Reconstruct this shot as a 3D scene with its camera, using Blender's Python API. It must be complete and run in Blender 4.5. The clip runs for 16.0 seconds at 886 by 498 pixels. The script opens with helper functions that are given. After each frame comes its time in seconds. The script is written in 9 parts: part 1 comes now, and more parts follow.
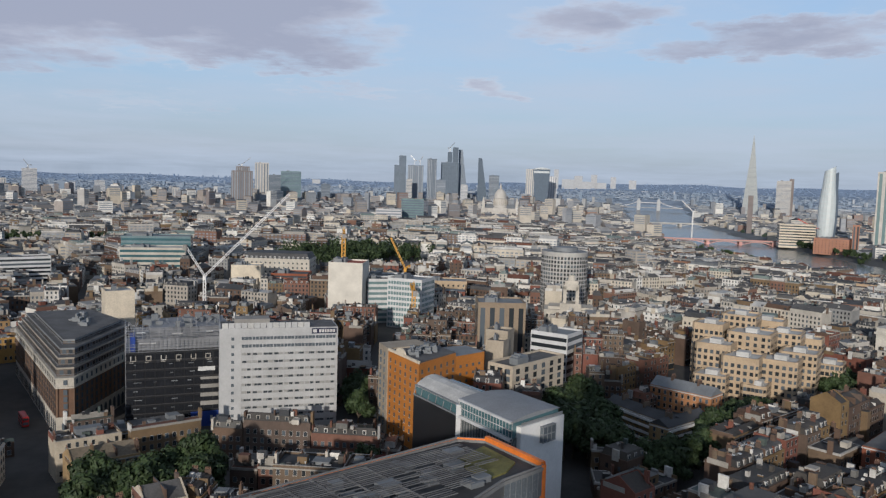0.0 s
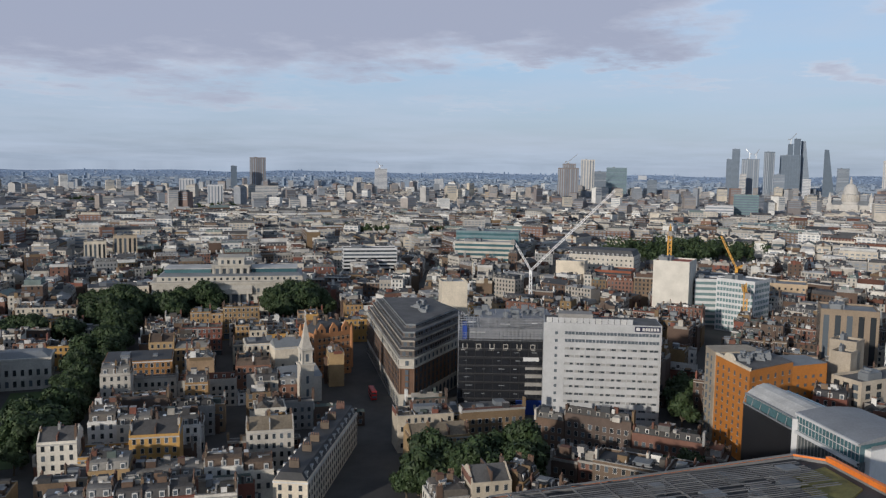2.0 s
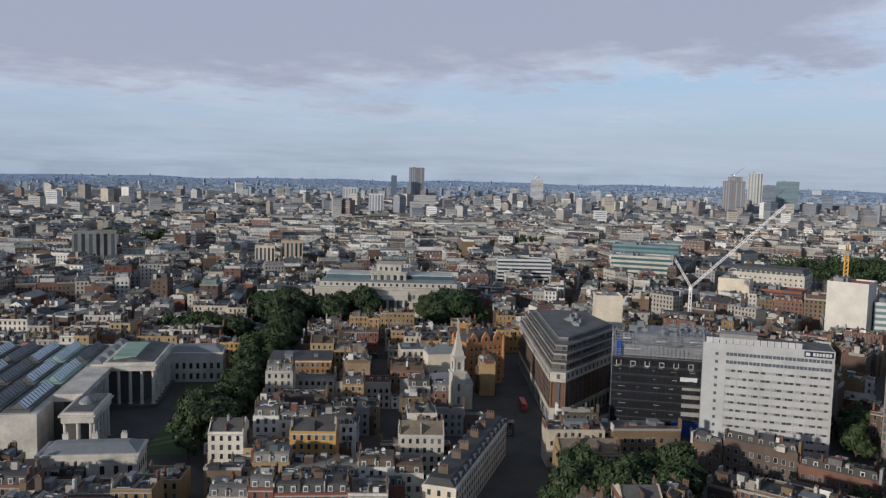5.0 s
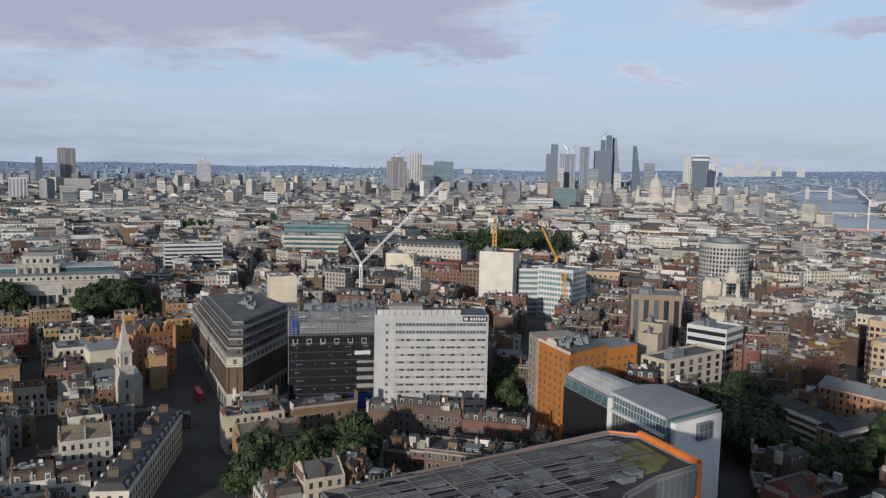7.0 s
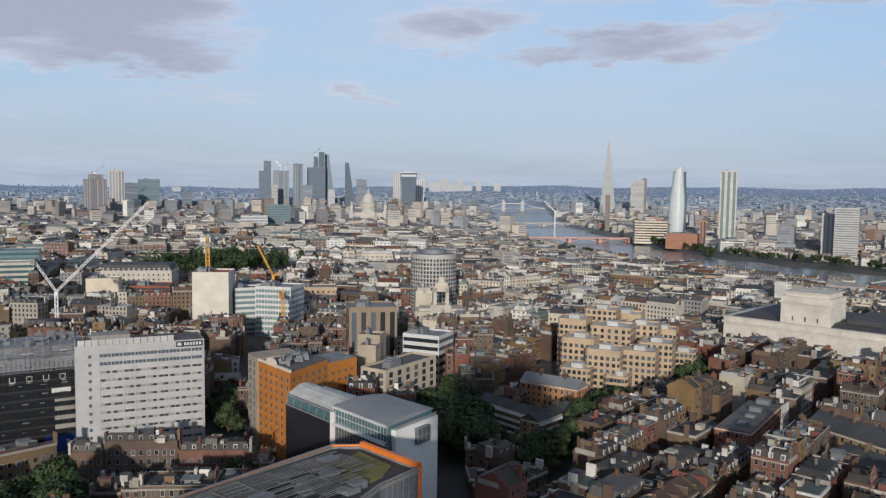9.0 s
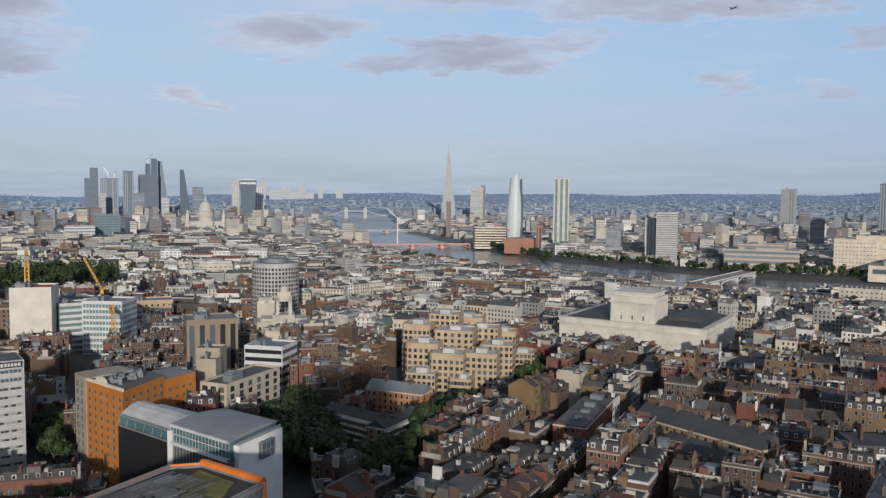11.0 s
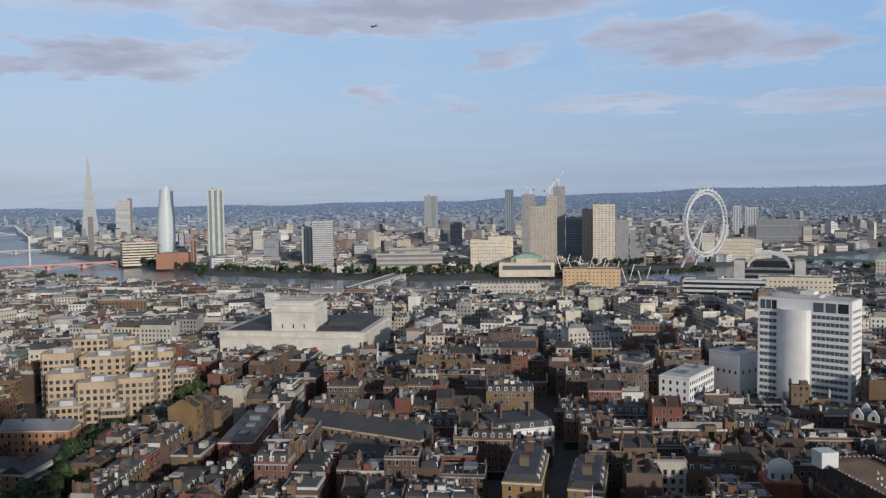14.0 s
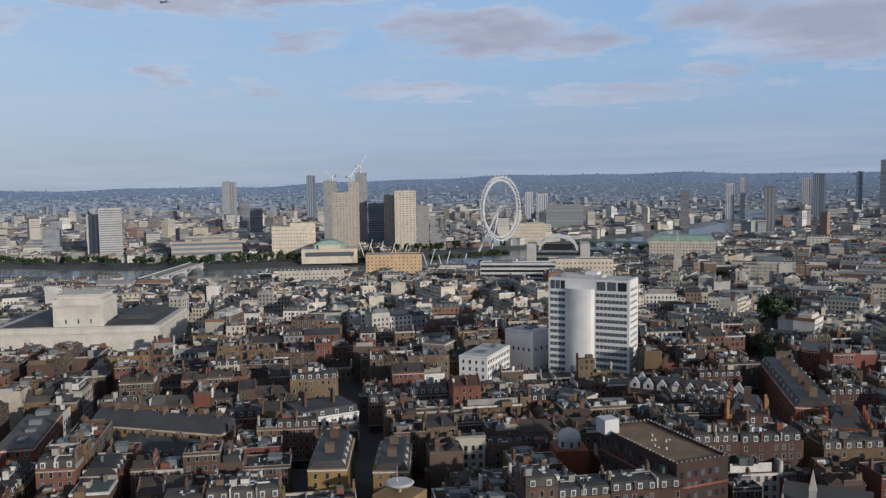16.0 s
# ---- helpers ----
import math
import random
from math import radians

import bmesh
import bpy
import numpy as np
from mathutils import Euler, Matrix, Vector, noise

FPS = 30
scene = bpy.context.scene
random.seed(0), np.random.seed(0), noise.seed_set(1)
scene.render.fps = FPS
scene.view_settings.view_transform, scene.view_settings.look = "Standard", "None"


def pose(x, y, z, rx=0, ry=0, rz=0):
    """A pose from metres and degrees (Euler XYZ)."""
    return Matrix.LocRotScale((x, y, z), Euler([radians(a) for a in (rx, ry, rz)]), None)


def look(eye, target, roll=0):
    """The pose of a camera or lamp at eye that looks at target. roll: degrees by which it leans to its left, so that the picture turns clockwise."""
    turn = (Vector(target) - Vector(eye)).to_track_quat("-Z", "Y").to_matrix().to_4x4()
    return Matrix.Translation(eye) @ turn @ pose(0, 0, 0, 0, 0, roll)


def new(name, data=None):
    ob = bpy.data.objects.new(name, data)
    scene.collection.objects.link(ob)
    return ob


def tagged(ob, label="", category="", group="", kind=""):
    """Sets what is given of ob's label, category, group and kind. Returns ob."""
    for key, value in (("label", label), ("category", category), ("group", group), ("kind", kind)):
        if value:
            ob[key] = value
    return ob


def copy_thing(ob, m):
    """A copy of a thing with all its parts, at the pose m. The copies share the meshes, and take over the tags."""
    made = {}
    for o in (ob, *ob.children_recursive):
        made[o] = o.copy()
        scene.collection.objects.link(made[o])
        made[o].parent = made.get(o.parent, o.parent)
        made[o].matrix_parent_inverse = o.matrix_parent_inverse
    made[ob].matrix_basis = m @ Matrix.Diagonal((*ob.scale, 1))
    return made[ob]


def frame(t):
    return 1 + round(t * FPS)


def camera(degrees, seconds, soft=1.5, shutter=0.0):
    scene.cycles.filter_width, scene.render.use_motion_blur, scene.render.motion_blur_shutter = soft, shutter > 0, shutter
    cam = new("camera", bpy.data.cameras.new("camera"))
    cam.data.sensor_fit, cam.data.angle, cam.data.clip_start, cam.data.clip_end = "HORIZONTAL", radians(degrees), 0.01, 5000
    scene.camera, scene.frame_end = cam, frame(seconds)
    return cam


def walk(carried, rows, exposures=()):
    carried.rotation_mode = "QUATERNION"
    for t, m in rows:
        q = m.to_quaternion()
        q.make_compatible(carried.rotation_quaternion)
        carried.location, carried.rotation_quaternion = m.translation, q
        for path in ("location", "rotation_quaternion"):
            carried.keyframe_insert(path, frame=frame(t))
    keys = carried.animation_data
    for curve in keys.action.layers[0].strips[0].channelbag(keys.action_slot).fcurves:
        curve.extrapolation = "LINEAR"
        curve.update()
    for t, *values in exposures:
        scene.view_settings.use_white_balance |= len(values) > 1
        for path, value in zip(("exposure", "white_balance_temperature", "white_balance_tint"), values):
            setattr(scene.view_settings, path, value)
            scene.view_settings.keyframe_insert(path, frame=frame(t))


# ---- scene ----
# The camera: held at arm's length on a high terrace, 110 m over the street, and turned on the spot.
# x points east, y north.
cam = camera(56.7, 16.0, soft=1.3)
EYE, ARM = 110.0, 0.45
ROWS = [  # seconds, compass bearing, pitch, roll
    (0.0, 91.96, -5.07, 1.75),
    (0.5, 85.58, -5.50, 2.22),
    (1.0, 79.43, -6.39, 1.64),
    (1.5, 73.97, -5.87, 0.88),
    (2.0, 69.55, -5.81, 0.81),
    (2.5, 65.08, -5.50, 1.42),
    (3.0, 61.55, -4.75, 1.46),
    (3.2, 60.16, -4.62, 1.32),
    (3.7, 57.70, -4.70, 1.32),
    (4.25, 56.40, -4.88, 1.34),
    (4.8, 57.60, -5.10, 1.40),
    (5.3, 61.74, -5.33, 1.45),
    (5.5, 64.54, -5.22, 1.59),
    (6.0, 69.28, -5.45, 1.27),
    (6.5, 73.95, -5.60, 1.03),
    (7.0, 81.44, -6.07, 1.18),
    (7.5, 87.11, -5.93, 1.04),
    (8.0, 93.26, -5.55, 0.53),
    (8.5, 97.92, -4.97, 0.48),
    (11.0, 111.99, -3.96, 0.55),
    (11.5, 116.37, -3.54, -0.38),
    (12.0, 119.20, -3.19, -0.03),
    (12.5, 124.81, -3.70, -0.72),
    (13.0, 128.95, -3.19, -0.58),
    (13.5, 132.54, -3.13, -0.67),
    (14.0, 135.56, -3.29, -0.77),
    (14.5, 139.56, -3.79, -0.86),
    (15.0, 143.60, -3.76, -0.59),
    (15.5, 146.70, -4.11, -0.47),
    (16.0, 149.27, -4.42, -0.65),
]


def eye_pose(bearing, pitch, roll):
    b = radians(bearing)
    return pose(ARM * math.sin(b), ARM * math.cos(b), EYE, 90 + pitch, 0, -bearing) @ pose(0, 0, 0, 0, 0, roll)


walk(cam, [(t, eye_pose(b, p, r)) for t, b, p, r in ROWS], [(0, 0.0, 6120, 10), (5.5, 0.02, 6140, 10), (8, 0.10, 6220, 10), (11, 0.02, 6200, 10), (13, 0.0, 6140, 10), (14.5, -0.03, 6100, 10), (16, -0.09, 6100, 10)])

# ---- world, sun and sky ----
SUN_BEARING, SUN_HEIGHT = 285.0, 13.0


class Nodes:
    """Small helper to write shader trees."""

    def __init__(self, tree):
        self.tree = tree
        tree.nodes.clear()

    def add(self, kind, inputs=()):
        node = self.tree.nodes.new(kind)
        for slot, value in dict(inputs).items():
            self.put(node, slot, value)
        return node

    def put(self, node, slot, value):
        socket = node.inputs[slot]
        if isinstance(value, bpy.types.NodeSocket):
            self.tree.links.new(value, socket)
        else:
            socket.default_value = value

    def math(self, op, a, b=0.0, c=0.0, clamp=False):
        node = self.add("ShaderNodeMath", {0: a, 1: b, 2: c})
        node.operation, node.use_clamp = op, clamp
        return node.outputs[0]

    def mix(self, fac, a, b, blend="MIX"):
        node = self.add("ShaderNodeMix")
        node.data_type, node.blend_type = "RGBA", blend
        self.put(node, 0, fac)
        self.put(node, 6, a)
        self.put(node, 7, b)
        return node.outputs[2]

    def ramp(self, fac, stops, interpolation="LINEAR"):
        node = self.add("ShaderNodeValToRGB", {0: fac})
        r = node.color_ramp
        r.interpolation = interpolation
        while len(r.elements) < len(stops):
            r.elements.new(0.5)
        for e, (p, c) in zip(r.elements, stops):
            e.position, e.color = p, (*c, 1.0)
        return node.outputs[0]

    def noise(self, vector, scale, detail=4.0, rough=0.55):
        return self.add("ShaderNodeTexNoise", {"Vector": vector, "Scale": scale, "Detail": detail, "Roughness": rough})


def build_world():
    world = bpy.data.worlds.new("sky")
    scene.world = world
    world.use_nodes = True
    n = Nodes(world.node_tree)
    sky = n.add("ShaderNodeTexSky")
    sky.sky_type, sky.sun_disc = "NISHITA", False
    sky.sun_elevation, sky.sun_rotation = radians(SUN_HEIGHT), radians(SUN_BEARING)
    sky.altitude, sky.air_density, sky.dust_density, sky.ozone_density = 120.0, 1.0, 1.2, 1.2
    way = n.add("ShaderNodeTexCoord").outputs["Generated"]
    xyz = n.add("ShaderNodeSeparateXYZ", {0: way})
    x, y, z = xyz.outputs
    up = n.math("MAXIMUM", z, 0.0)
    # light haze over the horizon, paler blue higher up
    blue = n.ramp(n.math("MULTIPLY", up, 2.2), [(0.0, SKY[0]), (0.12, SKY[1]), (0.3, SKY[2]), (0.5, SKY[3]), (1.0, SKY[4])])
    base = n.mix(0.75, n.mix(1.0, sky.outputs[0], (0.12, 0.12, 0.12, 1), "MULTIPLY"), blue)
    # cloud layer: a flat sheet high up, so clouds flatten towards the horizon
    flat = n.math("DIVIDE", 1.0, n.math("ADD", up, 0.075))
    sheet = n.add("ShaderNodeCombineXYZ", {0: n.math("MULTIPLY", x, flat), 1: n.math("MULTIPLY", y, flat), 2: 0.0}).outputs[0]
    warp = n.noise(sheet, 1.6, 5.0, 0.6)
    fine = n.noise(sheet, 3.4, 8.0, 0.62)
    # bearing and height in degrees, for the named clouds
    bear = n.math("MULTIPLY", n.math("ARCTAN2", x, y), 57.2958)
    high = n.math("MULTIPLY", n.math("ARCSINE", z), 57.2958)
    wob = n.math("MULTIPLY", n.math("SUBTRACT", warp.outputs[0], 0.5), 13.0)
    wob2 = n.math("MULTIPLY", n.math("SUBTRACT", fine.outputs[0], 0.5), 4.0)
    cover = None
    for b0, h0, rb, rh, dense in CLOUDS:
        db = n.math("DIVIDE", n.math("SUBTRACT", n.math("ADD", bear, wob), b0), rb)
        dh = n.math("DIVIDE", n.math("SUBTRACT", n.math("ADD", high, wob2), h0), rh)
        r2 = n.math("ADD", n.math("MULTIPLY", db, db), n.math("MULTIPLY", dh, dh))
        lump = n.math("MULTIPLY", n.math("SUBTRACT", 1.0, r2, clamp=True), dense)
        cover = lump if cover is None else n.math("MAXIMUM", cover, lump)
    # torn, level streaks inside and along the clouds
    level = n.add("ShaderNodeCombineXYZ", {0: n.math("MULTIPLY", bear, 0.13), 1: n.math("MULTIPLY", high, 0.55), 2: 0.0}).outputs[0]
    streak = n.noise(level, 1.0, 9.0, 0.62).outputs[0]
    ragged = n.math("MULTIPLY", n.math("SUBTRACT", streak, 0.5), n.math("MULTIPLY", cover, 4.5, clamp=True))
    body = n.math("ADD", n.math("MULTIPLY", cover, 1.2), n.math("MULTIPLY", ragged, 1.5))
    soft_edge = n.add("ShaderNodeMapRange", {0: body, 1: 0.0, 2: 0.95, 3: 0.0, 4: 0.93})
    soft_edge.interpolation_type = "SMOOTHSTEP"
    edge = soft_edge.outputs[0]
    lit = n.noise(level, 0.8, 6.0, 0.6).outputs[0]
    shade = n.ramp(n.math("ADD", n.math("MULTIPLY", body, 0.75), n.math("MULTIPLY", n.math("SUBTRACT", lit, 0.5), 1.1)),
                   [(0.1, CLOUD_TINT[0]), (0.45, CLOUD_TINT[1]), (0.85, CLOUD_TINT[2])])
    veil_noise = n.noise(n.add("ShaderNodeVectorMath", {0: sheet, 1: (0.35, 0.9, 1.0)}).outputs[0], 0.55, 6.0, 0.62)
    veil = n.add("ShaderNodeMapRange", {0: veil_noise.outputs[0], 1: 0.36, 2: 0.70, 3: 0.12, 4: 0.72}).outputs[0]
    # clearer, deeper blue towards the south, away from the low sun's glare
    south = n.add("ShaderNodeMapRange", {0: bear, 1: 112.0, 2: 178.0}).outputs[0]
    aloft = n.add("ShaderNodeMapRange", {0: high, 1: 2.0, 2: 10.0}).outputs[0]
    clear = n.math("MULTIPLY", south, aloft)
    base = n.mix(n.math("MULTIPLY", clear, 0.7), base, (0.20, 0.41, 0.71, 1))
    veil = n.math("MULTIPLY", veil, n.math("SUBTRACT", 1.0, n.math("MULTIPLY", south, 0.6)))
    base = n.mix(veil, base, (0.505, 0.575, 0.68, 1))
    murk = n.math("MULTIPLY", n.add("ShaderNodeMapRange", {0: bear, 1: 118.0, 2: 165.0, 3: 0.0, 4: 0.55}).outputs[0], n.math("SUBTRACT", 1.0, aloft))
    base = n.mix(murk, base, (0.30, 0.385, 0.53, 1))
    # thin level bands of haze low over the city
    low = n.noise(n.add("ShaderNodeCombineXYZ", {0: n.math("MULTIPLY", bear, 0.05), 1: n.math("MULTIPLY", high, 0.9), 2: 4.0}).outputs[0], 1.0, 6.0, 0.6).outputs[0]
    band = n.add("ShaderNodeMapRange", {0: low, 1: 0.45, 2: 0.72, 3: 0.0, 4: 0.5}).outputs[0]
    base = n.mix(n.math("MULTIPLY", band, n.math("SUBTRACT", 1.0, n.math("MULTIPLY", up, 5.5), clamp=True)), base, (0.52, 0.56, 0.64, 1))
    out = n.mix(edge, base, shade)
    # a closed grey cloud deck overhead, above the clear band that the terrace looks into
    deck = n.add("ShaderNodeMapRange", {0: n.math("ADD", up, n.math("MULTIPLY", n.math("SUBTRACT", warp.outputs[0], 0.5), 0.12)), 1: 0.24, 2: 0.42})
    under = n.ramp(fine.outputs[0], [(0.3, (0.16, 0.185, 0.235)), (0.7, (0.25, 0.285, 0.345))])
    out = n.mix(deck.outputs[0], out, under)
    bg = n.add("ShaderNodeBackground", {0: out, 1: 1.0})
    n.add("ShaderNodeOutputWorld", {0: bg.outputs[0]})


SKY = [(0.33, 0.405, 0.53), (0.375, 0.475, 0.63), (0.365, 0.54, 0.765), (0.31, 0.51, 0.80), (0.25, 0.42, 0.72)]
CLOUD_TINT = [(0.675, 0.67, 0.715), (0.478, 0.49, 0.572), (0.375, 0.393, 0.485)]
CLOUDS = [  # bearing, height, half widths, density
    (38, 11.2, 46, 7.4, 1.5), (60, 11.5, 25, 6.0, 1.4), (76, 11.0, 13, 3.6, 1.4), (79, 8.6, 10, 2.2, 1.0), (83, 7.7, 5, 1.3, 0.75),
    (95, 6.1, 2.8, 0.9, 0.6), (101, 10.4, 4.8, 1.9, 0.8), (114.5, 9.3, 7.5, 1.6, 0.9), (131.3, 7.0, 3.2, 0.9, 0.65),
    (136, 6.7, 2.2, 0.6, 0.5), (139.6, 9.6, 3, 1.0, 0.65), (153, 10.3, 7.5, 2.0, 0.9), (136, 13.2, 14, 1.8, 0.95),
    (174, 9.8, 10, 2.8, 0.95), (167, 7.3, 3, 0.6, 0.6), (147, 6.5, 8, 0.8, 0.5), (163, 6.0, 10, 0.8, 0.5),
    (54, 4.3, 11, 1.0, 0.45), (72, 4.4, 6, 0.7, 0.35), (115, 13.2, 16, 1.7, 0.7), (92, 13.4, 8, 1.4, 0.6), (168, 13.0, 9, 1.6, 0.5),
    (120, 9.9, 5, 1.0, 0.7), (108, 8.8, 4, 0.8, 0.6), (158, 9.4, 5, 1.0, 0.7), (148, 11.2, 5, 1.0, 0.7), (179, 8.4, 8, 1.6, 0.8),
    (167, 10.8, 6, 1.4, 0.7), (105, 11.2, 4, 1.0, 0.6), (123, 12.6, 9, 1.5, 0.8), (130, 11.9, 8, 1.1, 0.7), (86, 5.6, 5, 0.5, 0.4),
]
build_world()

sun = new("sun", bpy.data.lights.new("sun", "SUN"))
sun.data.energy, sun.data.angle, sun.data.color = 3.25, radians(1.5), (1.0, 0.89, 0.75)
b, h = radians(SUN_BEARING), radians(SUN_HEIGHT)
sun.matrix_world = look((900 * math.sin(b) * math.cos(h), 900 * math.cos(b) * math.cos(h), 900 * math.sin(h)), (0, 0, 0))

# ---- materials ----
def material(name, colours, rough=0.85, metal=0.0, source="object", grain=0.35, stain=0.3, bump=0.25, scale=1.0, step=True):
    """A weathered surface: one of the colours for each object or island, with stains metres wide and finer grain."""
    m = bpy.data.materials.new(name)
    m.use_nodes = True
    n = Nodes(m.node_tree)
    place = n.add("ShaderNodeNewGeometry").outputs["Position"]
    if len(colours) > 1:
        pick = n.add("ShaderNodeObjectInfo").outputs["Random"] if source == "object" else n.add("ShaderNodeNewGeometry").outputs["Random Per Island"]
        stops = [(k / len(colours), c) for k, c in enumerate(colours)]
        base = n.ramp(pick, stops, "CONSTANT" if step else "LINEAR")
    else:
        base = n.add("ShaderNodeRGB").outputs[0]
        base.default_value = (*colours[0], 1)
    broad = n.noise(place, 0.11 * scale, 4.0, 0.6)
    tight = n.noise(place, 1.3 * scale, 5.0, 0.65)
    dark = n.math("ADD", 1.0 - stain / 2, n.math("MULTIPLY", n.math("SUBTRACT", broad.outputs[0], 0.35), stain * 2))
    dark2 = n.math("ADD", 1.0, n.math("MULTIPLY", n.math("SUBTRACT", tight.outputs[0], 0.5), grain * 2))
    both = n.math("MULTIPLY", dark, dark2)
    tint = n.add("ShaderNodeCombineXYZ", {0: both, 1: both, 2: both}).outputs[0]
    colour = n.mix(1.0, base, tint, "MULTIPLY")
    shader = n.add("ShaderNodeBsdfPrincipled", {"Base Color": colour, "Metallic": metal})
    n.put(shader, "Roughness", n.math("ADD", rough - 0.1, n.math("MULTIPLY", tight.outputs[0], 0.2), clamp=True))
    if bump:
        relief = n.add("ShaderNodeBump", {"Height": tight.outputs[0], "Strength": bump, "Distance": 0.15})
        n.put(shader, "Normal", relief.outputs[0])
    n.add("ShaderNodeOutputMaterial", {0: shader.outputs[0]})
    return m


STOCK, BROWN, RED, CREAM, WHITE, STONE, GREY, DARK = ((0.175, 0.12, 0.068), (0.105, 0.068, 0.05), (0.18, 0.068, 0.048), (0.50, 0.45, 0.37),
                                                      (0.66, 0.65, 0.62), (0.46, 0.43, 0.38), (0.28, 0.28, 0.275), (0.06, 0.06, 0.065))
SLATE, FELT, LEAD, PALE, TILE, COPPER = (0.05, 0.054, 0.062), (0.10, 0.10, 0.102), (0.17, 0.185, 0.20), (0.38, 0.38, 0.375), (0.14, 0.06, 0.04), (0.18, 0.28, 0.25)

brick_mix = material("brick_house_wall", [STOCK, BROWN, RED, BROWN, (0.20, 0.13, 0.062), (0.12, 0.085, 0.065), CREAM, BROWN, (0.165, 0.08, 0.058), (0.14, 0.10, 0.07), (0.205, 0.135, 0.062), BROWN, RED, (0.11, 0.078, 0.06)], stain=0.6)
roof_mix = material("house_roof", [(0.042, 0.042, 0.046), (0.06, 0.055, 0.052), SLATE, (0.06, 0.05, 0.043), (0.095, 0.095, 0.097), (0.05, 0.048, 0.048), (0.075, 0.046, 0.034), (0.08, 0.073, 0.067)], rough=0.8, stain=0.7, grain=0.6)
lead_mix = material("lead_house_roof", [(0.13, 0.115, 0.10), (0.19, 0.18, 0.165), (0.09, 0.088, 0.088), (0.24, 0.23, 0.21), (0.12, 0.085, 0.062), (0.16, 0.155, 0.15), (0.075, 0.072, 0.072), (0.20, 0.165, 0.12)], rough=0.8, stain=0.7, grain=0.6)
pale_mix = material("pale_house_wall", [CREAM, (0.46, 0.27, 0.085), WHITE, (0.36, 0.25, 0.13), (0.66, 0.62, 0.54), (0.32, 0.20, 0.09), STONE, RED, (0.30, 0.21, 0.13), WHITE, (0.48, 0.42, 0.33), (0.26, 0.17, 0.08), (0.64, 0.61, 0.55), (0.20, 0.10, 0.065)], stain=0.45)
red_mix = material("red_house_wall", [(0.12, 0.042, 0.03), (0.075, 0.045, 0.036), (0.09, 0.034, 0.027), (0.08, 0.042, 0.033), RED, (0.06, 0.04, 0.034), (0.14, 0.055, 0.034), (0.07, 0.05, 0.04), (0.13, 0.085, 0.05), (0.07, 0.032, 0.026)], stain=0.5)
near_roof = material("rear_roof", [SLATE, (0.062, 0.058, 0.055), (0.10, 0.098, 0.095), (0.07, 0.057, 0.048), (0.042, 0.042, 0.046), (0.055, 0.053, 0.052), TILE, (0.15, 0.148, 0.143), (0.05, 0.05, 0.053), (0.08, 0.072, 0.064), (0.085, 0.11, 0.10)], source="island", rough=0.8, stain=0.6, grain=0.5)
chimney_brick = material("chimney_brick", [BROWN, (0.13, 0.10, 0.075), (0.12, 0.065, 0.05), (0.16, 0.12, 0.085)], stain=0.5)
pot_clay = material("chimney_pot", [(0.22, 0.13, 0.09)])
trim_white = material("painted_trim", [(0.42, 0.405, 0.38), (0.30, 0.285, 0.26), (0.58, 0.57, 0.55), (0.35, 0.33, 0.30)], source="island", stain=0.5)
plant_grey = material("roof_plant", [PALE, GREY, LEAD, WHITE, FELT], source="island", rough=0.6)
glass_dark = material("window_glass", [(0.025, 0.03, 0.035), (0.05, 0.06, 0.07), (0.10, 0.12, 0.14), (0.03, 0.035, 0.04)], source="island", rough=0.18, bump=0.0, grain=0.1, stain=0.1)
asphalt = material("asphalt", [(0.05, 0.05, 0.053)], rough=0.9, stain=0.5)
mid_wall = material("mid_wall", [BROWN, STONE, STOCK, GREY, RED, CREAM, BROWN, WHITE, (0.17, 0.12, 0.08), (0.36, 0.33, 0.29), BROWN, (0.18, 0.095, 0.07), STONE, (0.6, 0.58, 0.54), (0.12, 0.088, 0.07)], source="island", stain=0.4)
near_wall = material("near_wall", [BROWN, STOCK, RED, BROWN, (0.13, 0.085, 0.06), (0.17, 0.12, 0.08), STONE, BROWN, (0.17, 0.085, 0.062), STOCK, WHITE, (0.11, 0.08, 0.065), GREY], source="island", stain=0.5)
mid_roof = material("mid_roof", [SLATE, FELT, LEAD, (0.28, 0.28, 0.28), SLATE, FELT, (0.20, 0.20, 0.19), (0.075, 0.075, 0.08), TILE, FELT, (0.5, 0.5, 0.49), SLATE, (0.18, 0.23, 0.22)], source="island", stain=0.5, grain=0.4)
# distant walls and roofs: low contrast and grey-blue tints paint in the haze
hazed_wall = material("hazed_wall", [STONE, (0.34, 0.31, 0.29), (0.20, 0.18, 0.18), CREAM, WHITE, (0.22, 0.16, 0.14), (0.25, 0.27, 0.30), (0.40, 0.39, 0.38), (0.18, 0.165, 0.165), (0.28, 0.25, 0.23)], source="island", stain=0.3, bump=0)
hazed_roof = material("hazed_roof", [(0.13, 0.14, 0.155), (0.24, 0.25, 0.27), LEAD, (0.10, 0.11, 0.125), (0.34, 0.34, 0.34), (0.17, 0.16, 0.155), (0.13, 0.14, 0.155)], source="island", stain=0.3, bump=0)
# brighter copy of the distant walls, sunlight put into the colours
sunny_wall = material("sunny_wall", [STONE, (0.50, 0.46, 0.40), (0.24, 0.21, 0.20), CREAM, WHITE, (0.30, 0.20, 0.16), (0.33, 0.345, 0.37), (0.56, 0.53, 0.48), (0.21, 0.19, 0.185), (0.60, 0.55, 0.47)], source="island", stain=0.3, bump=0)
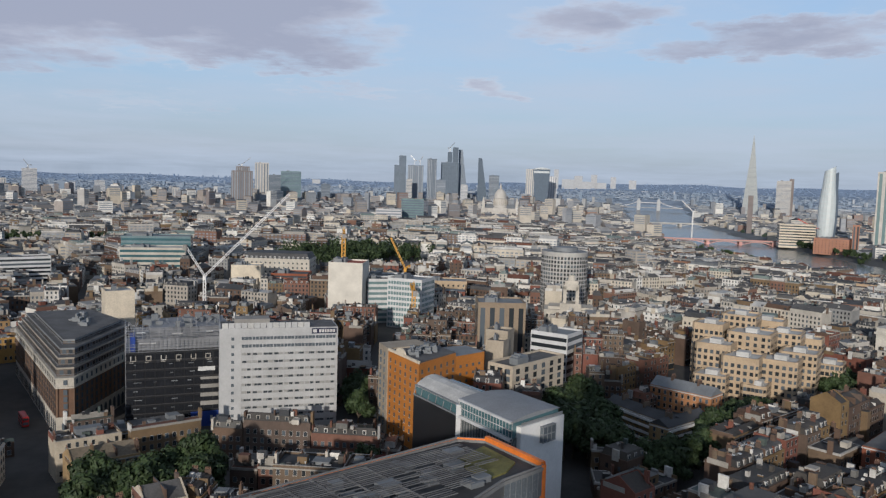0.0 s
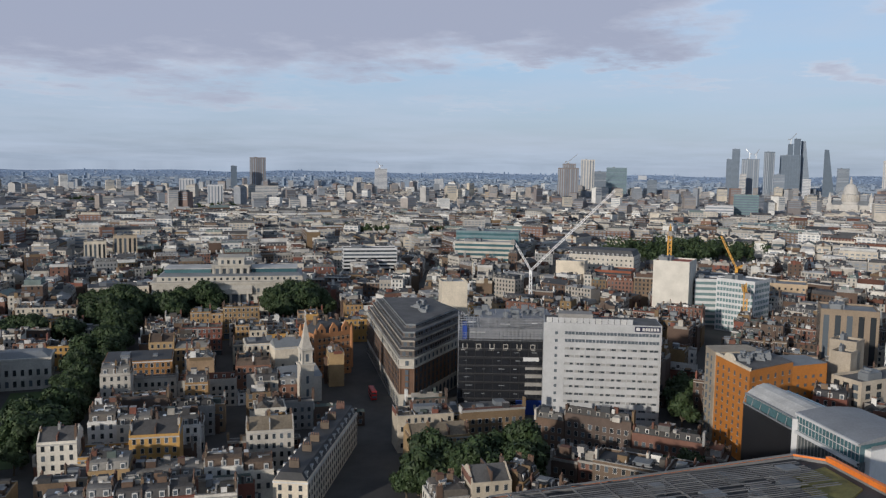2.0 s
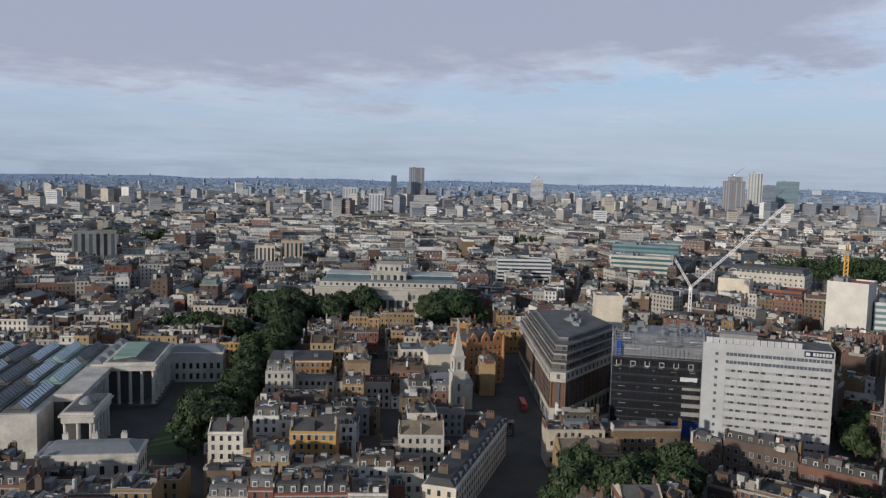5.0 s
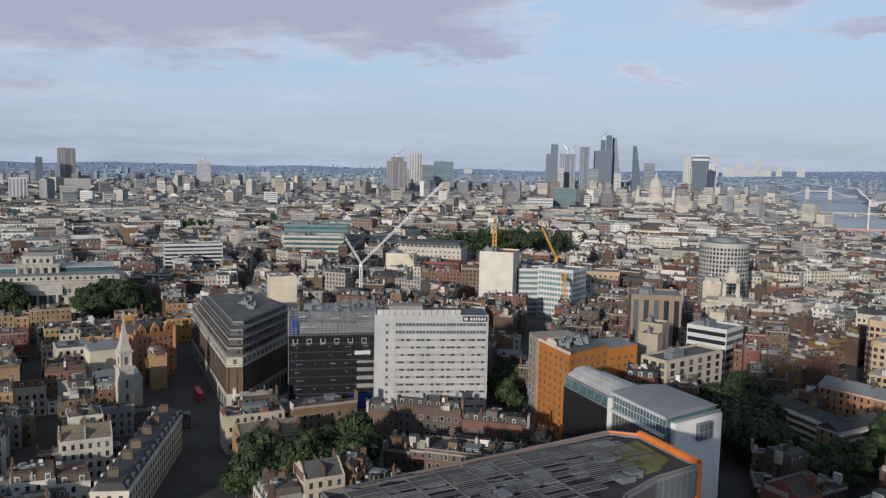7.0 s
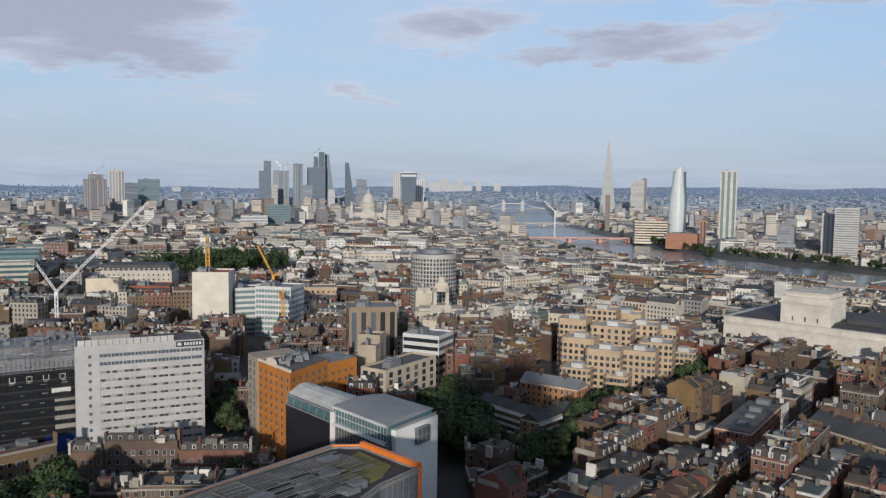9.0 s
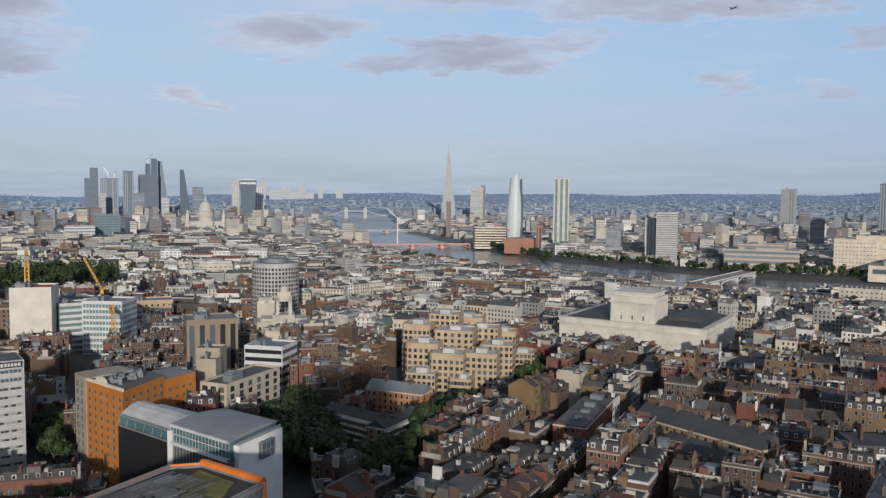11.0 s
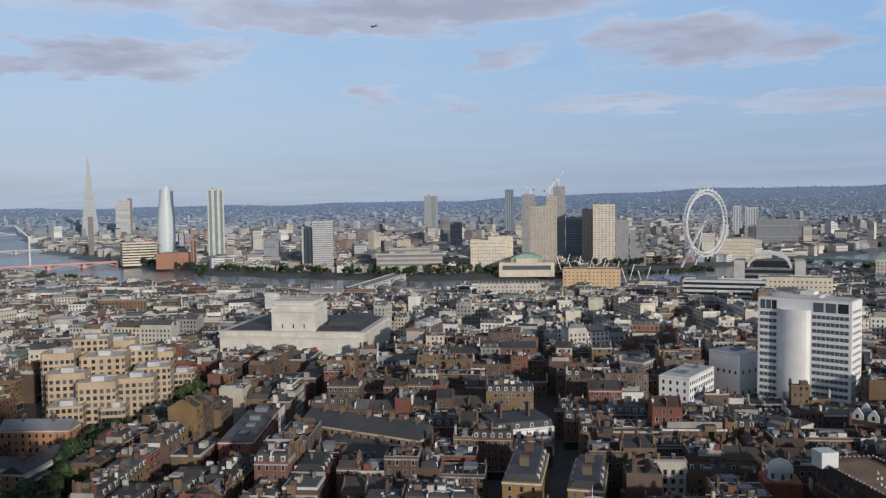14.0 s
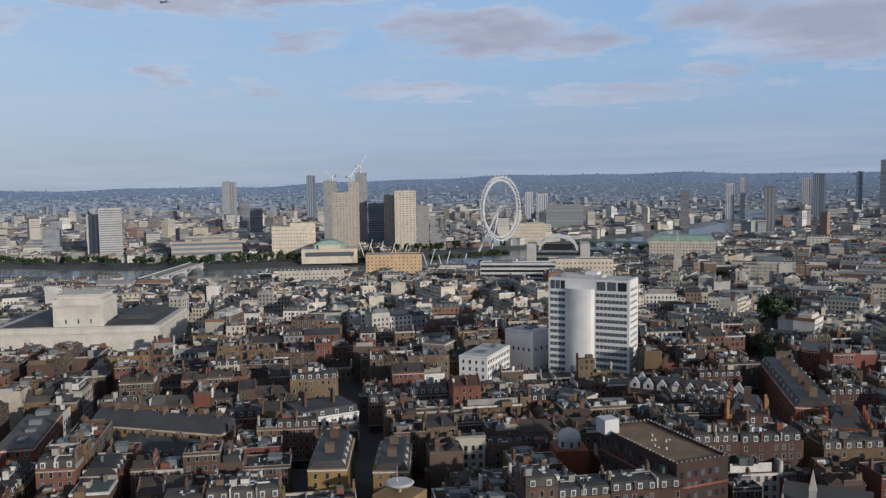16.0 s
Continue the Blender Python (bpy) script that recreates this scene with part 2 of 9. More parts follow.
# aerial haze painted into these walls and roofs, bluer band by band
edge_haze_wall = material("edge_haze_wall", [(0.35, 0.36, 0.37), (0.27, 0.29, 0.315), (0.20, 0.22, 0.25), (0.46, 0.465, 0.465), (0.24, 0.235, 0.245), (0.31, 0.315, 0.325), (0.19, 0.215, 0.25)], source="island", stain=0.2, bump=0)
edge_haze_roof = material("edge_haze_roof", [(0.19, 0.215, 0.25), (0.24, 0.265, 0.30), (0.17, 0.195, 0.23), (0.32, 0.34, 0.36)], source="island", stain=0.2, bump=0)
plain_haze_wall = material("plain_haze_wall", [(0.21, 0.27, 0.35), (0.23, 0.285, 0.36), (0.20, 0.26, 0.34), (0.22, 0.275, 0.355), (0.36, 0.395, 0.44), (0.26, 0.31, 0.38), (0.21, 0.265, 0.345), (0.225, 0.28, 0.36)], source="island", stain=0.15, grain=0.15, bump=0)
plain_haze_roof = material("plain_haze_roof", [(0.25, 0.305, 0.385), (0.28, 0.335, 0.41), (0.23, 0.285, 0.365), (0.35, 0.395, 0.455)], source="island", stain=0.15, grain=0.15, bump=0)
hill_haze_wall = material("hill_haze_wall", [(0.17, 0.235, 0.345), (0.18, 0.245, 0.355), (0.19, 0.255, 0.36), (0.165, 0.23, 0.34), (0.175, 0.24, 0.35), (0.20, 0.265, 0.37), (0.18, 0.245, 0.355), (0.28, 0.335, 0.42)], source="island", stain=0.1, grain=0.1, bump=0)
hill_haze_roof = material("hill_haze_roof", [(0.235, 0.32, 0.46), (0.245, 0.33, 0.47), (0.255, 0.34, 0.475), (0.23, 0.315, 0.455)], source="island", stain=0.1, grain=0.1, bump=0)
# pale stone, its tones raised further to paint in sunlight
sunlit_stone_wall = material("sunlit_stone_wall", [(0.58, 0.53, 0.45), CREAM, (0.40, 0.37, 0.33), (0.68, 0.66, 0.62), (0.20, 0.14, 0.10), (0.60, 0.55, 0.46), STONE, (0.26, 0.14, 0.09), (0.50, 0.47, 0.42), (0.16, 0.115, 0.085), (0.70, 0.67, 0.61), (0.62, 0.56, 0.46), (0.45, 0.33, 0.22), GREY], source="island", stain=0.4)
pale_wall = material("pale_wall", [STONE, CREAM, (0.36, 0.33, 0.29), WHITE, (0.17, 0.12, 0.09), (0.52, 0.47, 0.39), STONE, (0.20, 0.11, 0.08), (0.42, 0.40, 0.37), BROWN, WHITE, (0.56, 0.51, 0.43), STOCK, GREY], source="island", stain=0.4)
# panes lightened for haze, since clear dark glass would stand out far off
hazed_pane = material("hazed_pane", [(0.19, 0.22, 0.26), (0.25, 0.28, 0.32), (0.15, 0.18, 0.22)], source="island", rough=0.3, bump=0, stain=0.1)
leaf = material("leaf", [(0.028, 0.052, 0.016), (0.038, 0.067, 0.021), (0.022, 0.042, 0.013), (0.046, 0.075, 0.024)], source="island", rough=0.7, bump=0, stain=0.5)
# greens dulled towards blue, haze put into the leaf colour
hazed_leaf = material("hazed_leaf", [(0.035, 0.06, 0.036), (0.045, 0.07, 0.045), (0.03, 0.05, 0.034)], source="island", rough=0.8, bump=0)
# far woods take their blue from haze put into the leaf colour
plain_haze_leaf = material("plain_haze_leaf", [(0.16, 0.21, 0.275), (0.175, 0.225, 0.29), (0.15, 0.20, 0.265)], source="island", rough=0.8, bump=0)
hill_haze_leaf = material("hill_haze_leaf", [(0.20, 0.275, 0.405), (0.21, 0.285, 0.415), (0.195, 0.27, 0.40)], source="island", rough=0.8, grain=0.1, stain=0.1, bump=0)
bark = material("bark", [(0.09, 0.07, 0.05)])
water = material("river_water", [(0.14, 0.16, 0.17)], rough=0.22, bump=0.15, grain=0.15, stain=0.3, scale=0.3)
concrete = material("concrete", [(0.28, 0.27, 0.255)], stain=0.5)
white_paint = material("white_panel", [(0.56, 0.565, 0.57)], rough=0.6, stain=0.25, grain=0.15)
stone_pale = material("portland_stone", [(0.50, 0.465, 0.405)], stain=0.4)
cream_render = material("cream_render", [(0.62, 0.55, 0.44)], stain=0.35)
yellow_stone = material("yellow_stone", [(0.45, 0.345, 0.235)], stain=0.35)
orange_tile = material("orange_terracotta", [(0.46, 0.175, 0.035)], rough=0.5, stain=0.3)
orange_bright = material("orange_cladding", [(0.75, 0.20, 0.03)], rough=0.5, stain=0.2)
black_clad = material("black_cladding", [(0.016, 0.017, 0.02)], rough=0.35, stain=0.4)
dark_brick = material("dark_brick", [(0.085, 0.055, 0.04)], stain=0.5)
red_brick = material("red_brick", [(0.26, 0.085, 0.045)], stain=0.5)
orange_brick = material("orange_brick", [(0.42, 0.20, 0.09)], stain=0.5)
stock_brick = material("stock_brick", [(0.29, 0.20, 0.10)], stain=0.5)
slate_roof = material("slate_roof", [(0.062, 0.064, 0.069)], rough=0.7, stain=0.6)
felt_roof = material("felt_roof", [(0.115, 0.115, 0.118)], stain=0.7, grain=0.5)
lead_roof = material("lead_roof", [(0.20, 0.215, 0.23)], rough=0.6, stain=0.4)
pale_roof = material("pale_roof", [(0.50, 0.50, 0.49)], stain=0.5)
brown_roof = material("brown_gravel_roof", [(0.22, 0.15, 0.09)], stain=0.6, grain=0.5)
green_roof = material("copper_roof", [(0.26, 0.38, 0.32)], stain=0.4)
moss_roof = material("moss_roof", [(0.17, 0.16, 0.05)], stain=0.7, grain=0.6)
blue_sheet = material("blue_hoarding", [(0.02, 0.06, 0.30)], rough=0.5)
steel = material("galvanised_steel", [(0.45, 0.46, 0.47)], rough=0.45, metal=0.6)
slat_grey = material("roof_slats", [(0.15, 0.15, 0.155), (0.10, 0.10, 0.105), (0.19, 0.19, 0.19), (0.12, 0.12, 0.125)], rough=0.6, stain=0.4)
white_steel = material("white_steel", [(0.75, 0.75, 0.75)], rough=0.4, bump=0)
yellow_steel = material("yellow_steel", [(0.60, 0.30, 0.03)], rough=0.5, bump=0)
red_steel = material("red_steel", [(0.5, 0.06, 0.04)], rough=0.5, bump=0)
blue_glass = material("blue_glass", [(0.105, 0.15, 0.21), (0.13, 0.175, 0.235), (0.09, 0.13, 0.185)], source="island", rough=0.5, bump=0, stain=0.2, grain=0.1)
green_glass = material("green_glass", [(0.16, 0.24, 0.25)], rough=0.2, bump=0, stain=0.25)
pale_glass = material("pale_glass", [(0.66, 0.72, 0.77)], rough=0.12, metal=0.2, bump=0, stain=0.2)
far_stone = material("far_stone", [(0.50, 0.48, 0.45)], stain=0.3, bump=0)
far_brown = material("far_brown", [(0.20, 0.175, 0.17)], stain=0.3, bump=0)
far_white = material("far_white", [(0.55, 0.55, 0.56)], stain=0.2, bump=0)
# dark and pale skyline tones, both shifted blue-grey to paint in haze
hazed_dark = material("hazed_dark", [(0.11, 0.145, 0.19)], stain=0.2, bump=0)
hazed_pale = material("hazed_pale", [(0.40, 0.415, 0.435)], stain=0.2, bump=0)
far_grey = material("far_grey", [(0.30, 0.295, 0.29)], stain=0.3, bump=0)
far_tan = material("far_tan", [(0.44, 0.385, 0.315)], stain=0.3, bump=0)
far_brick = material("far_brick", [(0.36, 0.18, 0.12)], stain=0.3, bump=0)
grass = material("grass", [(0.06, 0.10, 0.03)], stain=0.5)
taupe = material("taupe_panels", [(0.36, 0.31, 0.245)], stain=0.4)
# stained white concrete, lowered to grey in place of cloud shade
hotel_white = material("shade_greyed_concrete", [(0.43, 0.435, 0.44)], rough=0.7, stain=0.3, grain=0.2)
dim_stone = material("sooty_stone", [(0.36, 0.325, 0.275)], stain=0.5)
white_bright = material("fresh_white_render", [(0.74, 0.735, 0.72)], stain=0.2, grain=0.15)
teal_glass = material("teal_glass", [(0.06, 0.13, 0.15), (0.08, 0.16, 0.18), (0.05, 0.11, 0.13)], source="island", rough=0.15, bump=0)
hall_stone = material("hall_stone", [(0.60, 0.57, 0.51)], stain=0.35)

# ---- mesh building ----
class Shape:
    """Faces gathered into one mesh; each face has a material slot."""

    def __init__(self):
        self.v, self.f, self.m = [], [], []
        self.origin(0, 0, 0, 0)

    def origin(self, x, y, z, turn):
        self.ox, self.oy, self.oz, self.c, self.s = x, y, z, math.cos(turn), math.sin(turn)
        return self

    def poly(self, points, slot=0):
        k = len(self.v)
        for x, y, z in points:
            self.v.append((self.ox + x * self.c - y * self.s, self.oy + x * self.s + y * self.c, self.oz + z))
        self.f.append(tuple(range(k, k + len(points))))
        self.m.append(slot)

    def solid(self, rings, slot=0, cap=None, floor=False):
        """Skin over rings of equal length, each counter-clockwise from above, with a cap on the last."""
        k, n = len(self.v), len(rings[0])
        for ring in rings:
            for x, y, z in ring:
                self.v.append((self.ox + x * self.c - y * self.s, self.oy + x * self.s + y * self.c, self.oz + z))
        for r in range(len(rings) - 1):
            for i in range(n):
                j = (i + 1) % n
                a = k + r * n
                self.f.append((a + i, a + j, a + n + j, a + n + i))
                self.m.append(slot)
        a = k + (len(rings) - 1) * n
        self.f.append(tuple(range(a, a + n)))
        self.m.append(slot if cap is None else cap)
        if floor:
            self.f.append(tuple(range(k + n - 1, k - 1, -1)))
            self.m.append(slot)

    def box(self, x0, y0, z0, x1, y1, z1, slot=0, cap=None, floor=False):
        ring = ((x0, y0), (x1, y0), (x1, y1), (x0, y1))
        self.solid([[(x, y, z0) for x, y in ring], [(x, y, z1) for x, y in ring]], slot, cap, floor)

    def prism(self, outline, z0, z1, slot=0, cap=None):
        self.solid([[(x, y, z0) for x, y in outline], [(x, y, z1) for x, y in outline]], slot, cap)

    def tube(self, x, y, z0, z1, r0, r1, n=12, slot=0, cap=None):
        ring = [(math.cos(2 * math.pi * i / n), math.sin(2 * math.pi * i / n)) for i in range(n)]
        self.solid([[(x + a * r0, y + b_ * r0, z0) for a, b_ in ring], [(x + a * r1, y + b_ * r1, z1) for a, b_ in ring]], slot, cap)

    def gable(self, x0, y0, x1, y1, z0, z1, slot=0, ends=0):
        """A ridge roof along x."""
        ym = (y0 + y1) / 2
        self.poly([(x0, y0, z0), (x1, y0, z0), (x1, ym, z1), (x0, ym, z1)], slot)
        self.poly([(x1, y1, z0), (x0, y1, z0), (x0, ym, z1), (x1, ym, z1)], slot)
        self.poly([(x1, y0, z0), (x1, y1, z0), (x1, ym, z1)], ends)
        self.poly([(x0, y1, z0), (x0, y0, z0), (x0, ym, z1)], ends)

    def bar(self, p, q, r, slot=0):
        """A square bar between two points."""
        p, q = Vector(p), Vector(q)
        d = (q - p).normalized()
        a = d.cross(Vector((0, 0, 1)) if abs(d.z) < 0.9 else Vector((1, 0, 0))).normalized() * r
        e = d.cross(a).normalized() * r
        ring = [a + e, e - a, -a - e, a - e]
        pts = [p + o for o in ring] + [q + o for o in ring]
        for i in range(4):
            j = (i + 1) % 4
            self.poly([pts[i], pts[j], pts[4 + j], pts[4 + i]], slot)

    def windows(self, x0, x1, y, out, z0, storey, rows, cols, w, h, sill=0.9, pane=0, trim=None, skip=0.0, rnd=None):
        """Rows of panes, each with a surround, on a wall along x at y; out is the wall's outward sign along y."""
        pitch = (x1 - x0) / cols
        for r in range(rows):
            zb = z0 + r * storey + sill
            for c in range(cols):
                if skip and rnd.random() < skip:
                    continue
                xm = x0 + (c + 0.5) * pitch
                self.flat(xm, y + out * 0.06, zb, w, h, out, pane)
                if trim is not None:
                    self.flat(xm, y + out * 0.03, zb - 0.12, w + 0.18, h + 0.2, out, trim)

    def flat(self, xm, y, z, w, h, out, slot):
        pts = [(xm - w / 2, y, z), (xm + w / 2, y, z), (xm + w / 2, y, z + h), (xm - w / 2, y, z + h)]
        self.poly(pts if out < 0 else pts[::-1], slot)

    def flat_x(self, x, ym, z, w, h, out, slot):
        pts = [(x, ym - w / 2, z), (x, ym + w / 2, z), (x, ym + w / 2, z + h), (x, ym - w / 2, z + h)]
        self.poly(pts if out > 0 else pts[::-1], slot)

    def windows_x(self, y0, y1, x, out, z0, storey, rows, cols, w, h, sill=0.9, pane=0, trim=None):
        pitch = (y1 - y0) / cols
        for r in range(rows):
            for c in range(cols):
                ym = y0 + (c + 0.5) * pitch
                self.flat_x(x + out * 0.06, ym, z0 + r * storey + sill, w, h, out, pane)
                if trim is not None:
                    self.flat_x(x + out * 0.03, ym, z0 + r * storey + sill - 0.12, w + 0.18, h + 0.2, out, trim)

    def mesh(self, name, mats):
        me = bpy.data.meshes.new(name)
        me.from_pydata(self.v, [], self.f)
        for m in mats:
            me.materials.append(m)
        if len(mats) > 1:
            me.polygons.foreach_set("material_index", self.m)
        me.update()
        return me


def thing(name, label, category, group="", x=0.0, y=0.0, z=0.0, turn=0.0, kind=""):
    """An empty at a thing's base, to parent its parts."""
    root = new(name)
    root.empty_display_size = 0.5
    root.matrix_world = Matrix.Translation((x, y, z)) @ Matrix.Rotation(turn, 4, "Z")
    return tagged(root, label, category, group, kind)


def part(name, shape, mats, parent, label="", kind=""):
    """One mesh under a thing or a part, in the thing's own space."""
    mats = mats if isinstance(mats, (list, tuple)) else [mats]
    me = shape if isinstance(shape, bpy.types.Mesh) else shape.mesh(name, mats)
    ob = new(name, me)
    ob.parent = parent
    return tagged(ob, label, kind=kind)


def single(name, shape, mats, label, category="", group="", kind=""):
    mats = mats if isinstance(mats, (list, tuple)) else [mats]
    return tagged(new(name, shape.mesh(name, mats)), label, category, group, kind)


def facing(x, y, extra=0.0):
    """The turn that lets a thing's front (its own -y) look at the terrace."""
    return -math.atan2(x, y) + radians(extra)


# ---- the lie of the land ----
RIVER = [(475, -3100), (480, -2370), (545, -1670), (715, -1085), (945, -820), (1350, -665), (1775, -675),
         (2463, -760), (2900, -880), (3420, -990)]
HALF = 118.0


def river_side(x, y):
    """Distance from the river's middle line, and the side (+1: the north and west bank)."""
    best, side = 1e9, 1
    for (ax, ay), (bx, by) in zip(RIVER, RIVER[1:]):
        dx, dy = bx - ax, by - ay
        t = max(0.0, min(1.0, ((x - ax) * dx + (y - ay) * dy) / (dx * dx + dy * dy)))
        d = math.hypot(x - ax - t * dx, y - ay - t * dy)
        if d < best:
            best, side = d, (1 if dx * (y - ay) - dy * (x - ax) > 0 else -1)
    return best, side


def smooth(a, b_, v):
    t = max(0.0, min(1.0, (v - a) / (b_ - a)))
    return t * t * (3 - 2 * t)


RIM = [(20, -0.6), (45, -0.53), (60, -0.42), (85, -0.42), (95, -0.3), (104, -0.05), (122, 0.05), (137, 0.2), (148, 0.6), (156, 0.78), (166, 0.78), (178, 0.6), (200, 0.5)]


def rim_height(x, y):
    """How high, in degrees from the terrace, the far hills stand at this bearing."""
    b_ = math.degrees(math.atan2(x, y)) % 360
    if b_ > 200 or b_ < 20:
        return 0.0
    for (a0, h0), (a1, h1) in zip(RIM, RIM[1:]):
        if b_ <= a1:
            return h0 + (h1 - h0) * (b_ - a0) / (a1 - a0)
    return 0.0


def plain_z(x, y):
    """The wide plain beyond the city: it lifts gently from 3 km on, so that it meets the far hills' skyline."""
    r = math.hypot(x, y)
    if r <= 3000:
        return -15.0
    t = min(1.0, (r - 3000) / 1900)
    low = -math.degrees(math.atan(125 / 3000))
    high = rim_height(x, y) - 0.12
    b_ = math.atan2(x, y)
    roll = (4 * math.sin(b_ * 31) + 3 * math.sin(b_ * 57)) * t * t
    return 110 + min(r, 4900) * math.tan(radians(low + (high - low) * (1 - (1 - t) ** 1.7))) + roll


def ground_z(x, y):
    d, side = river_side(x, y)
    r = math.hypot(x, y)
    bank = 15 * smooth(HALF, HALF + 420, d) if side > 0 else 0.0
    z = plain_z(x, y) + bank * (1 - smooth(3000, 3600, r))
    return z - 12 * (1 - smooth(HALF - 6, HALF + 4, d))


TAKEN = []  # oriented rectangles: x, y, half width, half depth, cos, sin
GREEN = []  # parks and tree groups: x, y, radius


def claim(x, y, w, d, turn, margin=2.0):
    TAKEN.append((x, y, w / 2 + margin, d / 2 + margin, math.cos(turn), math.sin(turn)))


def is_free(x, y, r=0.0):
    for tx, ty, hw, hd, c, s in TAKEN:
        dx, dy = x - tx, y - ty
        if abs(dx) + abs(dy) < 400:
            if abs(dx * c + dy * s) < hw + r and abs(dy * c - dx * s) < hd + r:
                return False
    for gx, gy, gr in GREEN:
        if (x - gx) ** 2 + (y - gy) ** 2 < (gr + r) ** 2:
            return False
    return True


def build_ground():
    xs = [-3000, -1500, -600] + list(range(-200, 5040, 40))
    ys = list(range(-5000, 5040, 40))
    v = [(x, y, ground_z(x, y)) for y in ys for x in xs]
    n = len(xs)
    f = [(j * n + i, j * n + i + 1, j * n + n + i + 1, j * n + n + i) for j in range(len(ys) - 1) for i in range(n - 1)]
    me = bpy.data.meshes.new("ground")
    me.from_pydata(v, [], f)
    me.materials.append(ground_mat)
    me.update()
    tagged(new("ground", me), "dark asphalt streets and yards rising to far hills painted with blue haze", "ground", kind="structure")


def ground_material():
    m = material("street_and_hazed_land", [(0.055, 0.055, 0.057)], stain=0.6)
    n = Nodes(m.node_tree)
    place = n.add("ShaderNodeNewGeometry").outputs["Position"]
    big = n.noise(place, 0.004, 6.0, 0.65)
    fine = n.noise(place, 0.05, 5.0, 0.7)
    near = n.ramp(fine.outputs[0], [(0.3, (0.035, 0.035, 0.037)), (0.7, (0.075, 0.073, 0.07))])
    # the far ground's blue is haze put into its colour
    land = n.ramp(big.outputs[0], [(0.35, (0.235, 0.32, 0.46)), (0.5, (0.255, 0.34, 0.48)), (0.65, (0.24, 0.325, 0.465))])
    hazed_fields = n.ramp(big.outputs[0], [(0.4, (0.10, 0.12, 0.135)), (0.6, (0.16, 0.185, 0.21))])
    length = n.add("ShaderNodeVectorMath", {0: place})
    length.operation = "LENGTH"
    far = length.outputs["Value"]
    # distance decides how much of the painted haze shows
    mixed = n.mix(n.add("ShaderNodeMapRange", {0: far, 1: 1300.0, 2: 2600.0}).outputs[0], near, hazed_fields)
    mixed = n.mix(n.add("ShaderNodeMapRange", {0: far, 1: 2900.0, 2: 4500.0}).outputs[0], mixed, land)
    shader = n.add("ShaderNodeBsdfPrincipled", {"Base Color": mixed, "Roughness": 0.9})
    n.add("ShaderNodeOutputMaterial", {0: shader.outputs[0]})
    return m


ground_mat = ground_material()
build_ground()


def build_river():
    left, right = [], []
    line = []
    for (ax, ay), (bx, by) in zip(RIVER, RIVER[1:]):
        n = max(1, int(math.dist((ax, ay), (bx, by)) / 60))
        line += [(ax + (bx - ax) * k / n, ay + (by - ay) * k / n) for k in range(n)]
    line.append(RIVER[-1])
    for k, (x, y) in enumerate(line):
        ax, ay = line[max(0, k - 3)]
        bx, by = line[min(len(line) - 1, k + 3)]
        d = math.hypot(bx - ax, by - ay)
        nx, ny = -(by - ay) / d, (bx - ax) / d
        z = plain_z(x, y) - 6
        left.append((x + nx * (HALF + 8), y + ny * (HALF + 8), z))
        right.append((x - nx * (HALF + 8), y - ny * (HALF + 8), z))
    s = Shape()
    for k in range(len(line) - 1):
        s.poly([right[k], right[k + 1], left[k + 1], left[k]])
    single("water", s, water, "wide grey-blue river reflecting the sky", "river", kind="structure")


build_river()

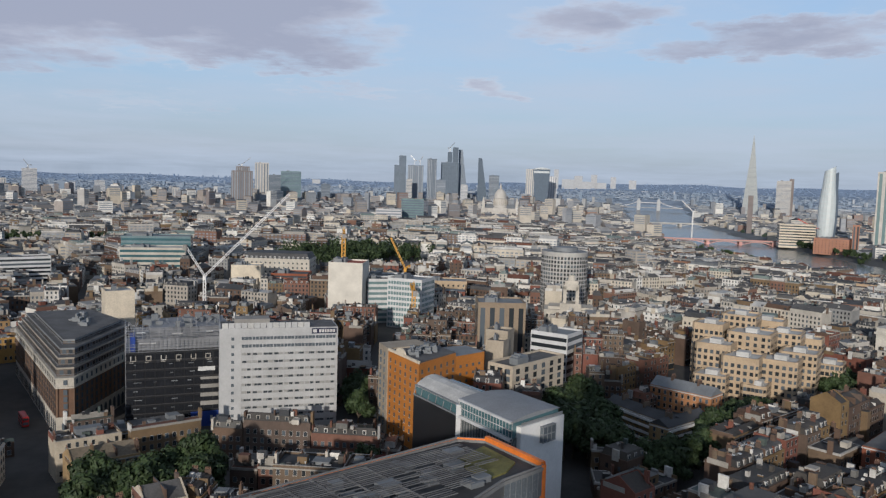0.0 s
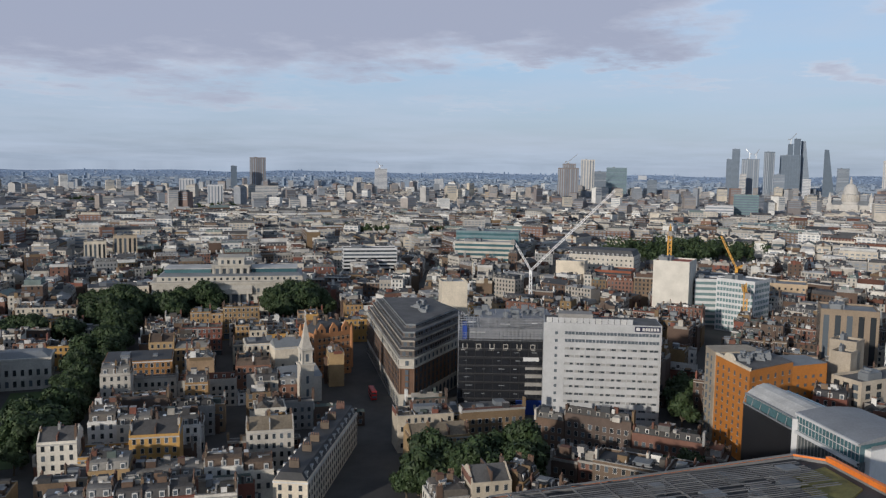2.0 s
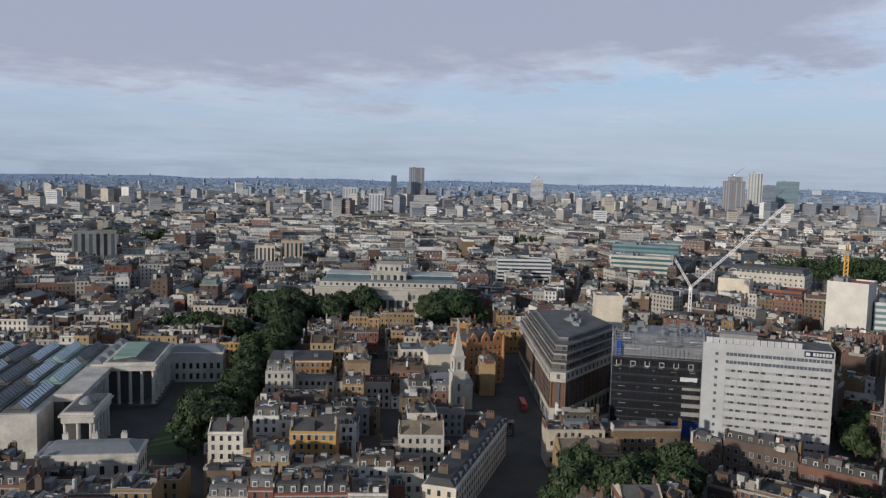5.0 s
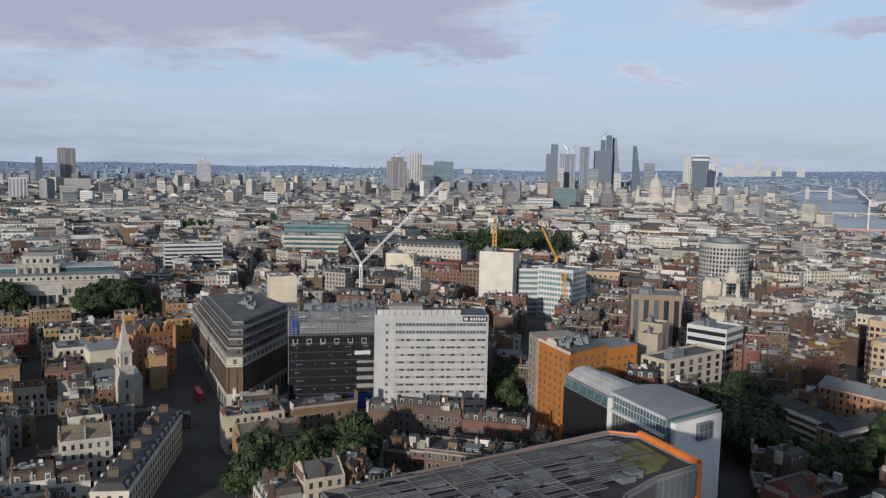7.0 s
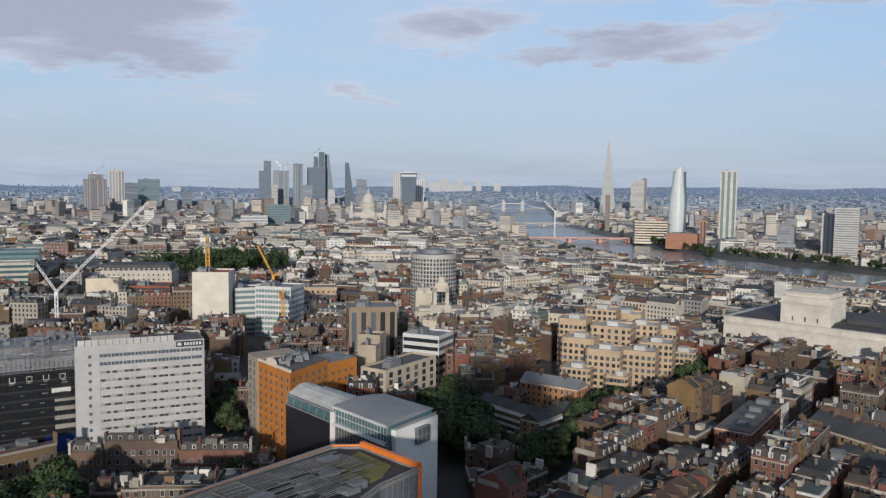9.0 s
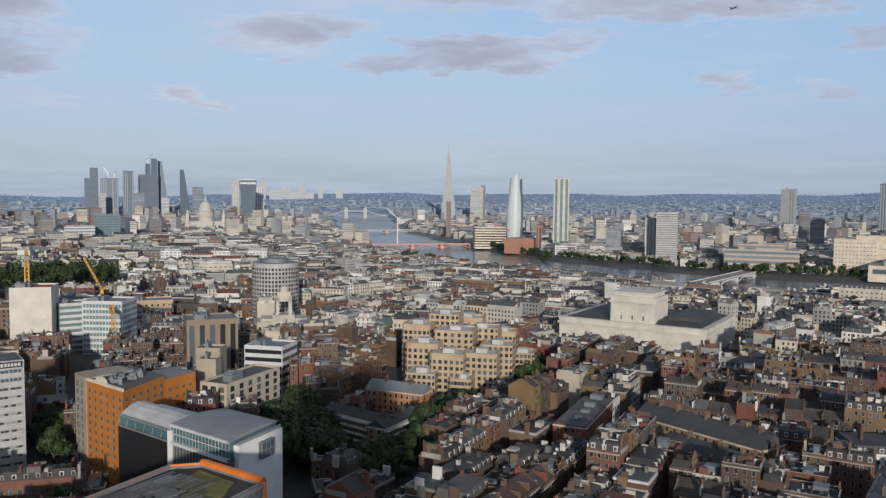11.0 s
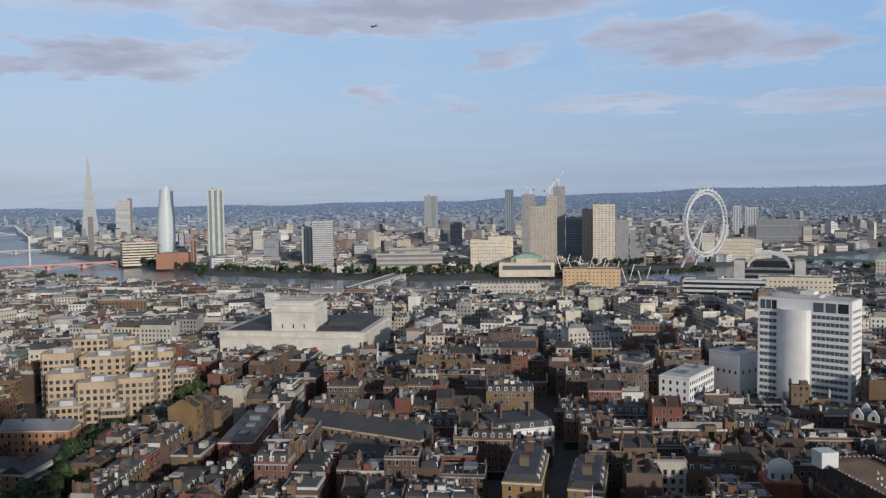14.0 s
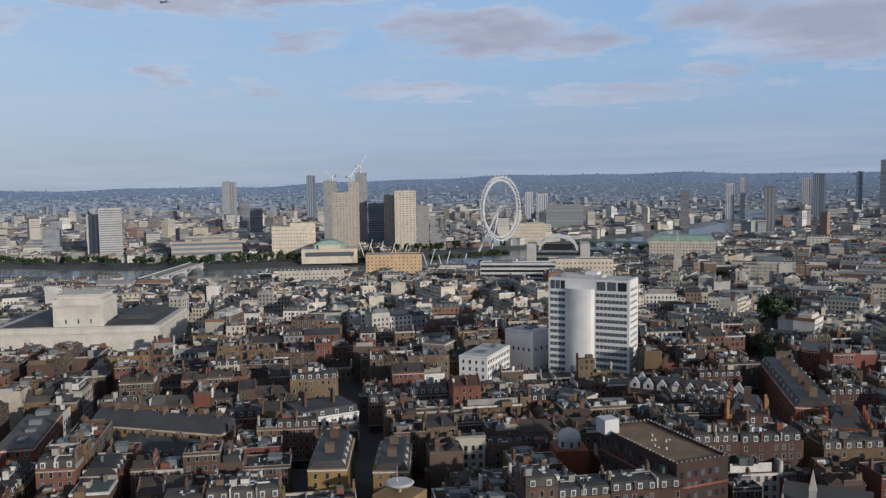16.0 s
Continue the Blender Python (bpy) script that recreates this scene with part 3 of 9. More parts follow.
# ---- general building kinds ----
def block(name, label, x, y, w, d, top, wall, roof, floors, style="grid", cols=8, side_cols=4, turn=None, extra=0.0,
          category="office building", group="", pane=None, trim=None, win=(1.4, 1.6), plant=2, low=None, seed=1, parapet=1.0, claim_it=True, mansard=0.0):
    """A free-standing building: walls with a parapet, a sunken roof with plant, and its windows."""
    turn = facing(x, y, extra) if turn is None else turn
    z0 = ground_z(x, y) - 2 if low is None else low
    h = top - z0
    pane = pane or glass_dark
    root = thing(name, label, category, group, x, y, z0, turn)
    if claim_it:
        claim(x, y, w, d, turn)
    s = Shape()
    hw, hd, t = w / 2, d / 2, 0.5
    outer = [(-hw, -hd), (hw, -hd), (hw, hd), (-hw, hd)]
    inner = [(-hw + t, -hd + t), (hw - t, -hd + t), (hw - t, hd - t), (-hw + t, hd - t)]
    s.solid([[(a, c, 0) for a, c in outer], [(a, c, h) for a, c in outer], [(a, c, h) for a, c in inner], [(a, c, h - parapet) for a, c in inner]])
    part("wall", s, wall, root)
    rnd = random.Random(seed)
    s = Shape()
    s.box(-hw + t, -hd + t, h - parapet - 0.3, hw - t, hd - t, h - parapet + 0.05)
    if mansard:
        m = mansard * 0.6
        s.solid([[(-hw + 0.6, -hd + 0.6, h - 0.5), (hw - 0.6, -hd + 0.6, h - 0.5), (hw - 0.6, hd - 0.6, h - 0.5), (-hw + 0.6, hd - 0.6, h - 0.5)],
                 [(-hw + m, -hd + m, h + mansard), (hw - m, -hd + m, h + mansard), (hw - m, hd - m, h + mansard), (-hw + m, hd - m, h + mansard)]])
    part("roof", s, roof, root)
    if mansard:
        for k in range(cols):
            for sy in (-1, 1):
                s = Shape()
                xm = -hw + (k + 0.5) * w / cols
                y0, y1 = sorted((sy * (hd - 0.8), sy * (hd - 2.6)))
                s.box(xm - 0.8, y0, h - 0.2, xm + 0.8, y1, h + 2.0, 0)
                s.flat(xm, sy * (hd - 0.74), h + 0.2, 1.0, 1.4, sy, 1)
                part("dormer", s, [trim_white, glass_dark], root)
    for k in range(plant):
        s = Shape()
        pw, pd, ph = w * rnd.uniform(0.12, 0.3), d * rnd.uniform(0.2, 0.4), rnd.uniform(1.5, 3.5)
        px, py = rnd.uniform(-hw * 0.6, hw * 0.6), rnd.uniform(-hd * 0.4, hd * 0.4)
        s.box(px - pw / 2, py - pd / 2, h - parapet, px + pw / 2, py + pd / 2, h + ph - parapet)
        s.box(px - pw / 3, py - pd / 3, h + ph - parapet, px - pw / 6, py + pd / 3, h + ph - parapet + 0.8)
        part("roof_plant", s, plant_grey, root)
    storey = (h - parapet - 2.5) / floors
    ww, wh = win
    s = Shape()
    if style == "grid":
        for out in (-1, 1):
            s.windows(-hw + 0.6, hw - 0.6, out * hd, out, 2.2, storey, floors, cols, ww, wh, 0.7, 0, 1 if trim else None)
            s.windows_x(-hd + 0.6, hd - 0.6, out * hw, out, 2.2, storey, floors, side_cols, ww, wh, 0.7, 0, 1 if trim else None)
    elif style == "bands":
        for r in range(floors):
            zb = 2.2 + r * storey + 0.3 * storey
            for out in (-1, 1):
                s.flat(0, out * (hd + 0.06), zb, w - 0.9, storey * 0.5, out, 0)
                s.flat_x(out * (hw + 0.06), 0, zb, d - 0.9, storey * 0.5, out, 0)
    elif style == "ribs":
        for out in (-1, 1):
            for c in range(cols):
                s.flat(-hw + (c + 0.5) * w / cols, out * (hd + 0.06), 2, w / cols * 0.5, h - 5, out, 0)
            for c in range(side_cols):
                s.flat_x(out * (hw + 0.06), -hd + (c + 0.5) * d / side_cols, 2, d / side_cols * 0.5, h - 5, out, 0)
    elif style == "curtain":
        for out in (-1, 1):
            for r in range(floors):
                for c in range(cols):
                    s.flat(-hw + (c + 0.5) * w / cols, out * (hd + 0.06), 2 + r * storey, w / cols * 0.9, storey * 0.82, out, 0)
                for c in range(side_cols):
                    s.flat_x(out * (hw + 0.06), -hd + (c + 0.5) * d / side_cols, 2 + r * storey, d / side_cols * 0.9, storey * 0.82, out, 0)
    if s.v:
        part("glazing", s, [pane, trim or trim_white], root, kind="stuff")
    return root


def lattice(s, p, q, half, step, thick, slot=0):
    """A square lattice boom from p to q."""
    p, q = Vector(p), Vector(q)
    d = (q - p).normalized()
    a = d.cross(Vector((0, 0, 1)) if abs(d.z) < 0.9 else Vector((1, 0, 0))).normalized() * half
    e = d.cross(a).normalized() * half
    corner = [a + e, e - a, -a - e, a - e]
    n = max(2, int((q - p).length / step))
    for o in corner:
        s.bar(p + o, q + o, thick, slot)
    for k in range(n):
        m0, m1 = p.lerp(q, k / n), p.lerp(q, (k + 1) / n)
        for i in range(4):
            s.bar(m0 + corner[i], m1 + corner[(i + 1) % 4], thick * 0.6, slot)


def crane(label, x, y, foot, mast, jib, counter, mat, thick=0.28, half=0.9):
    """A tower crane: mast, jib to a point given from the mast's head, and a counter-jib with ballast."""
    root = thing("tower_crane", label, "crane", "tower cranes", x, y, foot)
    s = Shape()
    lattice(s, (0, 0, 0), (0, 0, mast), half, 3.0, thick)
    part("mast", s, mat, root)
    s = Shape()
    lattice(s, (0, 0, mast), (jib[0], jib[1], mast + jib[2]), half * 0.7, 3.0, thick * 0.8)
    part("jib", s, mat, root)
    s = Shape()
    lattice(s, (0, 0, mast), (counter[0], counter[1], mast + counter[2]), half * 0.7, 3.0, thick * 0.8)
    part("counter_jib", s, mat, root)
    s = Shape()
    cx, cy, cz = counter[0], counter[1], mast + counter[2]
    s.box(cx - 1.5, cy - 1.5, cz - 3, cx + 1.5, cy + 1.5, cz + 0.5, floor=True)
    part("ballast", s, concrete, root)
    s = Shape()
    s.box(-1.2, -1.2, mast - 3, 1.2, 1.2, mast, floor=True)
    part("cab", s, mat, root)
    if jib[2] < 4:
        s = Shape()
        s.bar((0, 0, mast), (0, 0, mast + 7), 0.3)
        s.bar((0, 0, mast + 7), (jib[0] * 0.7, jib[1] * 0.7, mast + jib[2] * 0.7), 0.1)
        s.bar((0, 0, mast + 7), (cx, cy, cz), 0.1)
        part("tie_bar", s, mat, root)
    return root

# ---- the near landmarks ----
def footprint(points):
    """Centre of an outline and the claim of its bounding circle as a square."""
    x = sum(p[0] for p in points) / len(points)
    y = sum(p[1] for p in points) / len(points)
    return x, y


def claim_outline(points, margin=2.0):
    """Claim an outline by the rectangle along its longest side."""
    n = len(points)
    a, b_ = max(((points[i], points[(i + 1) % n]) for i in range(n)), key=lambda e: math.dist(*e))
    t = math.atan2(b_[1] - a[1], b_[0] - a[0])
    c, s = math.cos(t), math.sin(t)
    us = [p[0] * c + p[1] * s for p in points]
    vs = [p[1] * c - p[0] * s for p in points]
    u, v = (min(us) + max(us)) / 2, (min(vs) + max(vs)) / 2
    TAKEN.append((u * c - v * s, u * s + v * c, (max(us) - min(us)) / 2 + margin, (max(vs) - min(vs)) / 2 + margin, c, s))


def hotel_slab():
    """The white slab: window bands of bays, a blank strip with small windows, a rooftop screen and a dark sign."""
    (ax, ay), (bx, by) = (326.5, 77.0), (338.0, 31.0)
    w = math.dist((ax, ay), (bx, by))
    turn = math.atan2(by - ay, bx - ax)
    d, h = 17.0, 46.5
    root = thing("slab_block", "white twelve-storey slab with rows of dark windows", "hotel", "", ax, ay, 0, turn)
    claim((ax + bx) / 2 + 8 * math.cos(turn + math.pi / 2), (ay + by) / 2 + 8 * math.sin(turn + math.pi / 2), w, d, turn, 3)
    s = Shape()
    s.box(0, 0, -2, w, d, h)
    part("wall", s, hotel_white, root)
    s = Shape()
    s.box(0.5, 0.5, h, w - 0.5, d - 0.5, h + 0.1)
    part("roof", s, felt_roof, root)
    # screen posts and panels on the roof
    for k in range(14):
        s = Shape()
        s.box(1 + k * 2.5, 0.4, h, 3.3 + k * 2.5, 0.6, h + 2.2, floor=True)
        part("roof_screen", s, hotel_white if k % 4 else pale_roof, root)
    s = Shape()
    s.box(6, 5, h, 20, 13, h + 3)
    part("plant_room", s, concrete, root)
    left, bays, floors = 8.5, 9, 13
    pitch = (w - left - 0.8) / bays
    storey = (h - 5.5) / floors
    bay, gap, small = Shape(), Shape(), Shape()
    bay.box(0.15, -0.16, 0, pitch - 0.15, 0.02, 0.85, floor=True)
    bay_me = bay.mesh("sill_panel", [hotel_white])
    gap.poly([(0.15, -0.05, 0), (pitch - 0.15, -0.05, 0), (pitch - 0.15, -0.05, 1.25), (0.15, -0.05, 1.25)], 0)
    gap.box(pitch * 0.3, -0.12, 0, pitch * 0.3 + 0.14, -0.04, 1.25, 1)
    gap.box(pitch * 0.66, -0.12, 0, pitch * 0.66 + 0.14, -0.04, 1.25, 1)
    gap_me = gap.mesh("window", [glass_dark, hotel_white])
    blind = material("window_blind", [(0.30, 0.30, 0.29)], rough=0.5)
    small_me = []
    for wide, at in ((0.42, 0.1), (0.62, 0.25), (0.3, 0.55), (0.8, 0.1), (0.5, 0.4)):
        q = Shape()
        q.poly([(0.15, -0.05, 0), (pitch - 0.15, -0.05, 0), (pitch - 0.15, -0.05, 1.0), (0.15, -0.05, 1.0)], 1)
        q.poly([(pitch * at, -0.09, 0.05), (pitch * min(at + wide, 0.94), -0.09, 0.05), (pitch * min(at + wide, 0.94), -0.09, 0.85), (pitch * at, -0.09, 0.85)], 0)
        q.box(pitch * 0.5 - 0.06, -0.14, 0, pitch * 0.5 + 0.06, -0.06, 1.0, 2)
        small_me.append(q.mesh("window", [glass_dark, blind, hotel_white]))
    pick = random.Random(17)
    for r in range(floors):
        z = 2.6 + r * storey
        for c in range(bays):
            for nm, me, dz in (("sill_panel", bay_me, 0.55), ("window", gap_me, 1.45)):
                if nm == "window" and r < floors - 2:
                    me = pick.choice(small_me)
                ob = part(nm, me, [], root)
                ob.location = (left + c * pitch, 0, z + dz)
    small.poly([(0, -0.05, 0), (1.1, -0.05, 0), (1.1, -0.05, 1.2), (0, -0.05, 1.2)])
    stair_me = small.mesh("stair_window", [glass_dark])
    for r in range(floors):
        ob = part("stair_window", stair_me, [], root)
        ob.location = (4.6, 0, 3.9 + r * storey)
    s = Shape()
    for c in range(bays + 1):
        s.box(left + c * pitch - 0.14, -0.22, 3, left + c * pitch + 0.14, 0.02, h - 3, floor=True)
    part("mullion_grid", s, hotel_white, root)
    s = Shape()
    s.box(w - 10.8, -0.3, h - 2.6, w - 0.6, 0.0, h - 0.4, floor=True)
    sign = part("sign", s, material("sign_navy", [(0.012, 0.016, 0.05)], rough=0.4), root, "dark navy sign board with pale bars")
    for u0, u1 in ((0.5, 2.0), (3.0, 3.9), (4.2, 5.0), (5.3, 6.0), (6.3, 7.2), (7.5, 8.4), (8.7, 9.6)):
        s = Shape()
        s.box(w - 10.8 + u0, -0.36, h - 2.1, w - 10.8 + u1, -0.3, h - 0.9, floor=True)
        part("sign_bar", s, trim_white, sign)


def black_site():
    """The black-clad block being stripped, with scaffolding above and a blue hoarding at its foot."""
    ax, ay, bx, by = 338.5, 118.5, 353.0, 78.0
    w = math.dist((ax, ay), (bx, by))
    turn = math.atan2(by - ay, bx - ax)
    d, h = 34.0, 33.0
    root = thing("stripped_office", "black-clad office block under demolition with scaffolding on its roof", "office building", "", ax, ay, 0, turn)
    mx, my = (ax + bx) / 2 - math.sin(turn) * d / 2, (ay + by) / 2 + math.cos(turn) * d / 2
    claim(mx, my, w, d, turn, 3)
    s = Shape()
    s.box(0, 0, -2, w, d, h)
    part("wall", s, black_clad, root)
    rnd = random.Random(4)
    floors, bays = 8, 11
    pane = Shape()
    pane.poly([(0.2, -0.05, 0), (w / bays - 0.3, -0.05, 0), (w / bays - 0.3, -0.05, 2.4), (0.2, -0.05, 2.4)])
    pane_me = pane.mesh("window", [material("black_glass", [(0.02, 0.022, 0.027)], rough=0.12, bump=0)])
    bar = Shape()
    bar.box(0, -0.22, 0, w, 0.0, 0.28, floor=True)
    bar_me = bar.mesh("floor_band", [material("dark_band", [(0.045, 0.045, 0.05)], rough=0.5)])
    for r in range(floors):
        ob = part("floor_band", bar_me, [], root)
        ob.location = (0, 0, 3.0 + r * 3.75)
        for c in range(bays):
            ob = part("window", pane_me, [], root)
            ob.location = (c * w / bays, 0, 3.6 + r * 3.75)
    s = Shape()
    for k in range(6):
        s.box(1.5 + k * 6.2, -0.3, h - 4.2, 1.7 + k * 6.2 + rnd.uniform(1.2, 2.4), -0.24, h - 4.0)
        u = 2 + k * 6.0
        for a, c in ((0, 0), (1.9, 0)):
            s.box(u + a, -0.3, h - 3.6, u + a + 0.35, -0.22, h - 1.4)
        s.box(u, -0.3, h - 3.6, u + 2.2, -0.22, h - 3.25)
        if k % 2:
            s.box(u, -0.3, h - 1.75, u + 2.2, -0.22, h - 1.4)
    part("banner_lettering", s, trim_white, root, "pale bars of an unreadable banner")
    s = Shape()
    s.box(w - 14, -0.3, h - 9.0, w - 7, -0.2, h - 7.2, floor=True)
    part("banner", s, white_paint, root)
    # broken-out bays at the far end
    for r in range(4):
        s = Shape()
        s.box(w - 13, -0.35, 9 + r * 3.75, w - 1, -0.2, 9.9 + r * 3.75 + rnd.uniform(0, 1), floor=True)
        part("floor_slab", s, concrete, root)
    s = Shape()
    s.box(w - 17, -1.2, 0, w + 3, -0.8, 6.5, floor=True)
    hoard = part("hoarding", s, blue_sheet, root, "bright blue site hoarding")
    s = Shape()
    s.box(w - 9, -1.4, 2.0, w - 8, -1.22, 4.6, floor=True)
    s.box(w - 6.5, -1.4, 2.0, w - 5.6, -1.22, 4.6, floor=True)
    part("hoarding_lettering", s, white_paint, hoard)
    # stepped upper floors and scaffolding
    s = Shape()
    s.box(4, 5, h, w, d, h + 4.5)
    s.box(10, 9, h + 4.5, w, d, h + 8.5)
    part("upper_storey", s, material("site_steel", [(0.22, 0.23, 0.25)], rough=0.6), root)
    s = Shape()
    for lvl in range(5):
        z = h + lvl * 2.0
        off = 0.6 + lvl * 1.6
        s.bar((0, off, z + 1), (w, off, z + 1), 0.09)
        s.bar((0, off, z), (w, off, z), 0.12)
        s.bar((0.4, off, z), (0.4, d, z), 0.1)
    for k in range(26):
        u = k * w / 25
        s.bar((u, 0.4, h - 1), (u, 0.4, h + rnd.uniform(3, 6)), 0.07)
        s.bar((u, 6, h), (u, 6, h + rnd.uniform(7, 10)), 0.07)
    for k in range(7):
        s.bar((0.2, k * 5, 0), (0.2, k * 5, h + 8), 0.08)
    for k in range(40):
        u, v = rnd.uniform(0, w), rnd.uniform(1, d * 0.6)
        s.bar((u, v, h + 4), (u, v, h + rnd.uniform(8, 13)), 0.08)
        s.bar((u, v, h + rnd.uniform(6, 11)), (u + rnd.uniform(-6, 6), v + rnd.uniform(-3, 3), h + rnd.uniform(6, 12)), 0.07)
    part("scaffolding", s, material("scaffold_tube", [(0.26, 0.27, 0.29)], rough=0.5), root, "bare galvanised scaffold poles and boards")
    for k in range(14):
        s = Shape()
        u, v, z = rnd.uniform(0, w - 6), rnd.uniform(0.5, d * 0.5), h + rnd.uniform(0.5, 8)
        s.box(u, v, z, u + rnd.uniform(2, 7), v + rnd.uniform(0.5, 1.6), z + 0.25, floor=True)
        part("scaffold_board", s, plant_grey if k % 3 else white_paint, root)
    for k in range(16):
        s = Shape()
        u, v, z = rnd.uniform(2, w - 5), rnd.uniform(8, d - 3), h + 8.5
        s.box(u, v, z, u + rnd.uniform(1, 4), v + rnd.uniform(1, 4), z + rnd.uniform(0.6, 3))
        part("roof_plant", s, plant_grey, root)
    # window surrounds and torn sheeting that catch the light on the dark front
    for r in range(7):
        for c in range(5):
            if rnd.random() < 0.75:
                s = Shape()
                u, z = 3 + c * 7.4 + rnd.uniform(-0.6, 0.6), 5.2 + r * 3.75
                s.box(u, -0.3, z, u + rnd.uniform(1.0, 3.2), -0.22, z + rnd.uniform(0.15, 0.4), floor=True)
                part("pale_strip", s, plant_grey, root)
    s = Shape()
    s.box(2, 3, h, 4, 14, h + 6)
    part("blue_screen", s, blue_sheet, root)


def wedge_building():
    """The flat-iron block: stone base, dark brick floors, a stone cornice and stepped roof floors."""
    foot = [(329.5, 143.0), (331.5, 136.5), (402, 132), (442, 170), (428, 206)]
    for ax, ay, bx, by, dep in ((428, 206, 330, 141, 20), (332, 137, 402, 132, 20), (400, 150, 430, 190, 30)):
        tn = math.atan2(by - ay, bx - ax)
        claim((ax + bx) / 2 - math.sin(tn) * dep / 2, (ay + by) / 2 + math.cos(tn) * dep / 2, math.dist((ax, ay), (bx, by)), dep, tn, 1.0)
    claim(392, 160, 40, 40, 0.6, 0)
    cx, cy = footprint(foot)
    root = thing("flatiron_block", "dark brick flat-iron building with stone cornice and stepped grey roof", "office building", "", cx, cy, 0)
    loc = [(x - cx, y - cy) for x, y in foot]

    def inset(k, pts=loc):
        return [(x * (1 - k), y * (1 - k)) for x, y in pts]

    s = Shape()
    s.prism(loc, -2, 7.4)
    s.prism(inset(-0.006), 7.4, 8.0)
    part("stone_base", s, stone_pale, root)
    s = Shape()
    s.prism(inset(0.008), 8.0, 20)
    part("wall", s, material("flatiron_brick", [(0.15, 0.085, 0.055)], stain=0.5), root)
    s = Shape()
    s.prism(inset(-0.012), 20, 20.7)
    s.prism(inset(0.004), 20.7, 23.6)
    s.prism(inset(-0.010), 23.6, 24.3)
    part("cornice", s, stone_pale, root)
    attic_brown = material("attic_taupe", [(0.135, 0.11, 0.095)], stain=0.5)
    for k, (z0, z1, i) in enumerate(((24.3, 27.8, 0.05), (27.8, 31.0, 0.12), (31.0, 34.0, 0.20), (34.0, 36.0, 0.34))):
        s = Shape()
        s.prism(inset(i), z0, z1, 0, 1)
        part("attic_floor", s, [attic_brown, felt_roof], root)
        s = Shape()
        s.prism(inset(i - 0.012), z1 - 0.5, z1 + 0.25, 0, 1)
        part("eave", s, [dim_stone if k < 2 else lead_roof, felt_roof], root)
        s = Shape()
        pts = inset(i - 0.035)
        for a, c in zip(pts, pts[1:] + pts[:1]):
            s.bar((*a, z0 + 1.1), (*c, z0 + 1.1), 0.07)
            n = int(math.dist(a, c) / 3) + 1
            for q in range(n):
                x, y = a[0] + (c[0] - a[0]) * q / n, a[1] + (c[1] - a[1]) * q / n
                s.bar((x, y, z0), (x, y, z0 + 1.1), 0.05)
        part("railing", s, lead_roof, root)
        s = Shape()
        for (ax, ay), (bx, by) in zip(inset(i), inset(i)[1:] + inset(i)[:1]):
            ln = math.dist((ax, ay), (bx, by))
            s.origin(ax, ay, 0, math.atan2(by - ay, bx - ax))
            n = max(1, int(ln / 2.6))
            s.windows(0.3, ln - 0.3, 0, -1, z0, 3, 1, n, 1.5, 1.8, 0.6, 0)
        s.origin(0, 0, 0, 0)
        part("glazing", s, glass_dark, root, kind="stuff")
    rnd = random.Random(9)
    for k in range(40):
        s = Shape()
        t, q = rnd.uniform(0.15, 0.8), rnd.uniform(-0.7, 0.7)
        # along the middle line from the sharp corner to the wide end
        u, v = -50 + 95 * t + 4, -20 + 38 * t + q * 16 * t
        z = 36.2 if 0.35 < t < 0.75 and abs(q) < 0.5 else 31.2
        s.box(u, v, z - 0.3, u + rnd.uniform(0.8, 4), v + rnd.uniform(0.8, 3), z + rnd.uniform(0.6, 2.6))
        part("roof_plant", s, plant_grey, root)
    # windows in tall strips with stone piers between
    win = Shape()
    win.poly([(0, 0, 0), (1.5, 0, 0), (1.5, 0, 2.1), (0, 0, 2.1)])
    win_me = win.mesh("window", [glass_dark])
    pier = Shape()
    pier.box(0, -0.35, 0, 0.7, 0, 12)
    pier_me = pier.mesh("pier", [material("brown_pier", [(0.17, 0.105, 0.07)])])
    arch = Shape()
    arch.poly([(0, 0, 0), (2.6, 0, 0), (2.6, 0, 4.6), (1.9, 0, 5.6), (0.7, 0, 5.6), (0, 0, 4.6)])
    arch_me = arch.mesh("shop_arch", [glass_dark])
    for (ax, ay), (bx, by) in zip(loc, loc[1:] + loc[:1]):
        ln = math.dist((ax, ay), (bx, by))
        tn = math.atan2(by - ay, bx - ax)
        m = Matrix.Translation((ax, ay, 0)) @ Matrix.Rotation(tn, 4, "Z")
        n = max(1, int(ln / 4.2))
        for c in range(n):
            u = (c + 0.5) * ln / n
            ob = part("pier", pier_me, [], root)
            ob.matrix_basis = m @ Matrix.Translation((u - ln / n / 2, 0.25, 8.0))
            ob = part("shop_arch", arch_me, [], root)
            ob.matrix_basis = m @ Matrix.Translation((u - 1.3, -0.06, 0.6))
            for r in range(5):
                z = 8.6 + r * 2.85 if r < 4 else 21.2
                ob = part("window", win_me, [], root)
                ob.matrix_basis = m @ Matrix.Translation((u - 0.6, -0.06 if r == 4 else -0.12, z))


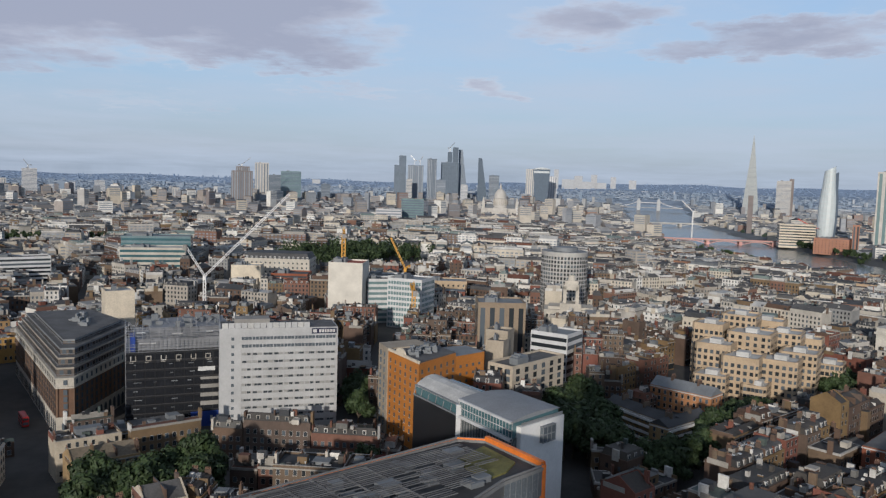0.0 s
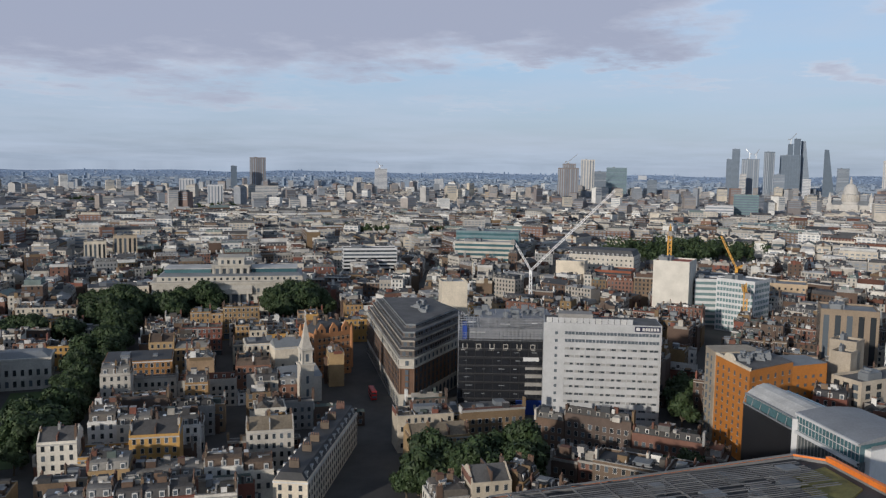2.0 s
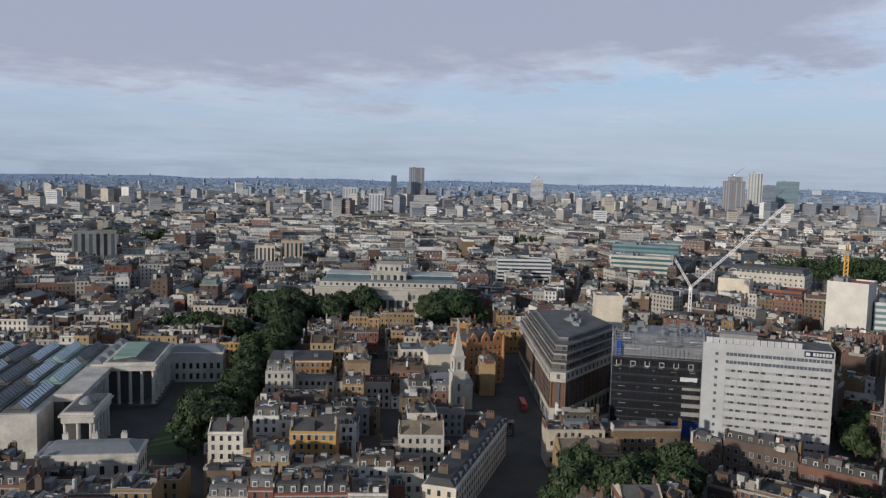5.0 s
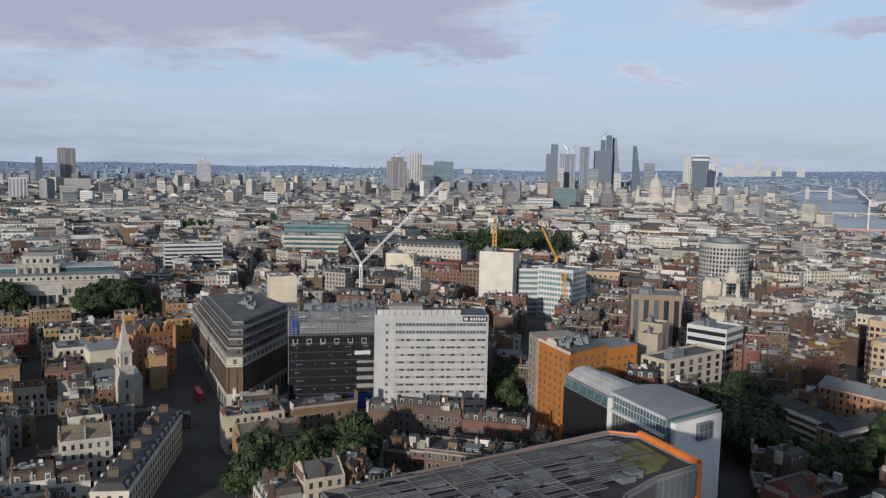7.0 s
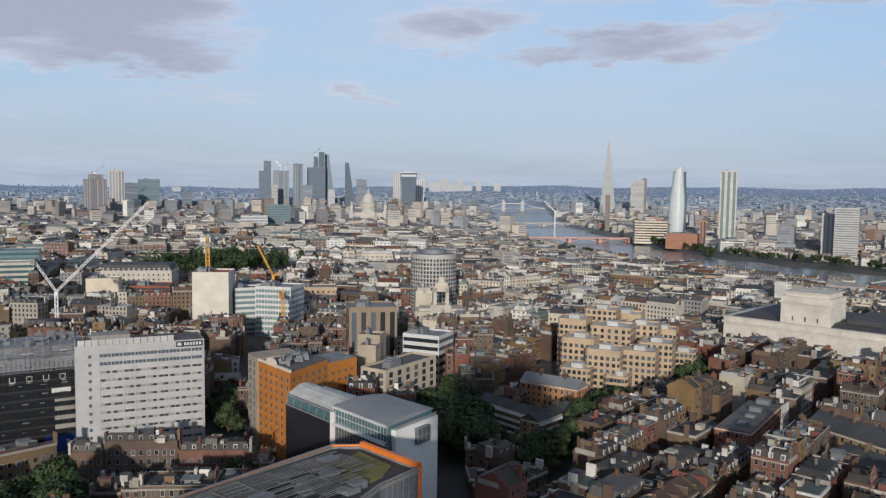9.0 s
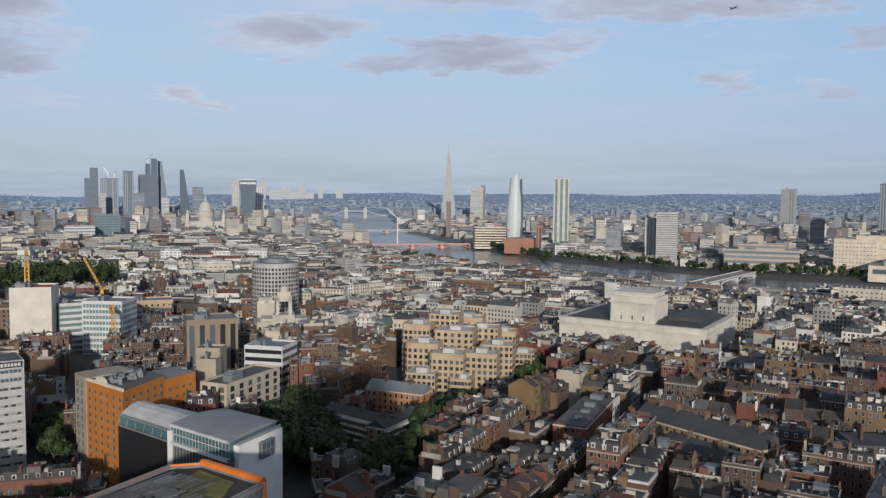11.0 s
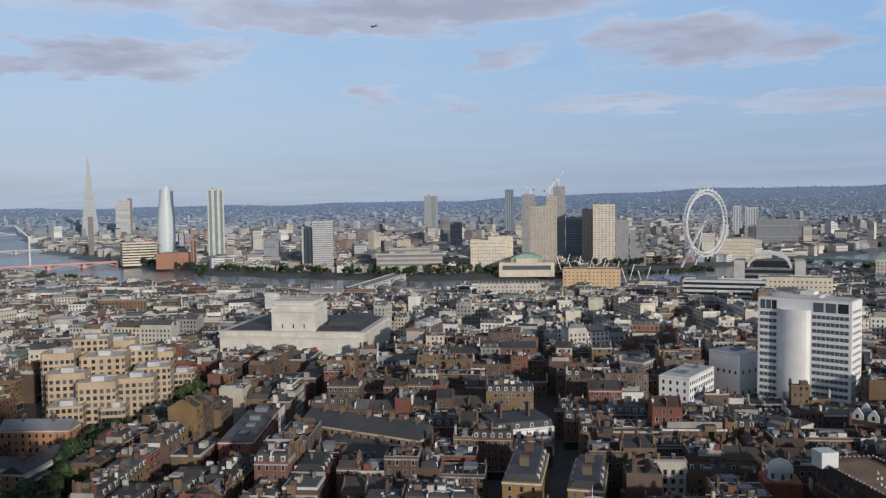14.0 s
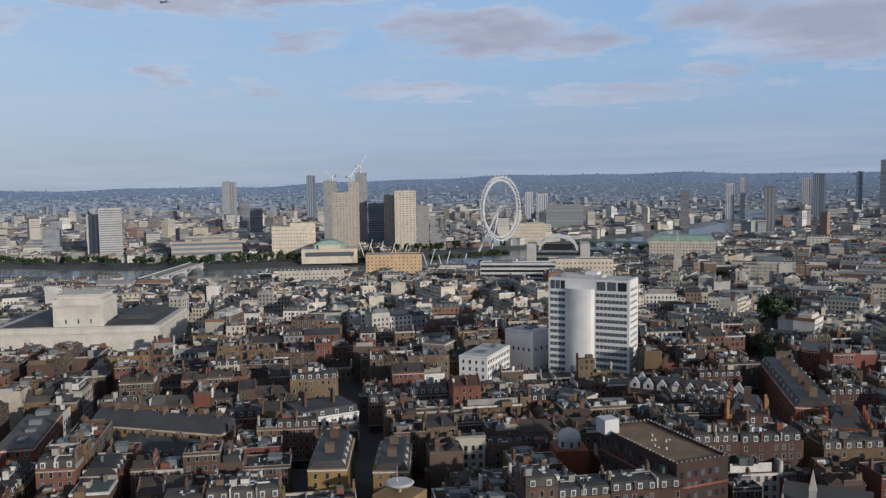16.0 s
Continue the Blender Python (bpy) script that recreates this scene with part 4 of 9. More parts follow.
def orange_tower():
    """The terracotta-orange tower with its beige stair strip."""
    a, b_, c = (342.5, 10.0), (318.5, -2.8), (340.5, -18.5)
    e = (a[0] + c[0] - b_[0], a[1] + c[1] - b_[1])
    foot = [a, b_, c, e]
    claim_outline(foot, 3)
    cx, cy = footprint(foot)
    root = thing("orange_tower", "orange terracotta tower block with rows of small windows", "office building", "", cx, cy, 0)
    loc = [(x - cx, y - cy) for x, y in foot]
    s = Shape()
    s.prism(loc, -2, 36, 0)
    part("wall", s, orange_tile, root)
    s = Shape()
    s.prism([(x * 0.96, y * 0.96) for x, y in loc], 36, 36.4)
    part("roof", s, felt_roof, root)
    win = Shape()
    win.poly([(0, -0.06, 0), (1.15, -0.06, 0), (1.15, -0.06, 1.6), (0, -0.06, 1.6)])
    win.box(-0.15, -0.25, -0.22, 1.3, -0.02, -0.02, 1, floor=True)
    frame_me = win.mesh("window", [glass_dark, dim_stone])
    for (px, py), (qx, qy) in ((loc[0], loc[1]), (loc[1], loc[2])):
        ln = math.dist((px, py), (qx, qy))
        m = Matrix.Translation((px, py, 0)) @ Matrix.Rotation(math.atan2(qy - py, qx - px), 4, "Z")
        n = 8 if ln > 30 else 6
        for r in range(10):
            for k in range(n):
                ob = part("window", frame_me, [], root)
                ob.matrix_basis = m @ Matrix.Translation(((k + 0.5) * ln / n - 0.5, 0, 3 + r * 3.2))
    # beige strip beside it
    s = Shape()
    q = (354 - cx, 14.5 - cy)
    s.prism([q, (loc[0][0] - 0.3, loc[0][1] + 0.4), (loc[0][0] + 10, loc[0][1] - 18), (q[0] + 9, q[1] - 16)], -2, 37)
    part("stair_strip", s, taupe, root, "taupe rendered stair strip")
    d = Vector((q[0] - loc[0][0], q[1] - loc[0][1], 0))
    for r in range(10):
        for k in (0.3, 0.7):
            s = Shape()
            p = Vector((loc[0][0], loc[0][1], 3 + r * 3.3)) + d * k + Vector((-0.45, 0.2, 0))
            s.box(p.x - 0.3, p.y - 0.5, p.z, p.x + 0.3, p.y + 0.5, p.z + 2.0)
            part("stair_window", s, glass_dark, root)
    rnd = random.Random(3)
    for k in range(22):
        s = Shape()
        u, v = rnd.uniform(-0.85, 0.75), rnd.uniform(-0.85, 0.75)
        px, py = (loc[1][0] * (1 - u) + loc[0][0] * (1 + u)) / 2 * 0.3 + (loc[2][0] * (1 + v) - loc[1][0] * v) * 0.35, (loc[1][1] * (1 - u) + loc[0][1] * (1 + u)) / 2 * 0.6 + (loc[2][1] * (1 + v) - loc[1][1] * v) * 0.35
        tall = rnd.uniform(0.6, 2.6)
        s.box(px, py, 36.3, px + rnd.uniform(0.8, 4), py + rnd.uniform(0.8, 3), 36.4 + tall)
        s.box(px + 0.2, py + 0.2, 36.4 + tall, px + 0.7, py + 0.7, 36.9 + tall)
        part("roof_plant", s, plant_grey, root)
    # cream parapet with a low curved pediment over the street face
    s = Shape()
    s.origin(loc[0][0], loc[0][1], 36.0, math.atan2(loc[1][1] - loc[0][1], loc[1][0] - loc[0][0]))
    ln = math.dist(loc[0], loc[1])
    s.box(0, -0.2, 0, ln, 0.5, 0.9, floor=True)
    s.box(0, -0.35, 0.9, ln, 0.6, 1.15, floor=True)
    for k in range(8):
        a0, a1 = math.pi * k / 8, math.pi * (k + 1) / 8
        s.solid([[(ln * 0.42 - 4 * math.cos(a0), -0.3, 1.1), (ln * 0.42 - 4 * math.cos(a1), -0.3, 1.1), (ln * 0.42 - 4 * math.cos(a1), 0.5, 1.1), (ln * 0.42 - 4 * math.cos(a0), 0.5, 1.1)],
                 [(ln * 0.42 - 4 * math.cos(a0), -0.3, 1.1 + 2.2 * math.sin(a0)), (ln * 0.42 - 4 * math.cos(a1), -0.3, 1.1 + 2.2 * math.sin(a1)), (ln * 0.42 - 4 * math.cos(a1), 0.5, 1.1 + 2.2 * math.sin(a1)), (ln * 0.42 - 4 * math.cos(a0), 0.5, 1.1 + 2.2 * math.sin(a0))]])
    s.origin(0, 0, 0, 0)
    part("parapet", s, cream_render, root, "cream parapet with curved pediment")
    # lower orange wing
    s = Shape()
    s.prism([(c[0] - cx, c[1] - cy), (352 - cx, -31.5 - cy), (364 - cx, -24 - cy), (357 - cx, -10 - cy)], -2, 34.5, 0, 1)
    part("wing", s, [orange_tile, lead_roof], root)
    win = Shape()
    win.poly([(0, -0.06, 0), (1.3, -0.06, 0), (1.3, -0.06, 1.2), (0, -0.06, 1.2)])
    wing_me = win.mesh("wing_window", [glass_dark])
    m = Matrix.Translation((c[0] - cx, c[1] - cy, 0)) @ Matrix.Rotation(math.atan2(-31.5 - c[1], 352 - c[0]), 4, "Z")
    for r in range(5):
        for k in range(4):
            ob = part("wing_window", wing_me, [], root)
            ob.matrix_basis = m @ Matrix.Translation((2.2 + k * 3.8, 0, 16 + r * 3.3))


def glass_hall():
    """The glazed building with a grey barrel roof, a white end wall with a bay window, and a black flank."""
    claim_outline([(240, -50), (305, -10), (285, 0), (238, -38)], 1)
    cx, cy = 268.0, -26.0
    root = thing("glazed_hall", "glass-fronted building with grey barrel roof and white end wall", "office building", "", cx, cy, 0)
    p0, p1, p2, p3 = main = [(246 - cx, -31.5 - cy), (262.5 - cx, -48.7 - cy), (284 - cx, -34.7 - cy), (271.5 - cx, -16.6 - cy)]
    s = Shape()
    s.prism(main, -2, 30)
    part("wall", s, material("hall_lower_glass", [(0.10, 0.115, 0.12)], rough=0.25, bump=0), root)
    s = Shape()
    s.prism([(x * 0.985, y * 0.985) for x, y in main], 30, 35.4)
    part("top_storey", s, teal_glass, root)
    # barrel roof between the two long edges, overhanging a little
    s = Shape()
    n = 10
    ring = []
    for k in range(n + 1):
        t = -0.03 + 1.06 * k / n
        z = 35.5 + 1.1 * math.sin(math.pi * k / n)
        a = (p3[0] + (p2[0] - p3[0]) * t, p3[1] + (p2[1] - p3[1]) * t, z)
        b_ = (p0[0] + (p1[0] - p0[0]) * t, p0[1] + (p1[1] - p0[1]) * t, z)
        ring.append((a, b_))
    for (a0, b0), (a1, b1) in zip(ring, ring[1:]):
        s.poly([a0, b0, b1, a1])
    s.poly([p[1] for p in ring][::-1] + [(p0[0], p0[1], 35), (p1[0], p1[1], 35)][:1])
    s.poly([p[0] for p in ring] + [(p3[0], p3[1], 35)])
    part("roof", s, material("barrel_roof", [(0.24, 0.25, 0.265)], rough=0.65, stain=0.3), root)
    # white floor edges, eave and posts on the street face
    for z, r in ((29.6, 0.5), (35.2, 0.38), (32.6, 0.1)):
        s = Shape()
        s.bar((p3[0] - 0.3, p3[1] + 0.3, z), (p0[0] - 0.3, p0[1] + 0.3, z), r)
        part("floor_edge", s, white_paint, root)
    post = Shape()
    post.box(-0.09, -0.09, 0, 0.09, 0.09, 5.2)
    post_me = post.mesh("mullion", [steel])
    thin = Shape()
    thin.box(-0.12, -0.12, 0, 0.12, 0.12, 29)
    thin_me = thin.mesh("mullion", [material("mullion_grey", [(0.22, 0.22, 0.22)], rough=0.5)])
    for k in range(19):
        t = k / 18
        x, y = p3[0] + (p0[0] - p3[0]) * t - 0.2, p3[1] + (p0[1] - p3[1]) * t + 0.2
        for me, z in ((post_me, 30), (thin_me, 0.5)):
            ob = part("mullion", me, [], root)
            ob.location = (x, y, z)
    # white end wall with its dark bay window near the top
    ux, uy = (p1[0] - p0[0]), (p1[1] - p0[1])
    ln = math.hypot(ux, uy)
    turn = math.atan2(uy, ux)
    s = Shape()
    s.origin(p0[0], p0[1], 0, turn)
    s.box(2.2, -1.6, -2, ln + 0.6, 0.4, 33.6)
    wall = part("end_wall", s, white_bright, root, "plain white end wall")
    s = Shape()
    s.origin(p0[0], p0[1], 0, turn)
    s.box(ln * 0.5, -2.9, 27.0, ln * 0.5 + 6.4, -1.6, 32.0, floor=True)
    bay = part("bay_window", s, glass_dark, wall, "dark projecting bay window")
    s = Shape()
    s.origin(p0[0], p0[1], 0, turn)
    for z in (27.0, 29.5, 32.0):
        s.box(ln * 0.5 - 0.1, -3.05, z - 0.15, ln * 0.5 + 6.5, -1.6, z + 0.15, floor=True)
    for q in range(4):
        s.box(ln * 0.5 + q * 2.1 - 0.1, -3.05, 27, ln * 0.5 + q * 2.1 + 0.1, -2.8, 32, floor=True)
    part("bay_frame", s, lead_roof, wall)
    s = Shape()
    s.origin(p0[0], p0[1], 0, turn)
    s.box(3, -1.2, 33.6, ln + 0.3, -1.0, 34.7, floor=True)
    s.box(ln * 0.35, 0.5, 33.6, ln * 0.35 + 6, 4, 36.2)
    part("terrace_rail", s, steel, root)
    s = Shape()
    s.box(p3[0] - 0.9, p3[1] - 0.4, -2, p3[0] + 0.7, p3[1] + 1.2, 33.5)
    part("white_post", s, white_paint, root)
    # black flank, glazed strip and long pale roof light towards the orange tower
    far = [(271.5 - cx, -16.0 - cy), (286 - cx, -31 - cy), (310 - cx, -15 - cy), (298 - cx, -1 - cy)]
    s = Shape()
    s.prism(far, -2, 29.5)
    part("flank", s, black_clad, root, "black clad flank wall")
    s = Shape()
    s.prism([(x * 0.98 + 0.5, y * 0.98 - 0.4) for x, y in far], 29.5, 32.6)
    part("flank_glazing", s, teal_glass, root)
    s = Shape()
    for k in range(7):
        t = k / 6
        x0, y0 = far[3][0] + (far[0][0] - far[3][0]) * t, far[3][1] + (far[0][1] - far[3][1]) * t
        s.bar((x0, y0, 29.4), (x0 + 0.8, y0 - 0.8, 33), 0.12)
    s.bar((far[3][0], far[3][1], 29.6), (far[0][0], far[0][1], 29.6), 0.25)
    s.bar((far[3][0] + 0.5, far[3][1] - 0.5, 33), (far[0][0] + 0.5, far[0][1] - 0.5, 33), 0.25)
    part("flank_frame", s, lead_roof, root)
    s = Shape()
    for k in range(6):
        t0, t1 = 0.03 + k / 7, 0.03 + (k + 1) / 7
        z0, z1 = 32.6 + 3.2 * math.sin(math.pi * k / 6), 32.6 + 3.2 * math.sin(math.pi * (k + 1) / 6)
        q = [tuple(far[0][i] + (far[1][i] - far[0][i]) * t for i in (0, 1)) for t in (t0, t1)]
        w = [tuple(far[3][i] + (far[2][i] - far[3][i]) * t for i in (0, 1)) for t in (t0, t1)]
        s.poly([(*w[0], z0), (*q[0], z0), (*q[1], z1), (*w[1], z1)])
    part("roof_light", s, pale_roof, root, "pale curved roof light")


def slatted_roof():
    """The near office block seen from above: grey slatted plant roof, orange edge and mossy terrace."""
    foot = [(165, 50), (120, 20), (140, -8), (177, -14.6), (189, -22.4), (199.5, -33.6), (219, -21), (220, -13)]
    claim_outline(foot, 4)
    cx, cy = footprint(foot)
    root = thing("slatted_roof_block", "large office block with grey slatted roof and bright orange edge", "office building", "", cx, cy, 0)
    loc = [(x - cx, y - cy) for x, y in foot]
    s = Shape()
    s.prism(loc, -2, 37.5)
    part("wall", s, material("block_cladding", [(0.10, 0.105, 0.11)], rough=0.5, stain=0.4), root)
    s = Shape()
    s.prism([(x * 0.985, y * 0.985) for x, y in loc], 37.5, 37.7)
    part("roof", s, material("plant_deck", [(0.05, 0.052, 0.056)], stain=0.7, grain=0.5), root)
    # slats over the plant deck, parallel to the far edge
    ax, ay = 166 - cx, 47 - cy
    bx, by = 213 - cx, -14 - cy
    d = Vector((bx - ax, by - ay, 0))
    back = Vector((-d.y, d.x, 0)).normalized() * -1.0
    ln = d.length
    d.normalize()
    turn = math.atan2(d.y, d.x)
    slat = Shape()
    slat.box(0, -0.09, 0, 7.2, 0.09, 0.2, floor=True)
    slat_me = slat.mesh("slat", [slat_grey])
    beam = Shape()
    beam.box(-0.14, 0, 0, 0.14, 30, 0.4, floor=True)
    beam_me = beam.mesh("beam", [material("beam_grey", [(0.16, 0.165, 0.17)], rough=0.6)])
    inward = Vector((-back.x, -back.y, 0)) if (back.x * (150 - cx) + back.y * (0 - cy)) < 0 else back
    if inward.dot(Vector((150 - cx - ax, 0 - cy - ay, 0))) < 0:
        inward = -inward
    rnd = random.Random(2)
    for row in range(40):
        for col in range(10):
            if rnd.random() < 0.14 or row > (29, 29, 29, 29, 29, 29, 27, 23, 19, 15)[col]:
                continue
            p = Vector((ax, ay, 39.6)) + d * (1.0 + col * 7.5) + inward * (0.6 + row * 0.98)
            ob = part("slat", slat_me, [], root)
            ob.matrix_basis = Matrix.Translation(p) @ Matrix.Rotation(turn, 4, "Z")
    side = -1.0 if Vector((-math.sin(turn), math.cos(turn), 0)).dot(inward) < 0 else 1.0
    for col in range(7):
        p = Vector((ax, ay, 39.2)) + d * (0.7 + col * 7.5)
        ob = part("beam", beam_me, [], root)
        ob.matrix_basis = Matrix.Translation(p) @ Matrix.Rotation(turn + (math.pi if side < 0 else 0), 4, "Z")
    for k in range(26):
        s = Shape()
        p = Vector((ax, ay, 37.7)) + d * rnd.uniform(3, ln - 8) + inward * rnd.uniform(2, 24)
        s.origin(p.x, p.y, 37.7, turn)
        s.box(0, 0, 0, rnd.uniform(1.5, 5), rnd.uniform(1.5, 4), rnd.uniform(0.8, 2.2))
        part("roof_plant", s, plant_grey, root)
    # parapet rails and orange fascia round the far corner
    parapet_grey = material("parapet_grey", [(0.20, 0.20, 0.20)])
    for (px, py), (qx, qy) in zip(loc, loc[1:] + loc[:1]):
        s = Shape()
        s.bar((px, py, 38.7), (qx, qy, 38.7), 0.2)
        s.bar((px, py, 37.9), (qx, qy, 37.9), 0.45)
        part("parapet", s, parapet_grey, root)
    s = Shape()
    e0, e1 = loc[6], loc[5]
    s.bar((*loc[7], 38.6), (*e0, 38.6), 0.25)
    s.bar((*loc[0], 38.3), (*loc[7], 38.3), 0.1)
    s.bar((*e0, 39.0), (*e1, 39.0), 0.65)
    s.bar((*e1, 39.0), (*e1, 20.0), 0.65)
    part("orange_edge", s, orange_bright, root, "bright orange clad edge")
    s = Shape()
    s.prism([(215 - cx, -20 - cy), (203 - cx, -27 - cy), (196 - cx, -24 - cy), (191 - cx, -19 - cy), (203 - cx, -11 - cy)][::-1], 37.7, 38.2)
    part("terrace", s, moss_roof, root, "mossy green-brown terrace")
    # glazed balcony screen below the orange corner
    for k in range(7):
        s = Shape()
        x, y = 199.2 - 1.45 * k - cx, -33.6 + 1.55 * k - cy
        s.origin(x, y, 0, math.atan2(1.55, -1.45))
        s.box(0.08, -0.06, 31, 2.05, 0.06, 37.4, 0)
        s.box(-0.08, -0.12, 31, 0.08, 0.12, 37.6, 1)
        s.box(-0.08, -0.14, 37.4, 2.12, 0.14, 37.7, 1, floor=True)
        part("balcony_screen", s, [material("screen_glass", [(0.13, 0.15, 0.17)], rough=0.25, bump=0) if not k else bpy.data.materials["screen_glass"], lead_roof], root)


def standing_tower():
    """The tower on whose terrace the camera is held."""
    root = thing("terrace_tower", "slender concrete office tower with a high viewing terrace", "tower", "", -11, 0, 0)
    claim(-11, 0, 30, 50, 0, 4)
    s = Shape()
    s.box(-10, -22, -2, 9.5, 22, 108.3)
    part("wall", s, concrete, root)
    s = Shape()
    s.box(9.5, -1.5, 108.2, 11.7, 1.5, 108.5, floor=True)
    part("terrace", s, concrete, root)
    s = Shape()
    s.box(-9, -17, 108.5, 8.5, 17, 117)
    part("crown", s, concrete, root)


standing_tower()
hotel_slab()
black_site()
wedge_building()
orange_tower()
glass_hall()
slatted_roof()

# ---- middle distance ----
# beige ribbed towers and blocks behind the orange tower
block("ribbed_office", "brown concrete office tower with vertical ribs", 469, -50, 27, 24, 40, material("tan_concrete", [(0.25, 0.195, 0.14)]), lead_roof, 10, "ribs", 5, 4, extra=6)
block("stair_block", "taupe concrete office block with tall dark window strips", 371.5, -53, 40, 14, 28, material("beige_panels", [(0.46, 0.40, 0.32)], stain=0.35), felt_roof, 8, "grid", 6, 3, turn=math.atan2(-28, 29), win=(2.7, 2.3))
block("lift_tower", "blank taupe concrete lift tower", 389, -42, 11, 10, 38, taupe, felt_roof, 4, "none", extra=-18, plant=1)
block("lift_tower", "second blank taupe lift tower", 378, -40, 8, 8, 35, taupe, felt_roof, 4, "none", extra=-18, plant=1)
block("plain_tower", "windowless cream plant tower", 480, 172, 16, 16, 39, cream_render, pale_roof, 4, "none", extra=8, plant=1)
block("wrapped_tower", "pale sheet-wrapped tower with red roof rails", 602, 48, 25, 25, 46, material("wrapped_sheet", [(0.60, 0.57, 0.51)], grain=0.15), material("red_deck", [(0.35, 0.10, 0.07)]), 10, "none", extra=-12, plant=3)
block("glass_grid_office", "white-framed glass office block", 596, 2, 27, 24, 36, white_paint, lead_roof, 9, "grid", 12, 9, extra=-24, pane=green_glass, win=(1.7, 2.2))
block("office_wing", "white banded wing beside the glass office", 612, 27, 18, 16, 33, white_paint, felt_roof, 8, "bands", extra=10, pane=green_glass)
block("white_wing_office", "white office wing with window bands", 660, 24, 34, 20, 30, white_paint, felt_roof, 7, "bands", extra=4)
block("yellow_flank", "yellow stone office with stepped roof", 700, -25, 40, 24, 22, yellow_stone, lead_roof, 5, "grid", 9, 5)
block("wedge_glass_block", "white and glass wedge-roofed building", 448, -80, 22, 20, 27, white_paint, lead_roof, 6, "bands", extra=-25)
block("green_glass_office", "long teal-glass office with pale floor bands", 862, 268, 68, 30, 40, material("teal_cladding", [(0.12, 0.19, 0.21)], rough=0.4, bump=0), lead_roof, 8, "bands", extra=-6, pane=teal_glass)
block("green_glass_office", "lower teal-glass office terrace with pale bands", 832, 262, 62, 30, 31, stone_pale, pale_roof, 6, "bands", extra=-6, pane=teal_glass)
block("white_grid_flats", "white concrete flats with grid of windows", 720, 345, 52, 20, 30, white_paint, felt_roof, 8, "bands", extra=6)
block("hotel_mansard", "stone hotel with dark mansard roof", 800, 130, 62, 36, 27, stone_pale, slate_roof, 6, "grid", 14, 7, trim=trim_white, extra=-12, mansard=5.0)
block("brick_flats", "red-brown brick flats with balcony bands", 690, 103, 30, 24, 26, red_brick, felt_roof, 8, "bands", extra=-10)
block("cream_block", "plain cream rendered block", 740, 150, 26, 18, 26, cream_render, pale_roof, 5, "none", extra=-10)
block("slab_flats", "beige twin slab of flats", 654, 621, 21, 14, 29, cream_render, felt_roof, 9, "ribs", 5, 3)
block("slab_flats", "beige twin slab of flats", 678, 604, 23, 14, 34, material("tan_render", [(0.46, 0.38, 0.28)]), felt_roof, 10, "ribs", 5, 3)
# long hall of offices north of the square
block("grey_flats", "grey concrete flats beside the square", 560, 780, 44, 16, 40, concrete, felt_roof, 11, "ribs", 6, 3)


